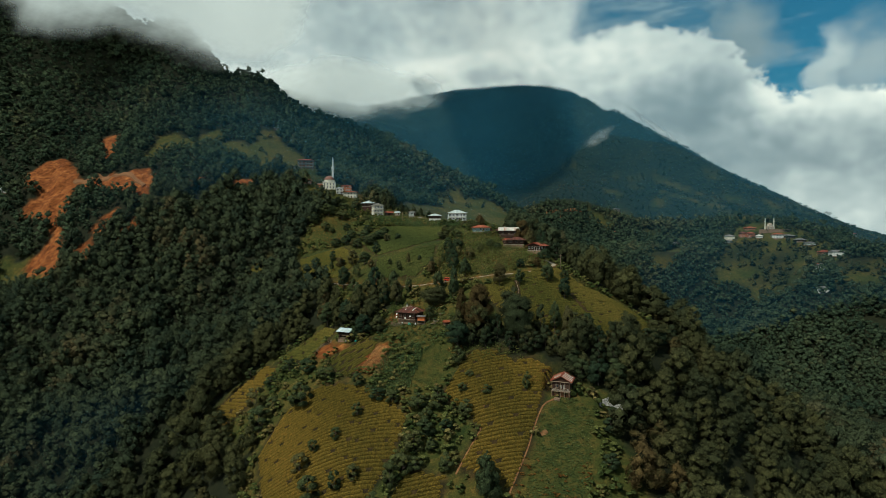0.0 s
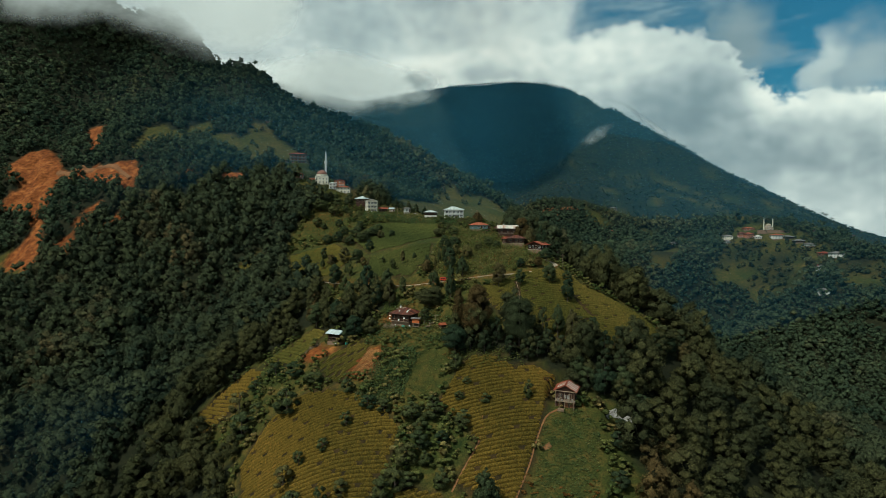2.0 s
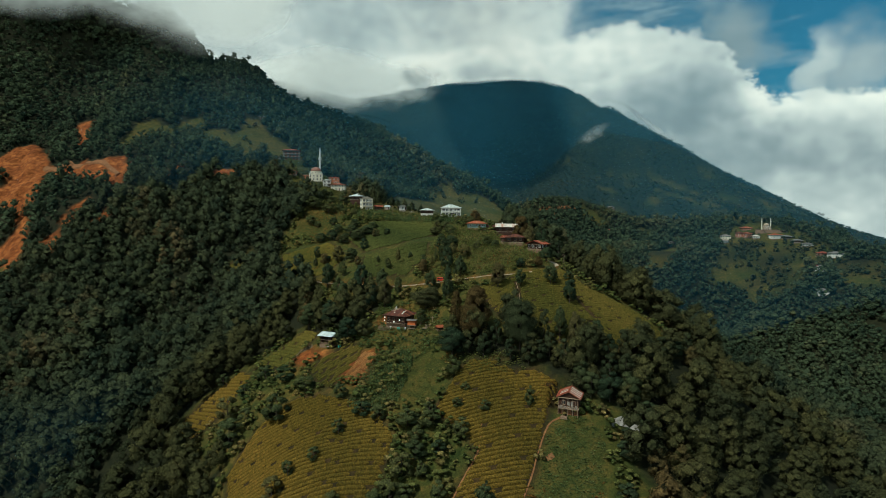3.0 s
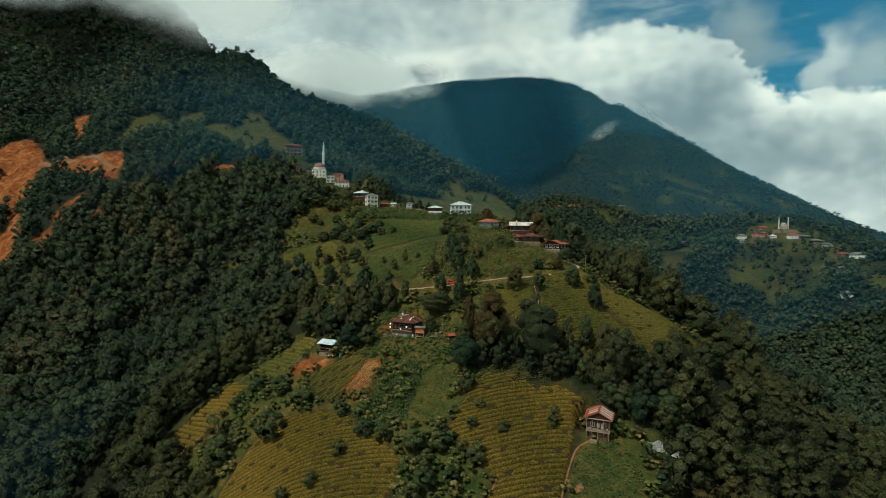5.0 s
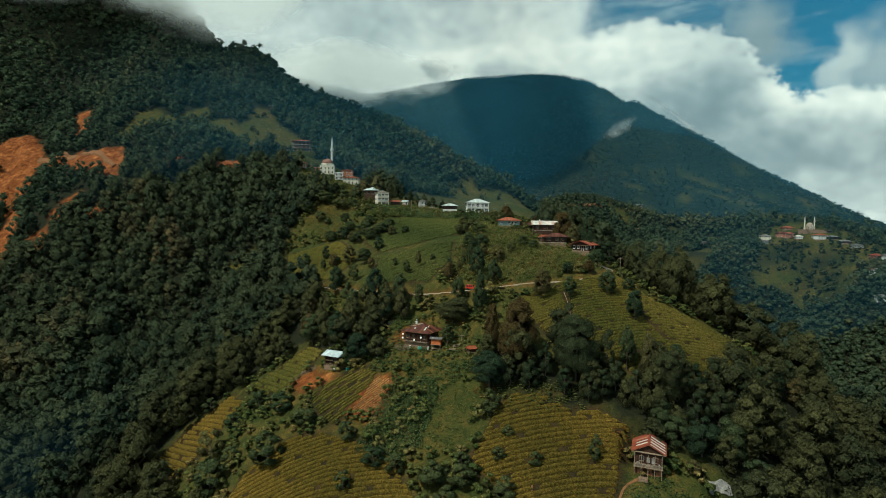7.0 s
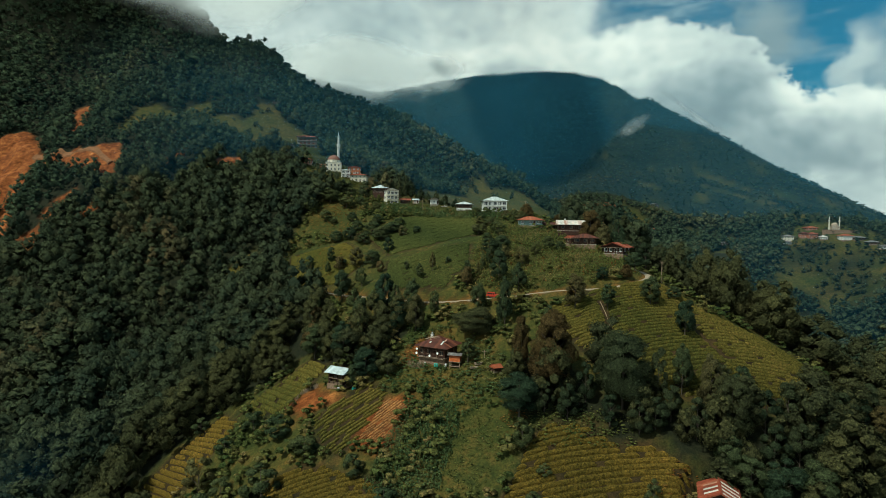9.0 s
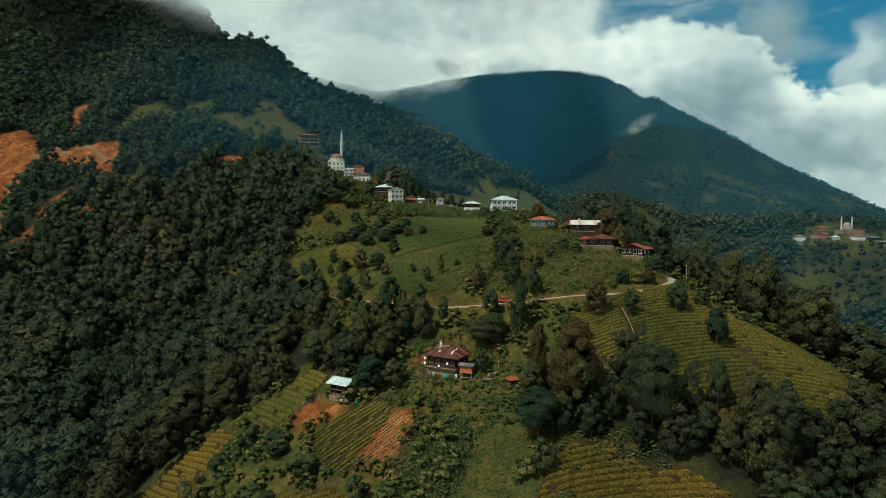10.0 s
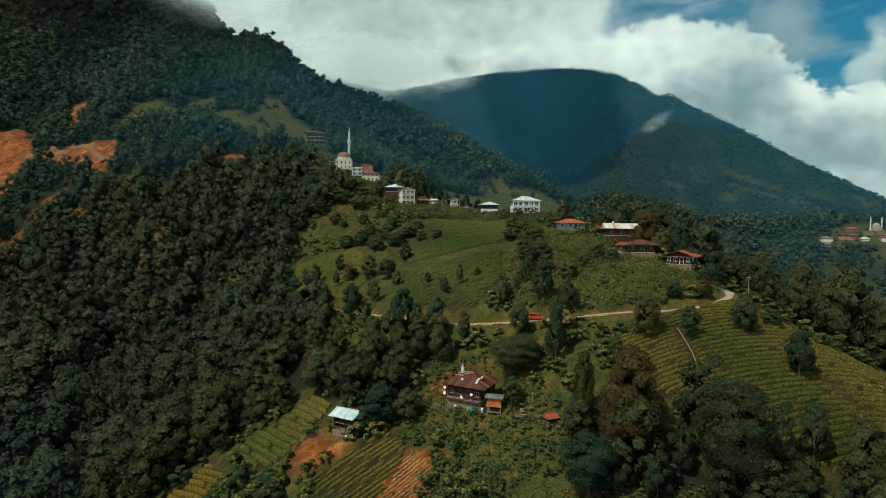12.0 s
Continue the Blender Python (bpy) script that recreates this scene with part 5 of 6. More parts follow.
def tea_field(poly, angle, label, spacing=1.15, leaves="tea", gap=0.94, tall=1.0, name="tea_field", category="tea field", group="tea fields on the slope", broken=-0.90):
    """Rows at an angle in plan, each a humped hedge that follows the ground."""
    a = radians(angle)
    ux, uy = math.cos(a), math.sin(a)
    cs = np.array(poly, float)
    mid = cs.mean(0)
    reach = np.abs(cs - mid).max() * 1.5
    across = np.array([(-0.46, 0.05), (-0.40, 0.50), (-0.15, 0.70), (0.17, 0.72), (0.42, 0.48), (0.47, 0.05)]) * np.array([spacing * gap, tall * (1.0 + 0.2 * (spacing > 1.4))])
    vs, fs, ts, base, row = [], [], [], 0, 0
    for off in np.arange(-reach, reach, spacing):
        row += 1
        s = np.arange(-reach, reach, 0.55)
        bend = 1.1 * np.sin(s / 14 + row * 0.02) + 0.05 * np.sin(s / 3.1 + row)
        x, y = mid[0] + s * ux - (off + bend) * uy, mid[1] + s * uy + (off + bend) * ux
        keep = inside(x, y, poly) & (np.sin(s / 1.3 + row * 2.7) * np.sin(s / 5.7 + row * 1.3) > broken)
        for way in FIELD_PATHS:
            keep &= near_line(x, y, way) > 0.5
        runs = np.split(np.arange(len(s)), np.nonzero(np.diff(keep.astype(int)))[0] + 1)
        for run in runs:
            if not keep[run[0]] or len(run) < 4:
                continue
            n = len(run)
            g = ground(x[run], y[run])
            k = rng.uniform(0.92, 1.08, (n, 1)) * np.clip(np.minimum(np.arange(n), np.arange(n)[::-1])[:, None] * 0.5 + 0.4, 0, 1)
            o = across[None, :, 0] * k + rng.normal(0, 0.03, (n, 6))
            hgt = across[None, :, 1] * k + rng.normal(0, 0.04, (n, 6))
            vx = x[run][:, None] - o * uy
            vy = y[run][:, None] + o * ux
            # the hedge's foot follows the slope across the row as well
            vz = ground(vx.ravel(), vy.ravel()).reshape(vx.shape) + hgt - 0.02
            vs.append(np.stack([vx, vy, vz], 2).reshape(-1, 3))
            i = (np.arange(n - 1)[:, None] * 6 + np.arange(5)[None, :]).ravel() + base
            fs.append(np.c_[i, i + 1, i + 7, i + 6])
            ts.append(np.clip(np.repeat(0.45 + 0.35 * np.sin(x[run] / 8 + y[run] / 13) + rng.uniform(-0.2, 0.2, n), 6) + rng.normal(0, 0.12, n * 6), 0, 1))
            base += n * 6
    me = mesh_from(name, np.concatenate(vs), np.concatenate(fs), MAT[leaves], False, (("tint", np.concatenate(ts)),))
    return tagged(new(name, me), label, category, group, "stuff")


tea_field(TEA_LOW_LEFT, -12, "olive green tea field in contour rows with a few bushes", 1.22, gap=0.66, tall=1.25, leaves="dry_tea")
tea_field(TEA_CENTRE, -3, "yellow-green tea field in close rows beside an earth path", 1.2, gap=0.64, tall=1.25, leaves="dry_tea")
tea_field(TEA_BOTTOM, -8, "small tea plot in rows below the hedge", 1.2, gap=0.64, tall=1.25, leaves="dry_tea")
tea_field(TEA_STRIP, -40, "sunlit yellowish tea strip at the edge of the woods", 1.3, gap=0.74, tall=1.1, leaves="dry_tea")
tea_field(TEA_SHED, -50, "green tea plot running down beside the dirt clearing", 1.5, gap=0.86)
tea_field(TEA_ROWS, 25, "dark rows of young tea bushes below the shed", 1.35, "tea", gap=0.58, broken=-0.62)
tea_field(TEA_RIGHT, 8, "broad tea slope in contour rows below the village road", 1.22, "tea", 0.58, 1.15)
tea_field(CLEARING, -20, "small tea clearing in the forest")
tea_field(DIRT_PLOT, 27, "low straw-strewn furrows on the freshly dug plot", 1.0, "straw", 0.6, 0.35, "furrows", "furrows", "")
tea_field(TEA_TERRACE, -3, "green tea terrace below the white houses", 1.25, "green_tea", gap=0.62)
tea_field(TEA_SLOPE, -12, "olive tea slope among scattered trees", 1.3, "tea", gap=0.60)
tea_field(TEA_ABOVE, 5, "tea rows above the road", 1.25, "green_tea", gap=0.60)

# ---- buildings ----
def box(bm, x0, x1, y0, y1, z0, z1):
    v = [bm.verts.new((x, y, z)) for z in (z0, z1) for x, y in ((x0, y0), (x1, y0), (x1, y1), (x0, y1))]
    for q in ((0, 3, 2, 1), (4, 5, 6, 7), (0, 1, 5, 4), (1, 2, 6, 5), (2, 3, 7, 6), (3, 0, 4, 7)):
        bm.faces.new([v[i] for i in q])


def boxes(*rows):
    bm = bmesh.new()
    for r in rows:
        box(bm, *r)
    return bm


def lathe(profile, sides=20):
    """A turned solid from (radius, height) pairs."""
    bm = bmesh.new()
    rings = [[bm.verts.new((r * math.cos(2 * math.pi * k / sides), r * math.sin(2 * math.pi * k / sides), z)) for k in range(sides)] for r, z in profile]
    for a, b in zip(rings, rings[1:]):
        for k in range(sides):
            bm.faces.new((a[k], a[(k + 1) % sides], b[(k + 1) % sides], b[k]))
    bm.faces.new(rings[0][::-1])
    bm.faces.new(rings[-1])
    return bm


def slope_sheets(roof, mat, mid, along, up, half_eave, half_ridge, wide, gen):
    """One roof slope laid in sheets from eave to ridge; each sheet is a thin solid, every other one lapped higher."""
    mid, along, up = Vector(mid), Vector(along), Vector(up)
    nrm = along.cross(up).normalized()
    if nrm.z < 0:
        nrm = -nrm
    n = max(2, round(2 * half_eave / wide))
    def top(u):
        return 1.0 if half_eave - half_ridge < 1e-6 else max(0.0, min(1.0, (half_eave - abs(u)) / (half_eave - half_ridge)))
    for k in range(n):
        a, b = -half_eave + 2 * half_eave * k / n, -half_eave + 2 * half_eave * (k + 1) / n
        cuts = [a, b] if not a < 0 < b or half_ridge > 1e-6 else [a, 0, b]
        lift = nrm * (0.03 + 0.035 * (k % 2) + gen.uniform(0, 0.015))
        ring = [mid + along * u - up * gen.uniform(0, 0.03) for u in cuts] + [mid + along * u + up * top(u) for u in cuts[::-1] if top(u) > 0.002]
        if len(ring) < 3:
            continue
        bm = bmesh.new()
        t = [bm.verts.new(p + lift) for p in ring]
        s = [bm.verts.new(p + lift - nrm * 0.05) for p in ring]
        bm.faces.new(t)
        bm.faces.new(s[::-1])
        for i in range(len(ring)):
            j = (i + 1) % len(ring)
            bm.faces.new((t[i], s[i], s[j], t[j]))
        part("roof_sheet", bm, mat, roof)


def solid(points, faces):
    bm = bmesh.new()
    v = [bm.verts.new(p) for p in points]
    for f in faces:
        bm.faces.new([v[i] for i in f])
    return bm


def hip_roof(root, mat, w, d, z, rise, wide=0.9, seed=1, label=""):
    """A hipped roof over a w by d plan at eave height z: a boarded deck under sheets, and a ridge cap."""
    gen = np.random.default_rng(seed)
    r = max(0.3, (w - d) / 2)
    a, b = w / 2 - 0.05, d / 2 - 0.05
    roof = part("roof", solid([(-a, -b, z - 0.06), (a, -b, z - 0.06), (a, b, z - 0.06), (-a, b, z - 0.06), (-r, 0, z + rise - 0.06), (r, 0, z + rise - 0.06)],
                              [(0, 3, 2, 1), (0, 1, 5, 4), (1, 2, 5), (2, 3, 4, 5), (3, 0, 4)]), mat, root, label)
    for s in (-1, 1):
        slope_sheets(roof, mat, (0, s * d / 2, z), (1, 0, 0), (0, -s * d / 2, rise), w / 2, r, wide, gen)
        slope_sheets(roof, mat, (s * w / 2, 0, z), (0, 1, 0), (-s * (w / 2 - r), 0, rise), d / 2, 0.0, wide, gen)
    part("ridge_cap", boxes((-r - 0.15, r + 0.15, -0.14, 0.14, z + rise + 0.0, z + rise + 0.14)), mat, roof)
    return roof


def gable_roof(root, mat, w, d, z, rise, wide=0.9, seed=1, front=True, label=""):
    """A gabled roof; front: the gable looks along -y, the ridge runs along y."""
    gen = np.random.default_rng(seed)
    a, b, e = w / 2 - 0.05, d / 2 - 0.05, z - 0.06
    if front:
        # two boarded slopes that meet at the ridge, open to the gables
        pts = [(x, y, z0) for y in (-b, b) for x, z0 in ((-a, e), (0, e + rise), (a, e), (a, e - 0.08), (0, e + rise - 0.10), (-a, e - 0.08))]
        faces = [(0, 1, 4, 5), (1, 2, 3, 4), (6, 11, 10, 7), (7, 10, 9, 8)] + [(k, k + 6, (k + 1) % 6 + 6, (k + 1) % 6) for k in range(6)]
    else:
        pts = [(a, -b, e), (a, b, e), (a, 0, e + rise), (-a, -b, e), (-a, b, e), (-a, 0, e + rise)]
        faces = [(0, 1, 2), (3, 5, 4), (0, 3, 4, 1), (1, 4, 5, 2), (2, 5, 3, 0)]
    roof = part("roof", solid(pts, faces), mat, root, label)
    for s in (-1, 1):
        if front:
            slope_sheets(roof, mat, (s * w / 2, 0, z), (0, 1, 0), (-s * w / 2, 0, rise), d / 2, d / 2, wide, gen)
        else:
            slope_sheets(roof, mat, (0, s * d / 2, z), (1, 0, 0), (0, -s * d / 2, rise), w / 2, w / 2, wide, gen)
    cap = (-0.14, 0.14, -d / 2, d / 2) if front else (-w / 2, w / 2, -0.14, 0.14)
    part("ridge_cap", boxes((*cap, z + rise, z + rise + 0.12)), mat, roof)
    return roof


def gable_wall(w, d, z, rise):
    """The two triangular gable walls under a front gable."""
    bm = bmesh.new()
    for y0, y1 in ((-d / 2, -d / 2 + 0.2), (d / 2 - 0.2, d / 2)):
        a = [bm.verts.new(p) for p in ((-w / 2, y0, z), (w / 2, y0, z), (0, y0, z + rise))]
        b = [bm.verts.new(p) for p in ((-w / 2, y1, z), (w / 2, y1, z), (0, y1, z + rise))]
        bm.faces.new(a)
        bm.faces.new(b[::-1])
        for i in range(3):
            j = (i + 1) % 3
            bm.faces.new((a[i], b[i], b[j], a[j]))
    return bm


def hollow(w, d, z0, z1, t=0.25):
    """Four walls with thickness, open above."""
    return boxes((-w / 2, w / 2, -d / 2, -d / 2 + t, z0, z1), (-w / 2, w / 2, d / 2 - t, d / 2, z0, z1),
                 (-w / 2, -w / 2 + t, -d / 2 + t, d / 2 - t, z0, z1), (w / 2 - t, w / 2, -d / 2 + t, d / 2 - t, z0, z1))


def lattice(xs, zs, holes, y0, y1):
    """A flat frame cut by openings, as one connected solid: cells between the cuts, without the holes."""
    bm = bmesh.new()
    v = {(i, j, k): bm.verts.new((x, y, z)) for i, x in enumerate(xs) for j, z in enumerate(zs) for k, y in enumerate((y0, y1))}
    solid_cells = {(i, j) for i in range(len(xs) - 1) for j in range(len(zs) - 1)} - set(holes)
    for i, j in solid_cells:
        for k in (0, 1):
            bm.faces.new([v[i, j, k], v[i + 1, j, k], v[i + 1, j + 1, k], v[i, j + 1, k]])
        for di, dj, a, b in ((-1, 0, (i, j), (i, j + 1)), (1, 0, (i + 1, j), (i + 1, j + 1)), (0, -1, (i, j), (i + 1, j)), (0, 1, (i, j + 1), (i + 1, j + 1))):
            if (i + di, j + dj) not in solid_cells:
                bm.faces.new([v[(*a, 0)], v[(*b, 0)], v[(*b, 1)], v[(*a, 1)]])
    return bm


def window(root, x, y, z, w, h, side=0, frame_mat="white"):
    """A framed window set on a wall: frame, crossbar, and a dark pane under it. side: degrees of the wall it is in."""
    t = 0.09
    f = part("window", lattice([-w / 2, -w / 2 + t, -0.035, 0.035, w / 2 - t, w / 2], [0, t, h - t, h], ((1, 1), (3, 1)), -0.06, 0.05), frame_mat, root)
    f.matrix_basis = pose(x, y, z, 0, 0, side)
    part("pane", boxes((-w / 2 + t, w / 2 - t, -0.035, 0.03, t, h - t)), "glass", f)
    part("sill", boxes((-w / 2 - 0.06, w / 2 + 0.06, -0.14, -0.062, -0.06, 0.0)), frame_mat, f)
    return f


def wall_windows(root, w, d, z0, storey, storeys, cols, side_cols, frame_mat, ww=1.1, wh=1.25):
    for s in range(storeys):
        z = z0 + s * storey + (0.85 if wh < 1.5 else 0.35)
        for k in range(cols):
            window(root, -w / 2 + w * (k + 0.5) / cols, -d / 2 - 0.02, z, ww, wh, 0, frame_mat)
        for k in range(side_cols):
            y = -d / 2 + d * (k + 0.5) / side_cols
            window(root, w / 2 + 0.02, y, z, ww, wh, 90, frame_mat)
            window(root, -w / 2 - 0.02, y, z, ww, wh, -90, frame_mat)


def house(x, y, yaw, w, d, storeys, rise, wall, roof, label, cols=3, side_cols=2, kind="hip", base=1.0, over=0.9, z=None, group="", frame_mat=None, storey=2.8, seed=1, chimney=True, balcony=False, door=True, category="house", base_mat="stone", sheet_w=0.85):
    """A village house: plinth, walls, windows, door, roof in sheets, chimney, balcony."""
    frame_mat = frame_mat or ("plank" if wall == "wood" else "white")
    z = min(height(x + a * w * 0.4, y + b * d * 0.4) for a in (-1, 1) for b in (-1, 1)) if z is None else z
    root = thing("house", pose(x, y, z, 0, 0, yaw), label, category, group)
    top = base + storeys * storey
    part("plinth", boxes((-w / 2 - 0.08, w / 2 + 0.08, -d / 2 - 0.08, d / 2 + 0.08, -2.5, base)), base_mat, root)
    part("wall", hollow(w, d, base, top), wall, root)
    part("floor_slab", boxes((-w / 2 - 0.12, w / 2 + 0.12, -d / 2 - 0.12, d / 2 + 0.12, base - 0.12, base + 0.06)), "concrete", root)
    # balcony fronts: widened dark panes stand in for the shade of the recesses
    wall_windows(root, w, d, base, storey, storeys, cols, side_cols, frame_mat, *((w / cols * 0.74, 1.75) if balcony else (1.1, 1.25)))
    if door:
        dr = part("door", boxes((-0.5, 0.5, -0.08, 0.0, 0, 2.05)), "wood", root, "dark wooden door")
        dr.matrix_basis = pose(w * 0.5 / cols - 0.02 if cols % 2 == 0 else w / cols * 0.5, -d / 2 - 0.03, base, 0, 0, 0)
        part("door_frame", boxes((-0.6, -0.5, -0.1, 0.02, 0, 2.15), (0.5, 0.6, -0.1, 0.02, 0, 2.15), (-0.5, 0.5, -0.1, 0.02, 2.05, 2.15)), frame_mat, dr)
    if kind == "hip":
        hip_roof(root, roof, w + 2 * over, d + 2 * over, top - 0.05, rise, sheet_w, seed)
    else:
        gable_roof(root, roof, w + 2 * over, d + 2 * over, top - 0.05, rise, sheet_w, seed, kind == "front")
        if kind == "front":
            part("gable", gable_wall(w, d, top, rise * w / (w + 2 * over) * 0.92), wall, root)
    part("soffit", boxes((-w / 2 - over * 0.9, w / 2 + over * 0.9, -d / 2 - over * 0.9, d / 2 + over * 0.9, top - 0.22, top - 0.13)), "plank", root)
    if chimney:
        c = part("chimney", boxes((-0.3, 0.3, -0.3, 0.3, 0, 1.5), (-0.38, 0.38, -0.38, 0.38, 1.5, 1.6)), "plaster", root)
        c.matrix_basis = pose(-w * 0.22, d * 0.12, top + rise * 0.55)
    if balcony:
        for s in range(1, storeys + 1):
            zz = base + (s - 1) * storey
            b = part("balcony", boxes((-w / 2, w / 2, -d / 2 - 1.3, -d / 2 - 0.02, zz - 0.14, zz)), wall, root)
            rail = [(-w / 2, w / 2, -d / 2 - 1.3, -d / 2 - 1.22, zz + 0.9, zz + 0.98)]
            rail += [(-w / 2 + w * k / 14 - 0.03, -w / 2 + w * k / 14 + 0.03, -d / 2 - 1.29, -d / 2 - 1.23, zz, zz + 0.9) for k in range(15)]
            part("railing", boxes(*rail), "white", b)
            for k in range(4):
                px = -w / 2 + 0.12 + (w - 0.24) * k / 3
                part("column", boxes((px - 0.12, px + 0.12, -d / 2 - 1.28, -d / 2 - 1.04, zz, zz + storey - 0.15)), wall, b)
    return root


VILLAGE_HOUSES = "houses of the ridge village"
# the wooden farmhouse in the yard
farm = house(-14.8, 246.6, -26, 8.6, 8.2, 1, 2.5, "wood", "rust", "dark wooden farmhouse with a rusty brown hipped sheet roof", 4, 2, base=2.3, over=1.25, z=59.3, storey=3.2, seed=5, chimney=False, frame_mat="plank")
for k in range(6):
    part("post", boxes((-4.2 + k * 1.68 - 0.08, -4.2 + k * 1.68 + 0.08, -5.0, -4.84, 2.3, 5.4)), "wood", farm)
part("veranda", boxes((-4.3, 4.3, -5.05, -4.2, 2.18, 2.3)), "plank", farm, "weathered plank veranda")
part("railing", boxes((-4.3, 4.3, -5.04, -4.98, 3.1, 3.18), *[(-4.2 + k * 0.34, -4.13 + k * 0.34, -5.03, -4.99, 2.3, 3.1) for k in range(25)]), "wood", farm)
chim = part("chimney", boxes((-0.32, 0.32, -0.32, 0.32, 0, 2.6), (-0.42, 0.42, -0.42, 0.42, 2.6, 2.72)), "plaster", farm, "whitewashed chimney")
chim.matrix_basis = pose(-4.6, 4.3, 4.6)
part("flue", lathe([(0.16, 0), (0.16, 0.5), (0.24, 0.5), (0.05, 0.75)], 10), "steel", chim).matrix_basis = pose(0, 0, 2.72)
for k, (px, py, w, h) in enumerate(((2.9, -3.0, 0.5, 2.0), (3.4, -1.7, 0.45, 1.1), (-1.0, -3.2, 0.5, 0.8))):
    patch = part("roof_patch", boxes((-w / 2, w / 2, -h / 2, h / 2, 0, 0.05)), "grey_roof" if k != 1 else "pale_roof", farm, "newer pale metal sheet patch")
    patch.matrix_basis = pose(px, py, 5.54 + (5.35 + py) * 0.467, 25.0, 0, 0)
for px, py, w in ((-0.9, -0.75, 3.4), (-1.5, -1.35, 3.0), (-2.3, -2.1, 2.2)):
    board = part("roof_board", boxes((-w / 2, w / 2, -0.13, 0.13, 0, 0.06)), "plank", farm, "loose weathered board on the roof")
    board.matrix_basis = pose(px, py, 5.58 + (5.35 + py) * 0.467, 25.0, 0, 3)
for x, z in ((-4.6, 4.5), (-4.7, 3.2), (-0.2, 2.9), (2.4, 3.9)):
    dish = part("satellite_dish", lathe([(0.02, 0.0), (0.19, 0.03), (0.32, 0.10), (0.34, 0.10), (0.20, 0.015), (0.02, -0.03)], 14), "white", farm, "white satellite dish")
    dish.matrix_basis = pose(x, -5.15, z, 75, 0, 10)
    part("arm", boxes((-0.02, 0.02, -0.02, 0.02, -0.35, 0.05)), "steel", dish)


def barrel(x, y, mat, label):
    root = thing("barrel", pose(x, y, height(x, y) - 0.02), label, "barrel", "barrels by the houses")
    part("drum", lathe([(0.28, 0), (0.30, 0.03), (0.30, 0.28), (0.32, 0.30), (0.30, 0.32), (0.30, 0.60), (0.32, 0.62), (0.30, 0.64), (0.30, 0.88), (0.28, 0.92)], 16), mat, root)
    part("lid", lathe([(0.29, 0.92), (0.31, 0.93), (0.31, 0.97), (0.05, 0.98)], 16), mat, root)


for x, y in ((-15.6, 240.4), (-14.9, 240.2), (-39.6, 243.6), (-40.2, 243.2)):
    barrel(x, y, "teal", "teal green plastic water barrel beside the wall")
for x, y in ((-18.6, 241.6), (-12.4, 239.9), (-44.6, 243.4)):
    barrel(x, y, "white", "white plastic barrel standing by the wall")


def stilt_store(x, y, z):
    """The small orange store on posts."""
    root = thing("granary", pose(x, y, z, 0, 0, -12), "small orange-painted wooden granary raised on posts", "granary")
    for px in (-1.5, 1.5):
        for py in (-1.2, 1.2):
            part("post", boxes((px - 0.09, px + 0.09, py - 0.09, py + 0.09, -1.0, 1.9)), "plank", root)
    part("platform", boxes((-1.8, 1.8, -1.5, 1.5, 1.9, 2.02)), "plank", root)
    for k in range(9):
        part("board", boxes((-1.6 + k * 0.36, -1.28 + k * 0.36, -1.32, -1.26 - 0.01 * (k % 2), 2.02, 3.9)), "orange_wood", root)
    part("wall", hollow(3.2, 2.5, 2.02, 3.9, 0.1), "orange_wood", root)
    gable_roof(root, "slate", 4.2, 3.6, 3.85, 0.35, 0.7, 3, False, label="flat dark sheet roof")
    part("shelf", boxes((-1.5, 1.5, -1.2, 1.2, 0.5, 0.58)), "plank", root)


stilt_store(-9.6, 239.2, 59.6)


def hen_house(x, y, z):
    root = thing("hen_house", pose(x, y, z, 0, 0, 25), "small hen house with a red-orange sheet roof", "hen house")
    for px in (-1.0, 1.0):
        for py in (-0.8, 0.8):
            part("leg", boxes((px - 0.06, px + 0.06, py - 0.06, py + 0.06, -0.4, 0.5)), "plank", root)
    part("box", hollow(2.2, 1.8, 0.5, 1.5, 0.08), "wood", root)
    part("floor", boxes((-1.1, 1.1, -0.9, 0.9, 0.42, 0.5)), "plank", root)
    gable_roof(root, "orange_roof", 3.0, 2.8, 1.45, 0.75, 0.6, 4, False)
    part("rail", boxes((-1.4, 1.4, -1.6, -1.52, 0.35, 0.43), (-1.4, -1.32, -1.52, -0.9, 0.35, 0.43), (1.32, 1.4, -1.52, -0.9, 0.35, 0.43)), "plank", root)


hen_house(1.5, 230.0, 61.0)


def picket_fence(line, tall, label):
    """Rough upright stakes of uneven height along a line."""
    gen = np.random.default_rng(int(abs(line[0][0]) * 10))
    root = thing("fence", pose(0, 0, 0), label, "fence", "stake fences")
    for (ax, ay), (bx, by) in zip(line, line[1:]):
        n = int(math.hypot(bx - ax, by - ay) / 0.28)
        yaw = math.degrees(math.atan2(by - ay, bx - ax))
        for k in range(n):
            x, y = ax + (bx - ax) * k / n, ay + (by - ay) * k / n
            h = tall * gen.uniform(0.75, 1.15)
            s = part("stake", boxes((-0.05, 0.05, -0.03, 0.03, -0.5, h)), "plank", root)
            s.matrix_basis = pose(x, y, height(x, y), gen.uniform(-4, 4), gen.uniform(-5, 5), yaw)


picket_fence([(-24, 245.5), (-21.5, 242.0), (-18.5, 240.5)], 1.6, "uneven wooden stake fence beside the farmhouse")
picket_fence([(-59.5, 246.5), (-57.5, 250.0), (-52, 249.4)], 1.5, "rough stake fence round the dirt clearing")


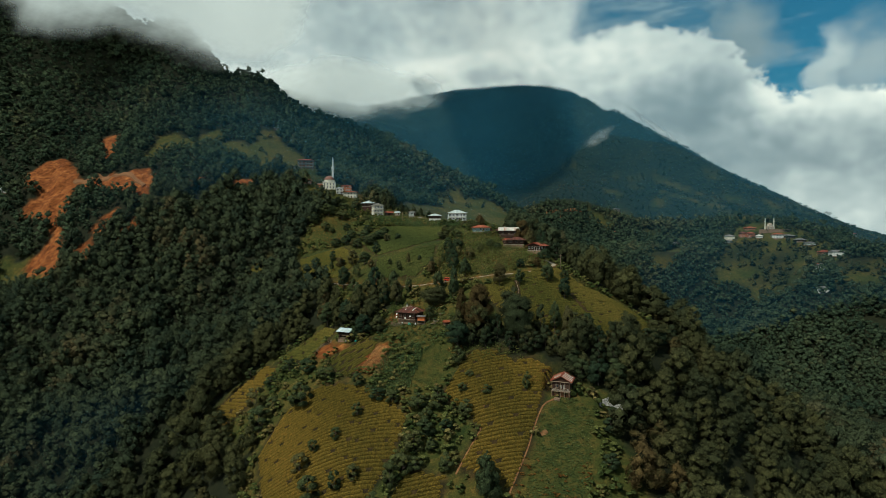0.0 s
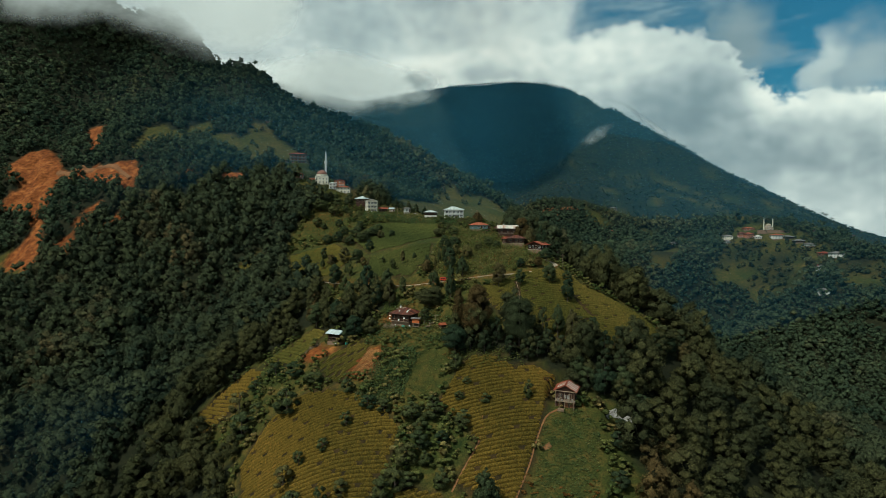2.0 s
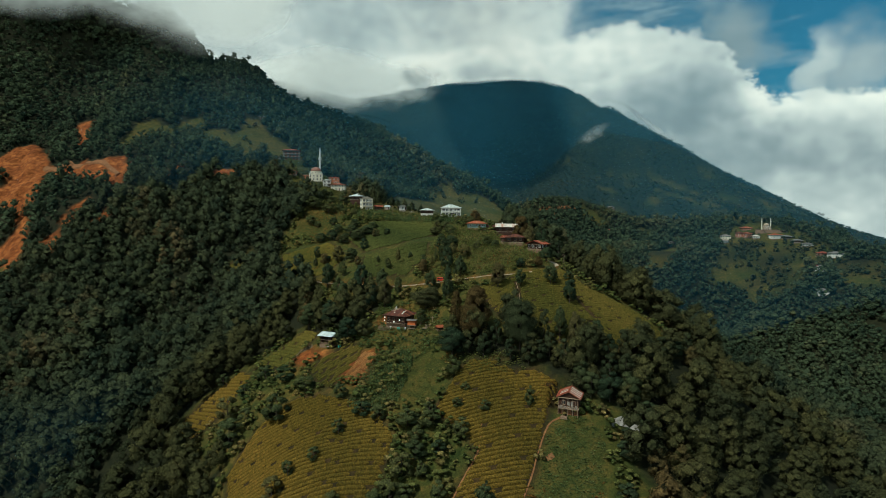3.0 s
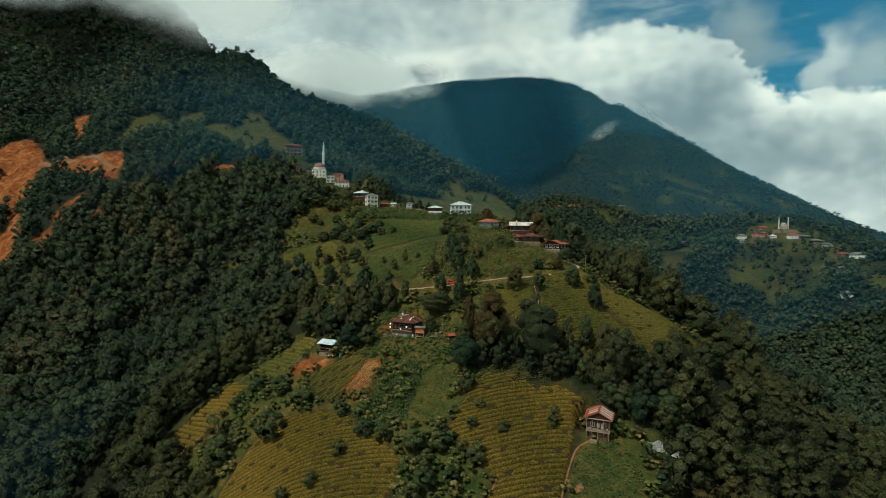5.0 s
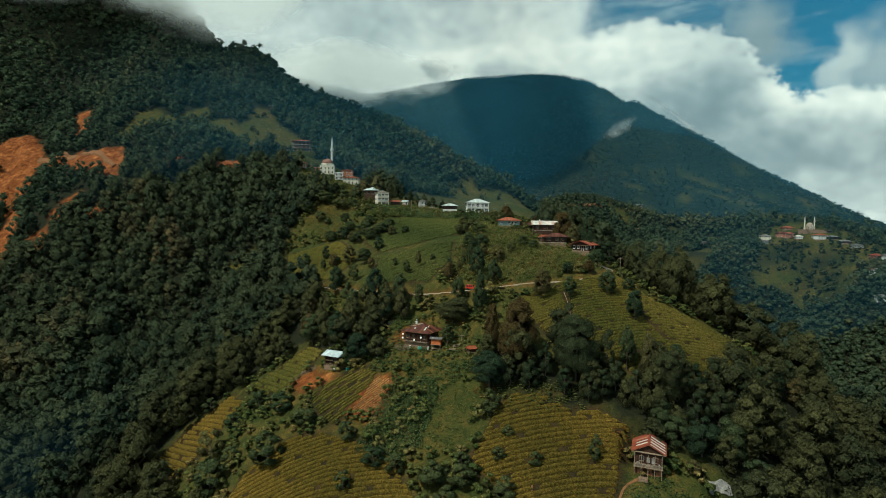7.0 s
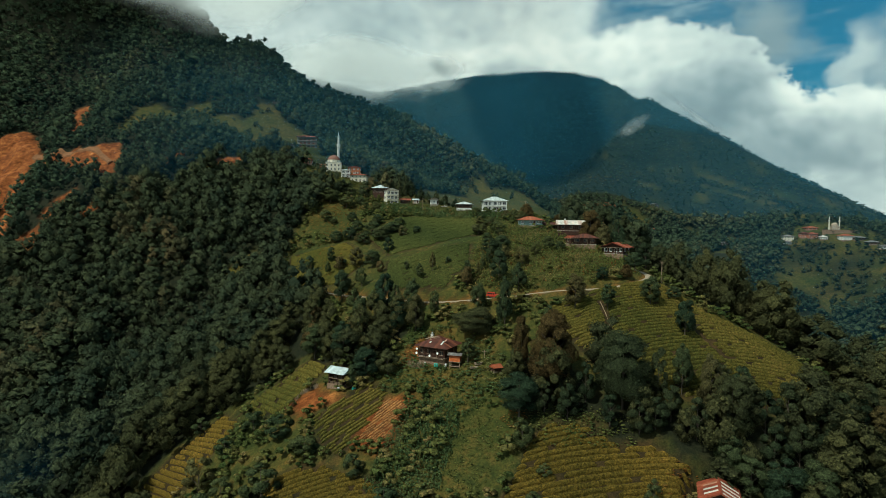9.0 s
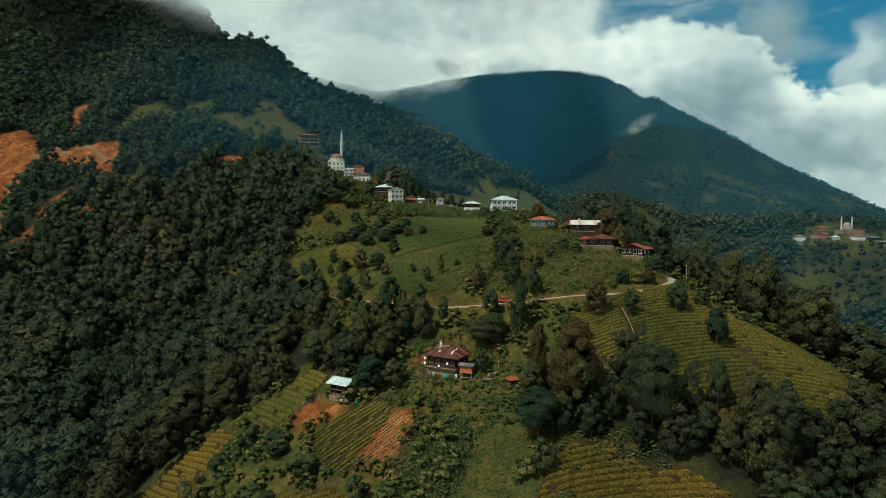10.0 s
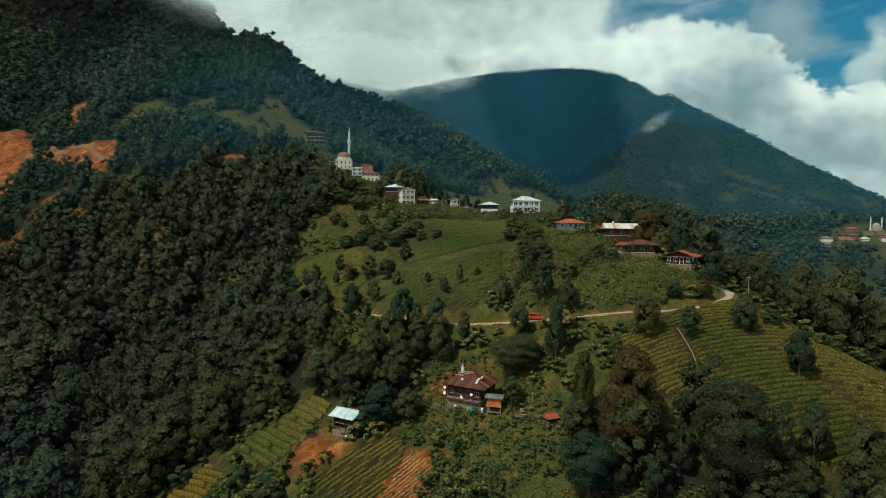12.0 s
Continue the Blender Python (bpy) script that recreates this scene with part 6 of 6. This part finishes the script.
def log_pile(x, y, rows, long, label):
    """Split logs stacked on the ground, each one a part."""
    gen = np.random.default_rng(rows + int(long * 10))
    root = thing("log_pile", pose(x, y, height(x, y), 0, 0, 20), label, "log pile", "log piles in the yard")
    for r in range(rows):
        for k in range(rows + 2 - r):
            bm = bmesh.new()
            limb(bm, (-long / 2 + gen.uniform(-0.2, 0.2), 0, 0), (long / 2 + gen.uniform(-0.2, 0.2), gen.uniform(-0.1, 0.1), gen.uniform(-0.05, 0.05)), 0.13, 0.11, 7)
            log = part("log", bm, "plank", root)
            log.matrix_basis = pose(0, (k - (rows + 1 - r) / 2) * 0.27, 0.08 + r * 0.22)


log_pile(-3, 235, 3, 2.2, "small pile of pale split logs beside the garden")
log_pile(-4, 234, 2, 3.0, "loose poles and logs lying in the yard grass")


# the shed with the pale blue roof
def shed(x, y, z):
    root = thing("shed", pose(x, y, z, 0, 0, -24), "open farm shed with a pale blue sheet roof", "shed")
    part("base", boxes((-2.9, 2.9, -2.6, 2.6, -2.5, 0.5)), "stone", root)
    part("wall", boxes((-2.7, 2.7, 2.2, 2.4, 0.5, 4.2), (-2.7, -2.5, -2.0, 2.2, 0.5, 4.0), (2.5, 2.7, -2.0, 2.2, 0.5, 4.0)), "wood", root)
    for k in range(4):
        part("post", boxes((-2.6 + k * 1.7, -2.45 + k * 1.7, -2.4, -2.25, 0.5, 3.9)), "wood", root)
    part("loft", boxes((-2.7, 2.7, -2.3, 2.2, 2.2, 2.32)), "plank", root)
    part("railing", boxes((-2.6, 2.6, -2.36, -2.3, 1.2, 1.28), *[(-2.5 + k * 0.5, -2.42 + k * 0.5, -2.35, -2.31, 0.5, 1.2) for k in range(11)]), "plank", root)
    gable_roof(root, "blue_roof", 7.2, 6.6, 4.0, 1.25, 0.8, 8, False)
    part("roof_patch", boxes((-1.2, 1.2, 0.6, 2.6, 4.62, 4.70)), "rust", root, "rusty sheet patch on the rear slope")


shed(-45.0, 247.4, 51.4)
# the hut above the green
hut = house(43, 190.4, -22, 6.2, 6.6, 1, 2.0, "wood", "red_roof", "dark wooden hut with a patched red sheet roof", 2, 1, kind="front", base=2.4, over=0.75, z=42.7, storey=3.2, seed=9, chimney=False, frame_mat="plank", category="hut", base_mat="wood")
for k in range(4):
    s = part("roof_sheet", boxes((-1.85, 1.85, -0.30, 0.30, 0, 0.05)), "pale_roof", hut, "pale metal sheet laid on the red roof")
    s.matrix_basis = pose(1.95, -3.3 + k * 1.7, 6.62, 0, 27.5, 0)
for k in range(3):
    s = part("roof_sheet", boxes((-1.4, 1.4, -0.30, 0.30, 0, 0.05)), "pale_roof", hut, "pale metal sheet laid on the red roof")
    s.matrix_basis = pose(-1.6, -2.2 + k * 1.8, 6.82, 0, -27.5, 0)
for k in range(2):
    part("washing", boxes((-0.4 + k * 1.1, 0.35 + k * 1.1, -3.46, -3.42, 3.1 - 0.2 * k, 4.3)), "cloth", hut, "pale washing hung on the wall")
part("step", boxes((-2.0, 0.0, -6.4, -5.0, -0.6, 0.25)), "stone", hut)
porch = part("porch", boxes((-3.2, 3.2, -4.7, -3.4, 2.18, 2.32)), "plank", hut, "lit plank porch on posts")
for k in range(5):
    part("post", boxes((-3.1 + k * 1.5, -2.98 + k * 1.5, -4.66, -4.54, -0.6, 5.4)), "plank", porch)
part("railing", boxes((-3.1, 3.1, -4.66, -4.58, 3.12, 3.2), *[(-3.0 + k * 0.3, -2.9 + k * 0.3, -4.64, -4.6, 2.32, 3.12) for k in range(21)]), "plank", porch)
for k in range(9):
    part("wall_board", boxes((-3.05 + k * 0.68, -2.42 + k * 0.68, -3.50 - 0.015 * (k % 2), -3.42, 0.0, 2.15)), "orange_board" if k % 3 else "wood", hut)
for x, z, w, h in ((-2.2, 2.32, 0.7, 0.8), (-0.9, 2.32, 0.5, 0.55), (1.4, 2.32, 0.8, 0.6), (2.4, 2.32, 0.4, 0.9)):
    part("bundle", boxes((x - w / 2, x + w / 2, -4.3, -3.8, z, z + h)), "cloth", porch, "pale sack on the porch")


def tarp(x, y, w, d, h, seed):
    """A plastic sheet thrown over a heap."""
    gen = np.random.default_rng(seed)
    n = 16
    rows = []
    for side in (0.0, -0.06):
        for i in range(n):
            for j in range(n):
                u, v = i / (n - 1) * 2 - 1, j / (n - 1) * 2 - 1
                px, py = x + u * w / 2 * (1 + 0.2 * math.sin(v * 3 + seed)), y + v * d / 2 * (1 + 0.15 * math.sin(u * 4))
                up = max(0.0, 1 - (u * u + v * v) * 0.75)
                rows.append((px, py, height(px, py) + 0.12 + h * up * (0.75 + 0.25 * math.sin(u * 5 + seed) * math.cos(v * 4)) + gen.uniform(-0.06, 0.06) + side))
    i = (np.arange(n - 1)[:, None] * n + np.arange(n - 1)[None, :]).ravel()
    top = np.c_[i, i + 1, i + n + 1, i + n]
    rim = [k for k in range(n - 1)]
    quads = [top, top[:, ::-1] + n * n]
    for a, b in [(k, k + 1) for k in rim] + [((n - 1) * n + k + 1, (n - 1) * n + k) for k in rim] + [((k + 1) * n, k * n) for k in rim] + [(k * n + n - 1, (k + 1) * n + n - 1) for k in rim]:
        quads.append(np.array([[b, a, a + n * n, b + n * n]]))
    me = mesh_from("tarpaulin", rows, np.concatenate(quads), MAT["cloth"], True)
    tagged(new("tarpaulin", me), "crumpled white plastic sheet thrown over a heap", "tarpaulin", "plastic sheets beside the hut")


tarp(57.2, 184.2, 5.0, 2.8, 1.7, 3)
tarp(60.9, 182.8, 3.2, 1.8, 0.6, 6)

# the ridge village
house(9.5, 369.0, 3, 12.0, 9.5, 2, 2.3, "plaster", "grey_roof", "white two-storey house with balconies and a pale grey hipped roof", 5, 3, base=0.6, over=1.0, z=109.0, group=VILLAGE_HOUSES, seed=11, balcony=True, base_mat="concrete", storey=2.7, chimney=False)
house(-52.6, 427.5, 22, 7.4, 7.0, 3, 1.3, "cream", "pale_roof", "white three-storey house with stacked balconies", 3, 2, base=0.6, over=0.6, z=114.5, group=VILLAGE_HOUSES, seed=12, balcony=True, base_mat="concrete", storey=2.9, kind="front", chimney=False)
house(-61.5, 446, -5, 9.6, 8.5, 1, 2.4, "wood", "blue_roof", "dark house under a wide pale blue hipped roof", 3, 2, base=4.2, over=1.2, z=119.5, group=VILLAGE_HOUSES, seed=13, storey=2.6, base_mat="wood", chimney=False)
house(-44, 434, 8, 6.0, 5.5, 1, 1.1, "wood", "red_roof", "low dark outbuilding with a red roof", 2, 1, base=0.9, over=0.7, group=VILLAGE_HOUSES, seed=14, kind="side", chimney=False, storey=2.3)
house(-36.5, 428, -15, 3.4, 3.4, 1, 0.9, "plank", "blue_roof", "small store with a pale blue lean roof", 1, 1, base=0.5, over=0.5, group=VILLAGE_HOUSES, seed=15, kind="side", chimney=False, storey=2.2)
house(-24.5, 416, 10, 4.0, 4.6, 1, 0.9, "plaster", "pale_roof", "narrow whitewashed barn with a pale sheet roof", 1, 1, base=1.6, over=1.0, group=VILLAGE_HOUSES, seed=16, kind="front", chimney=False, storey=2.9, base_mat="concrete")
house(-6, 393, 0, 8.4, 6.6, 1, 1.5, "wood", "grey_roof", "dark low house with white plinth and grey roof", 4, 2, base=1.6, over=1.0, group=VILLAGE_HOUSES, seed=17, chimney=False, storey=2.1, base_mat="plaster")
tarp(-17.5, 408, 3.4, 2.0, 0.9, 9)
house(23.5, 331, -4, 10.6, 7.5, 1, 1.6, "teal_wall", "orange_roof", "house with faded teal walls under an orange tiled roof", 3, 2, base=1.5, over=1.0, group=VILLAGE_HOUSES, seed=18, storey=2.5, chimney=False)
house(33.5, 334, 14, 7.6, 5.5, 1, 1.2, "wood", "rust", "low barn with rusty sheet roof", 2, 1, base=0.8, over=0.8, group=VILLAGE_HOUSES, seed=19, kind="side", chimney=False, storey=2.3)
house(39.0, 317, -6, 10.4, 7.6, 1, 1.9, "wood", "pale_roof", "wooden house with a patched pale and rust sheet roof", 3, 2, base=4.8, over=1.0, group=VILLAGE_HOUSES, seed=20, kind="side", storey=2.6, base_mat="wood")
house(41.5, 301, -10, 8.4, 6.6, 1, 1.6, "wood", "rust", "old dark wooden house with a rust and grey roof", 3, 2, base=2.2, over=1.3, group=VILLAGE_HOUSES, seed=21, z=92.6, storey=2.6, chimney=False)
house(36.5, 300, 20, 4.0, 4.0, 1, 0.9, "wood", "red_roof", "small red-roofed annexe of dark wood", 1, 1, base=1.8, over=0.6, group=VILLAGE_HOUSES, seed=22, kind="side", chimney=False, storey=2.4)
house(51.3, 290.5, -38, 7.6, 7.2, 1, 1.8, "wood", "red_roof", "dark wooden house with white windows and an orange earth yard", 4, 2, kind="front", base=2.3, over=1.2, group=VILLAGE_HOUSES, seed=23, frame_mat="white", z=89.4, storey=2.5, chimney=False)

# the mosque
def mosque(x, y, z, yaw, s, label, minarets, dome_mat, tower="plaster", wall="cream"):
    """A domed prayer hall with slim minarets."""
    root = thing("mosque", pose(x, y, z, 0, 0, yaw) @ Matrix.Scale(s, 4), label, "mosque")
    part("plinth", boxes((-6.4, 6.4, -6.4, 6.4, -4, 0.8)), "concrete", root)
    part("wall", hollow(12, 12, 0.8, 8.2, 0.4), wall, root)
    part("cornice", boxes((-6.3, 6.3, -6.3, 6.3, 8.2, 8.5)), "plaster", root)
    part("drum", lathe([(5.2, 8.5), (5.2, 10.2), (5.4, 10.2), (5.4, 10.5)], 24), wall, root)
    part("dome", lathe([(5.1 * math.cos(a), 10.5 + 4.2 * math.sin(a)) for a in [k * math.pi / 20 for k in range(10)]] + [(0.15, 14.7), (0.12, 15.6)], 24), dome_mat, root, "ribbed red-brown dome", True)
    for row in range(2):
        for k in range(4):
            window(root, -4.5 + 3 * k, -6.04, 1.8 + row * 3.2, 1.2, 2.1)
            window(root, 6.04, -4.5 + 3 * k, 1.8 + row * 3.2, 1.2, 2.1, 90)
    for k in range(10):
        a = k * math.pi / 5
        w = window(root, 5.22 * math.sin(a), -5.22 * math.cos(a), 8.8, 0.7, 1.1, math.degrees(a))
    for mx, my, tall in minarets:
        m = part("minaret", lathe([(1.5, -3), (1.5, 5), (1.05, 7), (0.98, tall * 0.62), (1.5, tall * 0.645), (1.5, tall * 0.68), (0.85, tall * 0.68), (0.80, tall * 0.86), (1.0, tall * 0.865), (0.02, tall)], 18), tower, root, "slim minaret")
        m.matrix_basis = pose(mx, my, 0)
        part("balcony_rail", lathe([(1.48, tall * 0.68), (1.55, tall * 0.68), (1.55, tall * 0.705), (1.48, tall * 0.705)], 18), "plaster", m)
        part("spire", lathe([(1.02, tall * 0.866), (0.55, tall * 0.93), (0.06, tall * 1.005), (0.03, tall * 1.03)], 18), "grey_roof", m)
    return root


mosque(-104, 489.5, 140.5, 8, 0.92, "white village mosque with a red-brown dome and one minaret", [(3.0, 7.6, 35.0)], "dome")
house(-93, 481.5, 8, 6.0, 5.0, 2, 0.8, "plaster", "grey_roof", "white porch house with dark balconies beside the mosque", 2, 1, base=0.8, over=0.9, group=VILLAGE_HOUSES, seed=31, balcony=True, chimney=False, storey=2.6)
house(-83, 480.5, 2, 11.5, 8.5, 2, 1.3, "cream", "red_roof", "two-storey village house with a red roof by the mosque", 4, 2, base=0.8, over=0.9, group=VILLAGE_HOUSES, seed=32, chimney=False, storey=2.6)
house(-89, 494, 6, 9.0, 7.0, 2, 1.0, "brick", "red_roof", "red brick building with a red roof behind the mosque", 3, 2, base=1.5, over=0.5, group=VILLAGE_HOUSES, seed=33, chimney=False)
house(-123, 487.5, 5, 6.0, 5.0, 1, 1.0, "brick", "red_roof", "small red-roofed brick house in the trees", 2, 1, base=1.2, over=0.6, group=VILLAGE_HOUSES, seed=34, chimney=False)
retaining = thing("retaining_wall", pose(-110.5, 484, 139, 0, 0, 12), "red brick retaining wall beside the mosque", "wall")
part("wall", boxes((-3.2, 3.2, -0.4, 0.4, -3, 7.5)), "brick", retaining)
part("coping", boxes((-3.3, 3.3, -0.5, 0.5, 7.5, 7.7)), "concrete", retaining)


def concrete_frame(x, y, z, yaw):
    """An unfinished building: slabs on bare columns, and a red roof."""
    root = thing("unfinished_building", pose(x, y, z, 0, 0, yaw), "unfinished concrete frame building with a red roof", "building")
    for s in range(4):
        part("slab", boxes((-7.6, 7.6, -4.6, 4.6, s * 2.9 - (3.0 if s == 0 else 0.25), s * 2.9)), "concrete", root)
    for s in range(3):
        for i in range(5):
            for j in range(3):
                cx, cy = -6.8 + 3.4 * i, -4.0 + 4.0 * j
                part("column", boxes((cx - 0.2, cx + 0.2, cy - 0.2, cy + 0.2, s * 2.9, s * 2.9 + 2.65)), "concrete", root)
        part("infill_wall", boxes((-6.6, 6.6, 4.05, 4.25, s * 2.9, s * 2.9 + 2.65)), "brick", root)
    hip_roof(root, "red_roof", 16.5, 10.6, 8.75, 1.5, 0.9, 41)


concrete_frame(-133, 519.5, 163.2, 6)
terrace = thing("terrace_wall", pose(-150, 520, height(-150, 517) - 0.5, 0, 0, 10), "low brown terrace shelter on the meadow edge", "wall")
part("wall", boxes((-8, 8, -0.3, 0.3, -2, 2.0)), "concrete", terrace)
gable_roof(terrace, "rust", 17, 5, 2.0, 0.5, 1.0, 5, False)
house(-186, 604, 0, 7.0, 5.5, 2, 0.9, "wood", "grey_roof", "dark weathered barn at the top of the meadow", 3, 2, base=0.6, over=0.4, group=VILLAGE_HOUSES, seed=35, chimney=False, kind="side", storey=2.3)
house(-411, 500, 10, 9.0, 7.0, 1, 1.8, "plaster", "grey_roof", "small white house at the landslide edge", 3, 2, base=1.0, over=0.8, group=VILLAGE_HOUSES, seed=36)

# the village across the valley
FAR = "houses of the far village"
mosque(515, 842, 107.5, -12, 0.78, "pale stone mosque with two minarets across the valley", [(-8.0, 1, 26.0), (8.0, 1, 26.0)], "tan", "cream", "tan")
far_wall = thing("retaining_wall", pose(516, 831, 102, 0, 0, -12), "long brown retaining wall below the far mosque", "wall")
part("wall", boxes((-22, 22, -0.6, 0.6, -6, 6.5)), "stone", far_wall)
part("coping", boxes((-22.2, 22.2, -0.8, 0.8, 6.5, 6.9)), "stone", far_wall)
for i, (x, y, w, st, wall, roof, label) in enumerate((
        (451, 841, 13, 2, "cream", "slate", "cream house with a grey roof in the far village"),
        (471, 838, 10, 2, "brick", "rust", "brown brick house with a rusty roof in the far village"),
        (479, 833, 11, 2, "brick", "red_roof", "red-brown house on the far village slope"),
        (444, 829, 8, 1, "plaster", "slate", "low pale house below the far village"),
        (488, 824, 9, 1, "plaster", "pale_roof", "small white house under the far mosque"),
        (492, 857, 15, 1, "brick", "orange_roof", "long orange-roofed hall beside the far mosque"),
        (512, 816, 15, 2, "plaster", "orange_roof", "big white two-storey house in the far village"),
        (525, 811, 14, 1, "wood", "slate", "dark wide house with a slate grey roof"),
        (530, 793, 13, 1, "wood", "slate", "dark house with a blue-grey roof"),
        (530, 771, 12, 1, "plaster", "slate", "white low house on the far slope"),
        (587, 837, 9, 1, "brick", "slate", "small house among far trees"),
        (511, 715, 12, 1, "brick", "red_roof", "brick house with a red roof on the far slope"),
        (512, 694, 14, 2, "plaster", "slate", "white two-storey house on the far slope"),
        (477, 685, 10, 1, "wood", "red_roof", "dark house with a dull red roof"),
        (472, 663, 11, 2, "plaster", "slate", "small white house on the far hillside"),
        (707, 925, 12, 2, "plaster", "orange_roof", "white house with an orange roof on the far ridge"),
        (436, 610, 10, 2, "plaster", "slate", "pale house near the far valley trees"),
        (395, 904, 12, 1, "plank", "slate", "dark house above the far clearing"),
        (330, 1018, 11, 1, "plank", "slate", "lone wooden house on the far mountain"),
        (313, 959, 9, 1, "brick", "red_roof", "lone red-roofed house on the far mountain"))):
    house(x, y, -14 + 9 * (i % 4), w, w * 0.75, st, 2.2, wall, roof, label, 3, 2, base=1.5, over=1.0, group=FAR, seed=50 + i, chimney=False, storey=3.0, door=False, sheet_w=2.4)


# the red car on the road
def car(x, y, yaw):
    root = thing("car", pose(x, y, height(x, y) + 0.16, 0, 0, yaw), "small red van parked on the village road", "car")
    bm = bmesh.new()
    profile = [(-2.1, 0.35), (-2.1, 0.9), (-2.0, 1.0), (-1.85, 1.75), (0.55, 1.8), (1.15, 1.1), (1.95, 0.95), (2.1, 0.75), (2.1, 0.35)]
    a = [bm.verts.new((px, -0.8, pz)) for px, pz in profile]
    b = [bm.verts.new((px, 0.8, pz)) for px, pz in profile]
    bm.faces.new(a)
    bm.faces.new(b[::-1])
    for i in range(len(profile)):
        j = (i + 1) % len(profile)
        bm.faces.new((a[i], b[i], b[j], a[j]))
    bmesh.ops.bevel(bm, geom=bm.edges[:], offset=0.06, segments=2, affect="EDGES")
    part("body", bm, "red_paint", root)
    for px, w in ((-1.3, 0.8), (-0.4, 0.8), (0.42, 0.5)):
        for s in (-1, 1):
            part("side_window", boxes((px - w / 2, px + w / 2, s * 0.805 - 0.012, s * 0.805 + 0.012, 1.1, 1.6)), "glass", root)
    ws = part("windscreen", boxes((-0.02, 0.02, -0.68, 0.68, -0.36, 0.36)), "glass", root)
    ws.matrix_basis = pose(0.87, 0, 1.46, 0, -41, 0)
    for s in (-1, 1):
        part("headlight", boxes((2.07, 2.13, s * 0.6 - 0.15, s * 0.6 + 0.15, 0.68, 0.85)), "white", root)
        for px in (-1.3, 1.3):
            wheel = part("wheel", lathe([(0.2, -0.1), (0.31, -0.1), (0.33, -0.06), (0.33, 0.06), (0.31, 0.1), (0.2, 0.1)], 18), "rubber", root)
            wheel.matrix_basis = pose(px, s * 0.76, 0.33, 90, 0, 0)
            part("rim", lathe([(0.05, -0.09), (0.2, -0.08), (0.2, 0.08), (0.05, 0.09)], 14), "steel", wheel)


car(2.6, 263.6, -20)


def pole(x, y, tall, label):
    root = thing("utility_pole", pose(x, y, height(x, y)), label, "pole", "utility poles")
    part("shaft", lathe([(0.14, -0.6), (0.13, 0), (0.09, tall)], 8), "plank", root)
    part("crossarm", boxes((-0.7, 0.7, -0.05, 0.05, tall - 0.5, tall - 0.38)), "plank", root)
    for k in (-0.6, 0.0, 0.6):
        part("insulator", lathe([(0.04, tall - 0.38), (0.06, tall - 0.3), (0.03, tall - 0.2)], 8), "white", root)


pole(58, 263, 7, "weathered wooden utility pole beside the road bend")
pole(-30, 396, 8, "weathered wooden utility pole near the village")
pole(24, 352, 8, "weathered wooden utility pole behind the gardens")
pole(-1.3, 236.9, 2.2, "short pale post leaning in the yard")
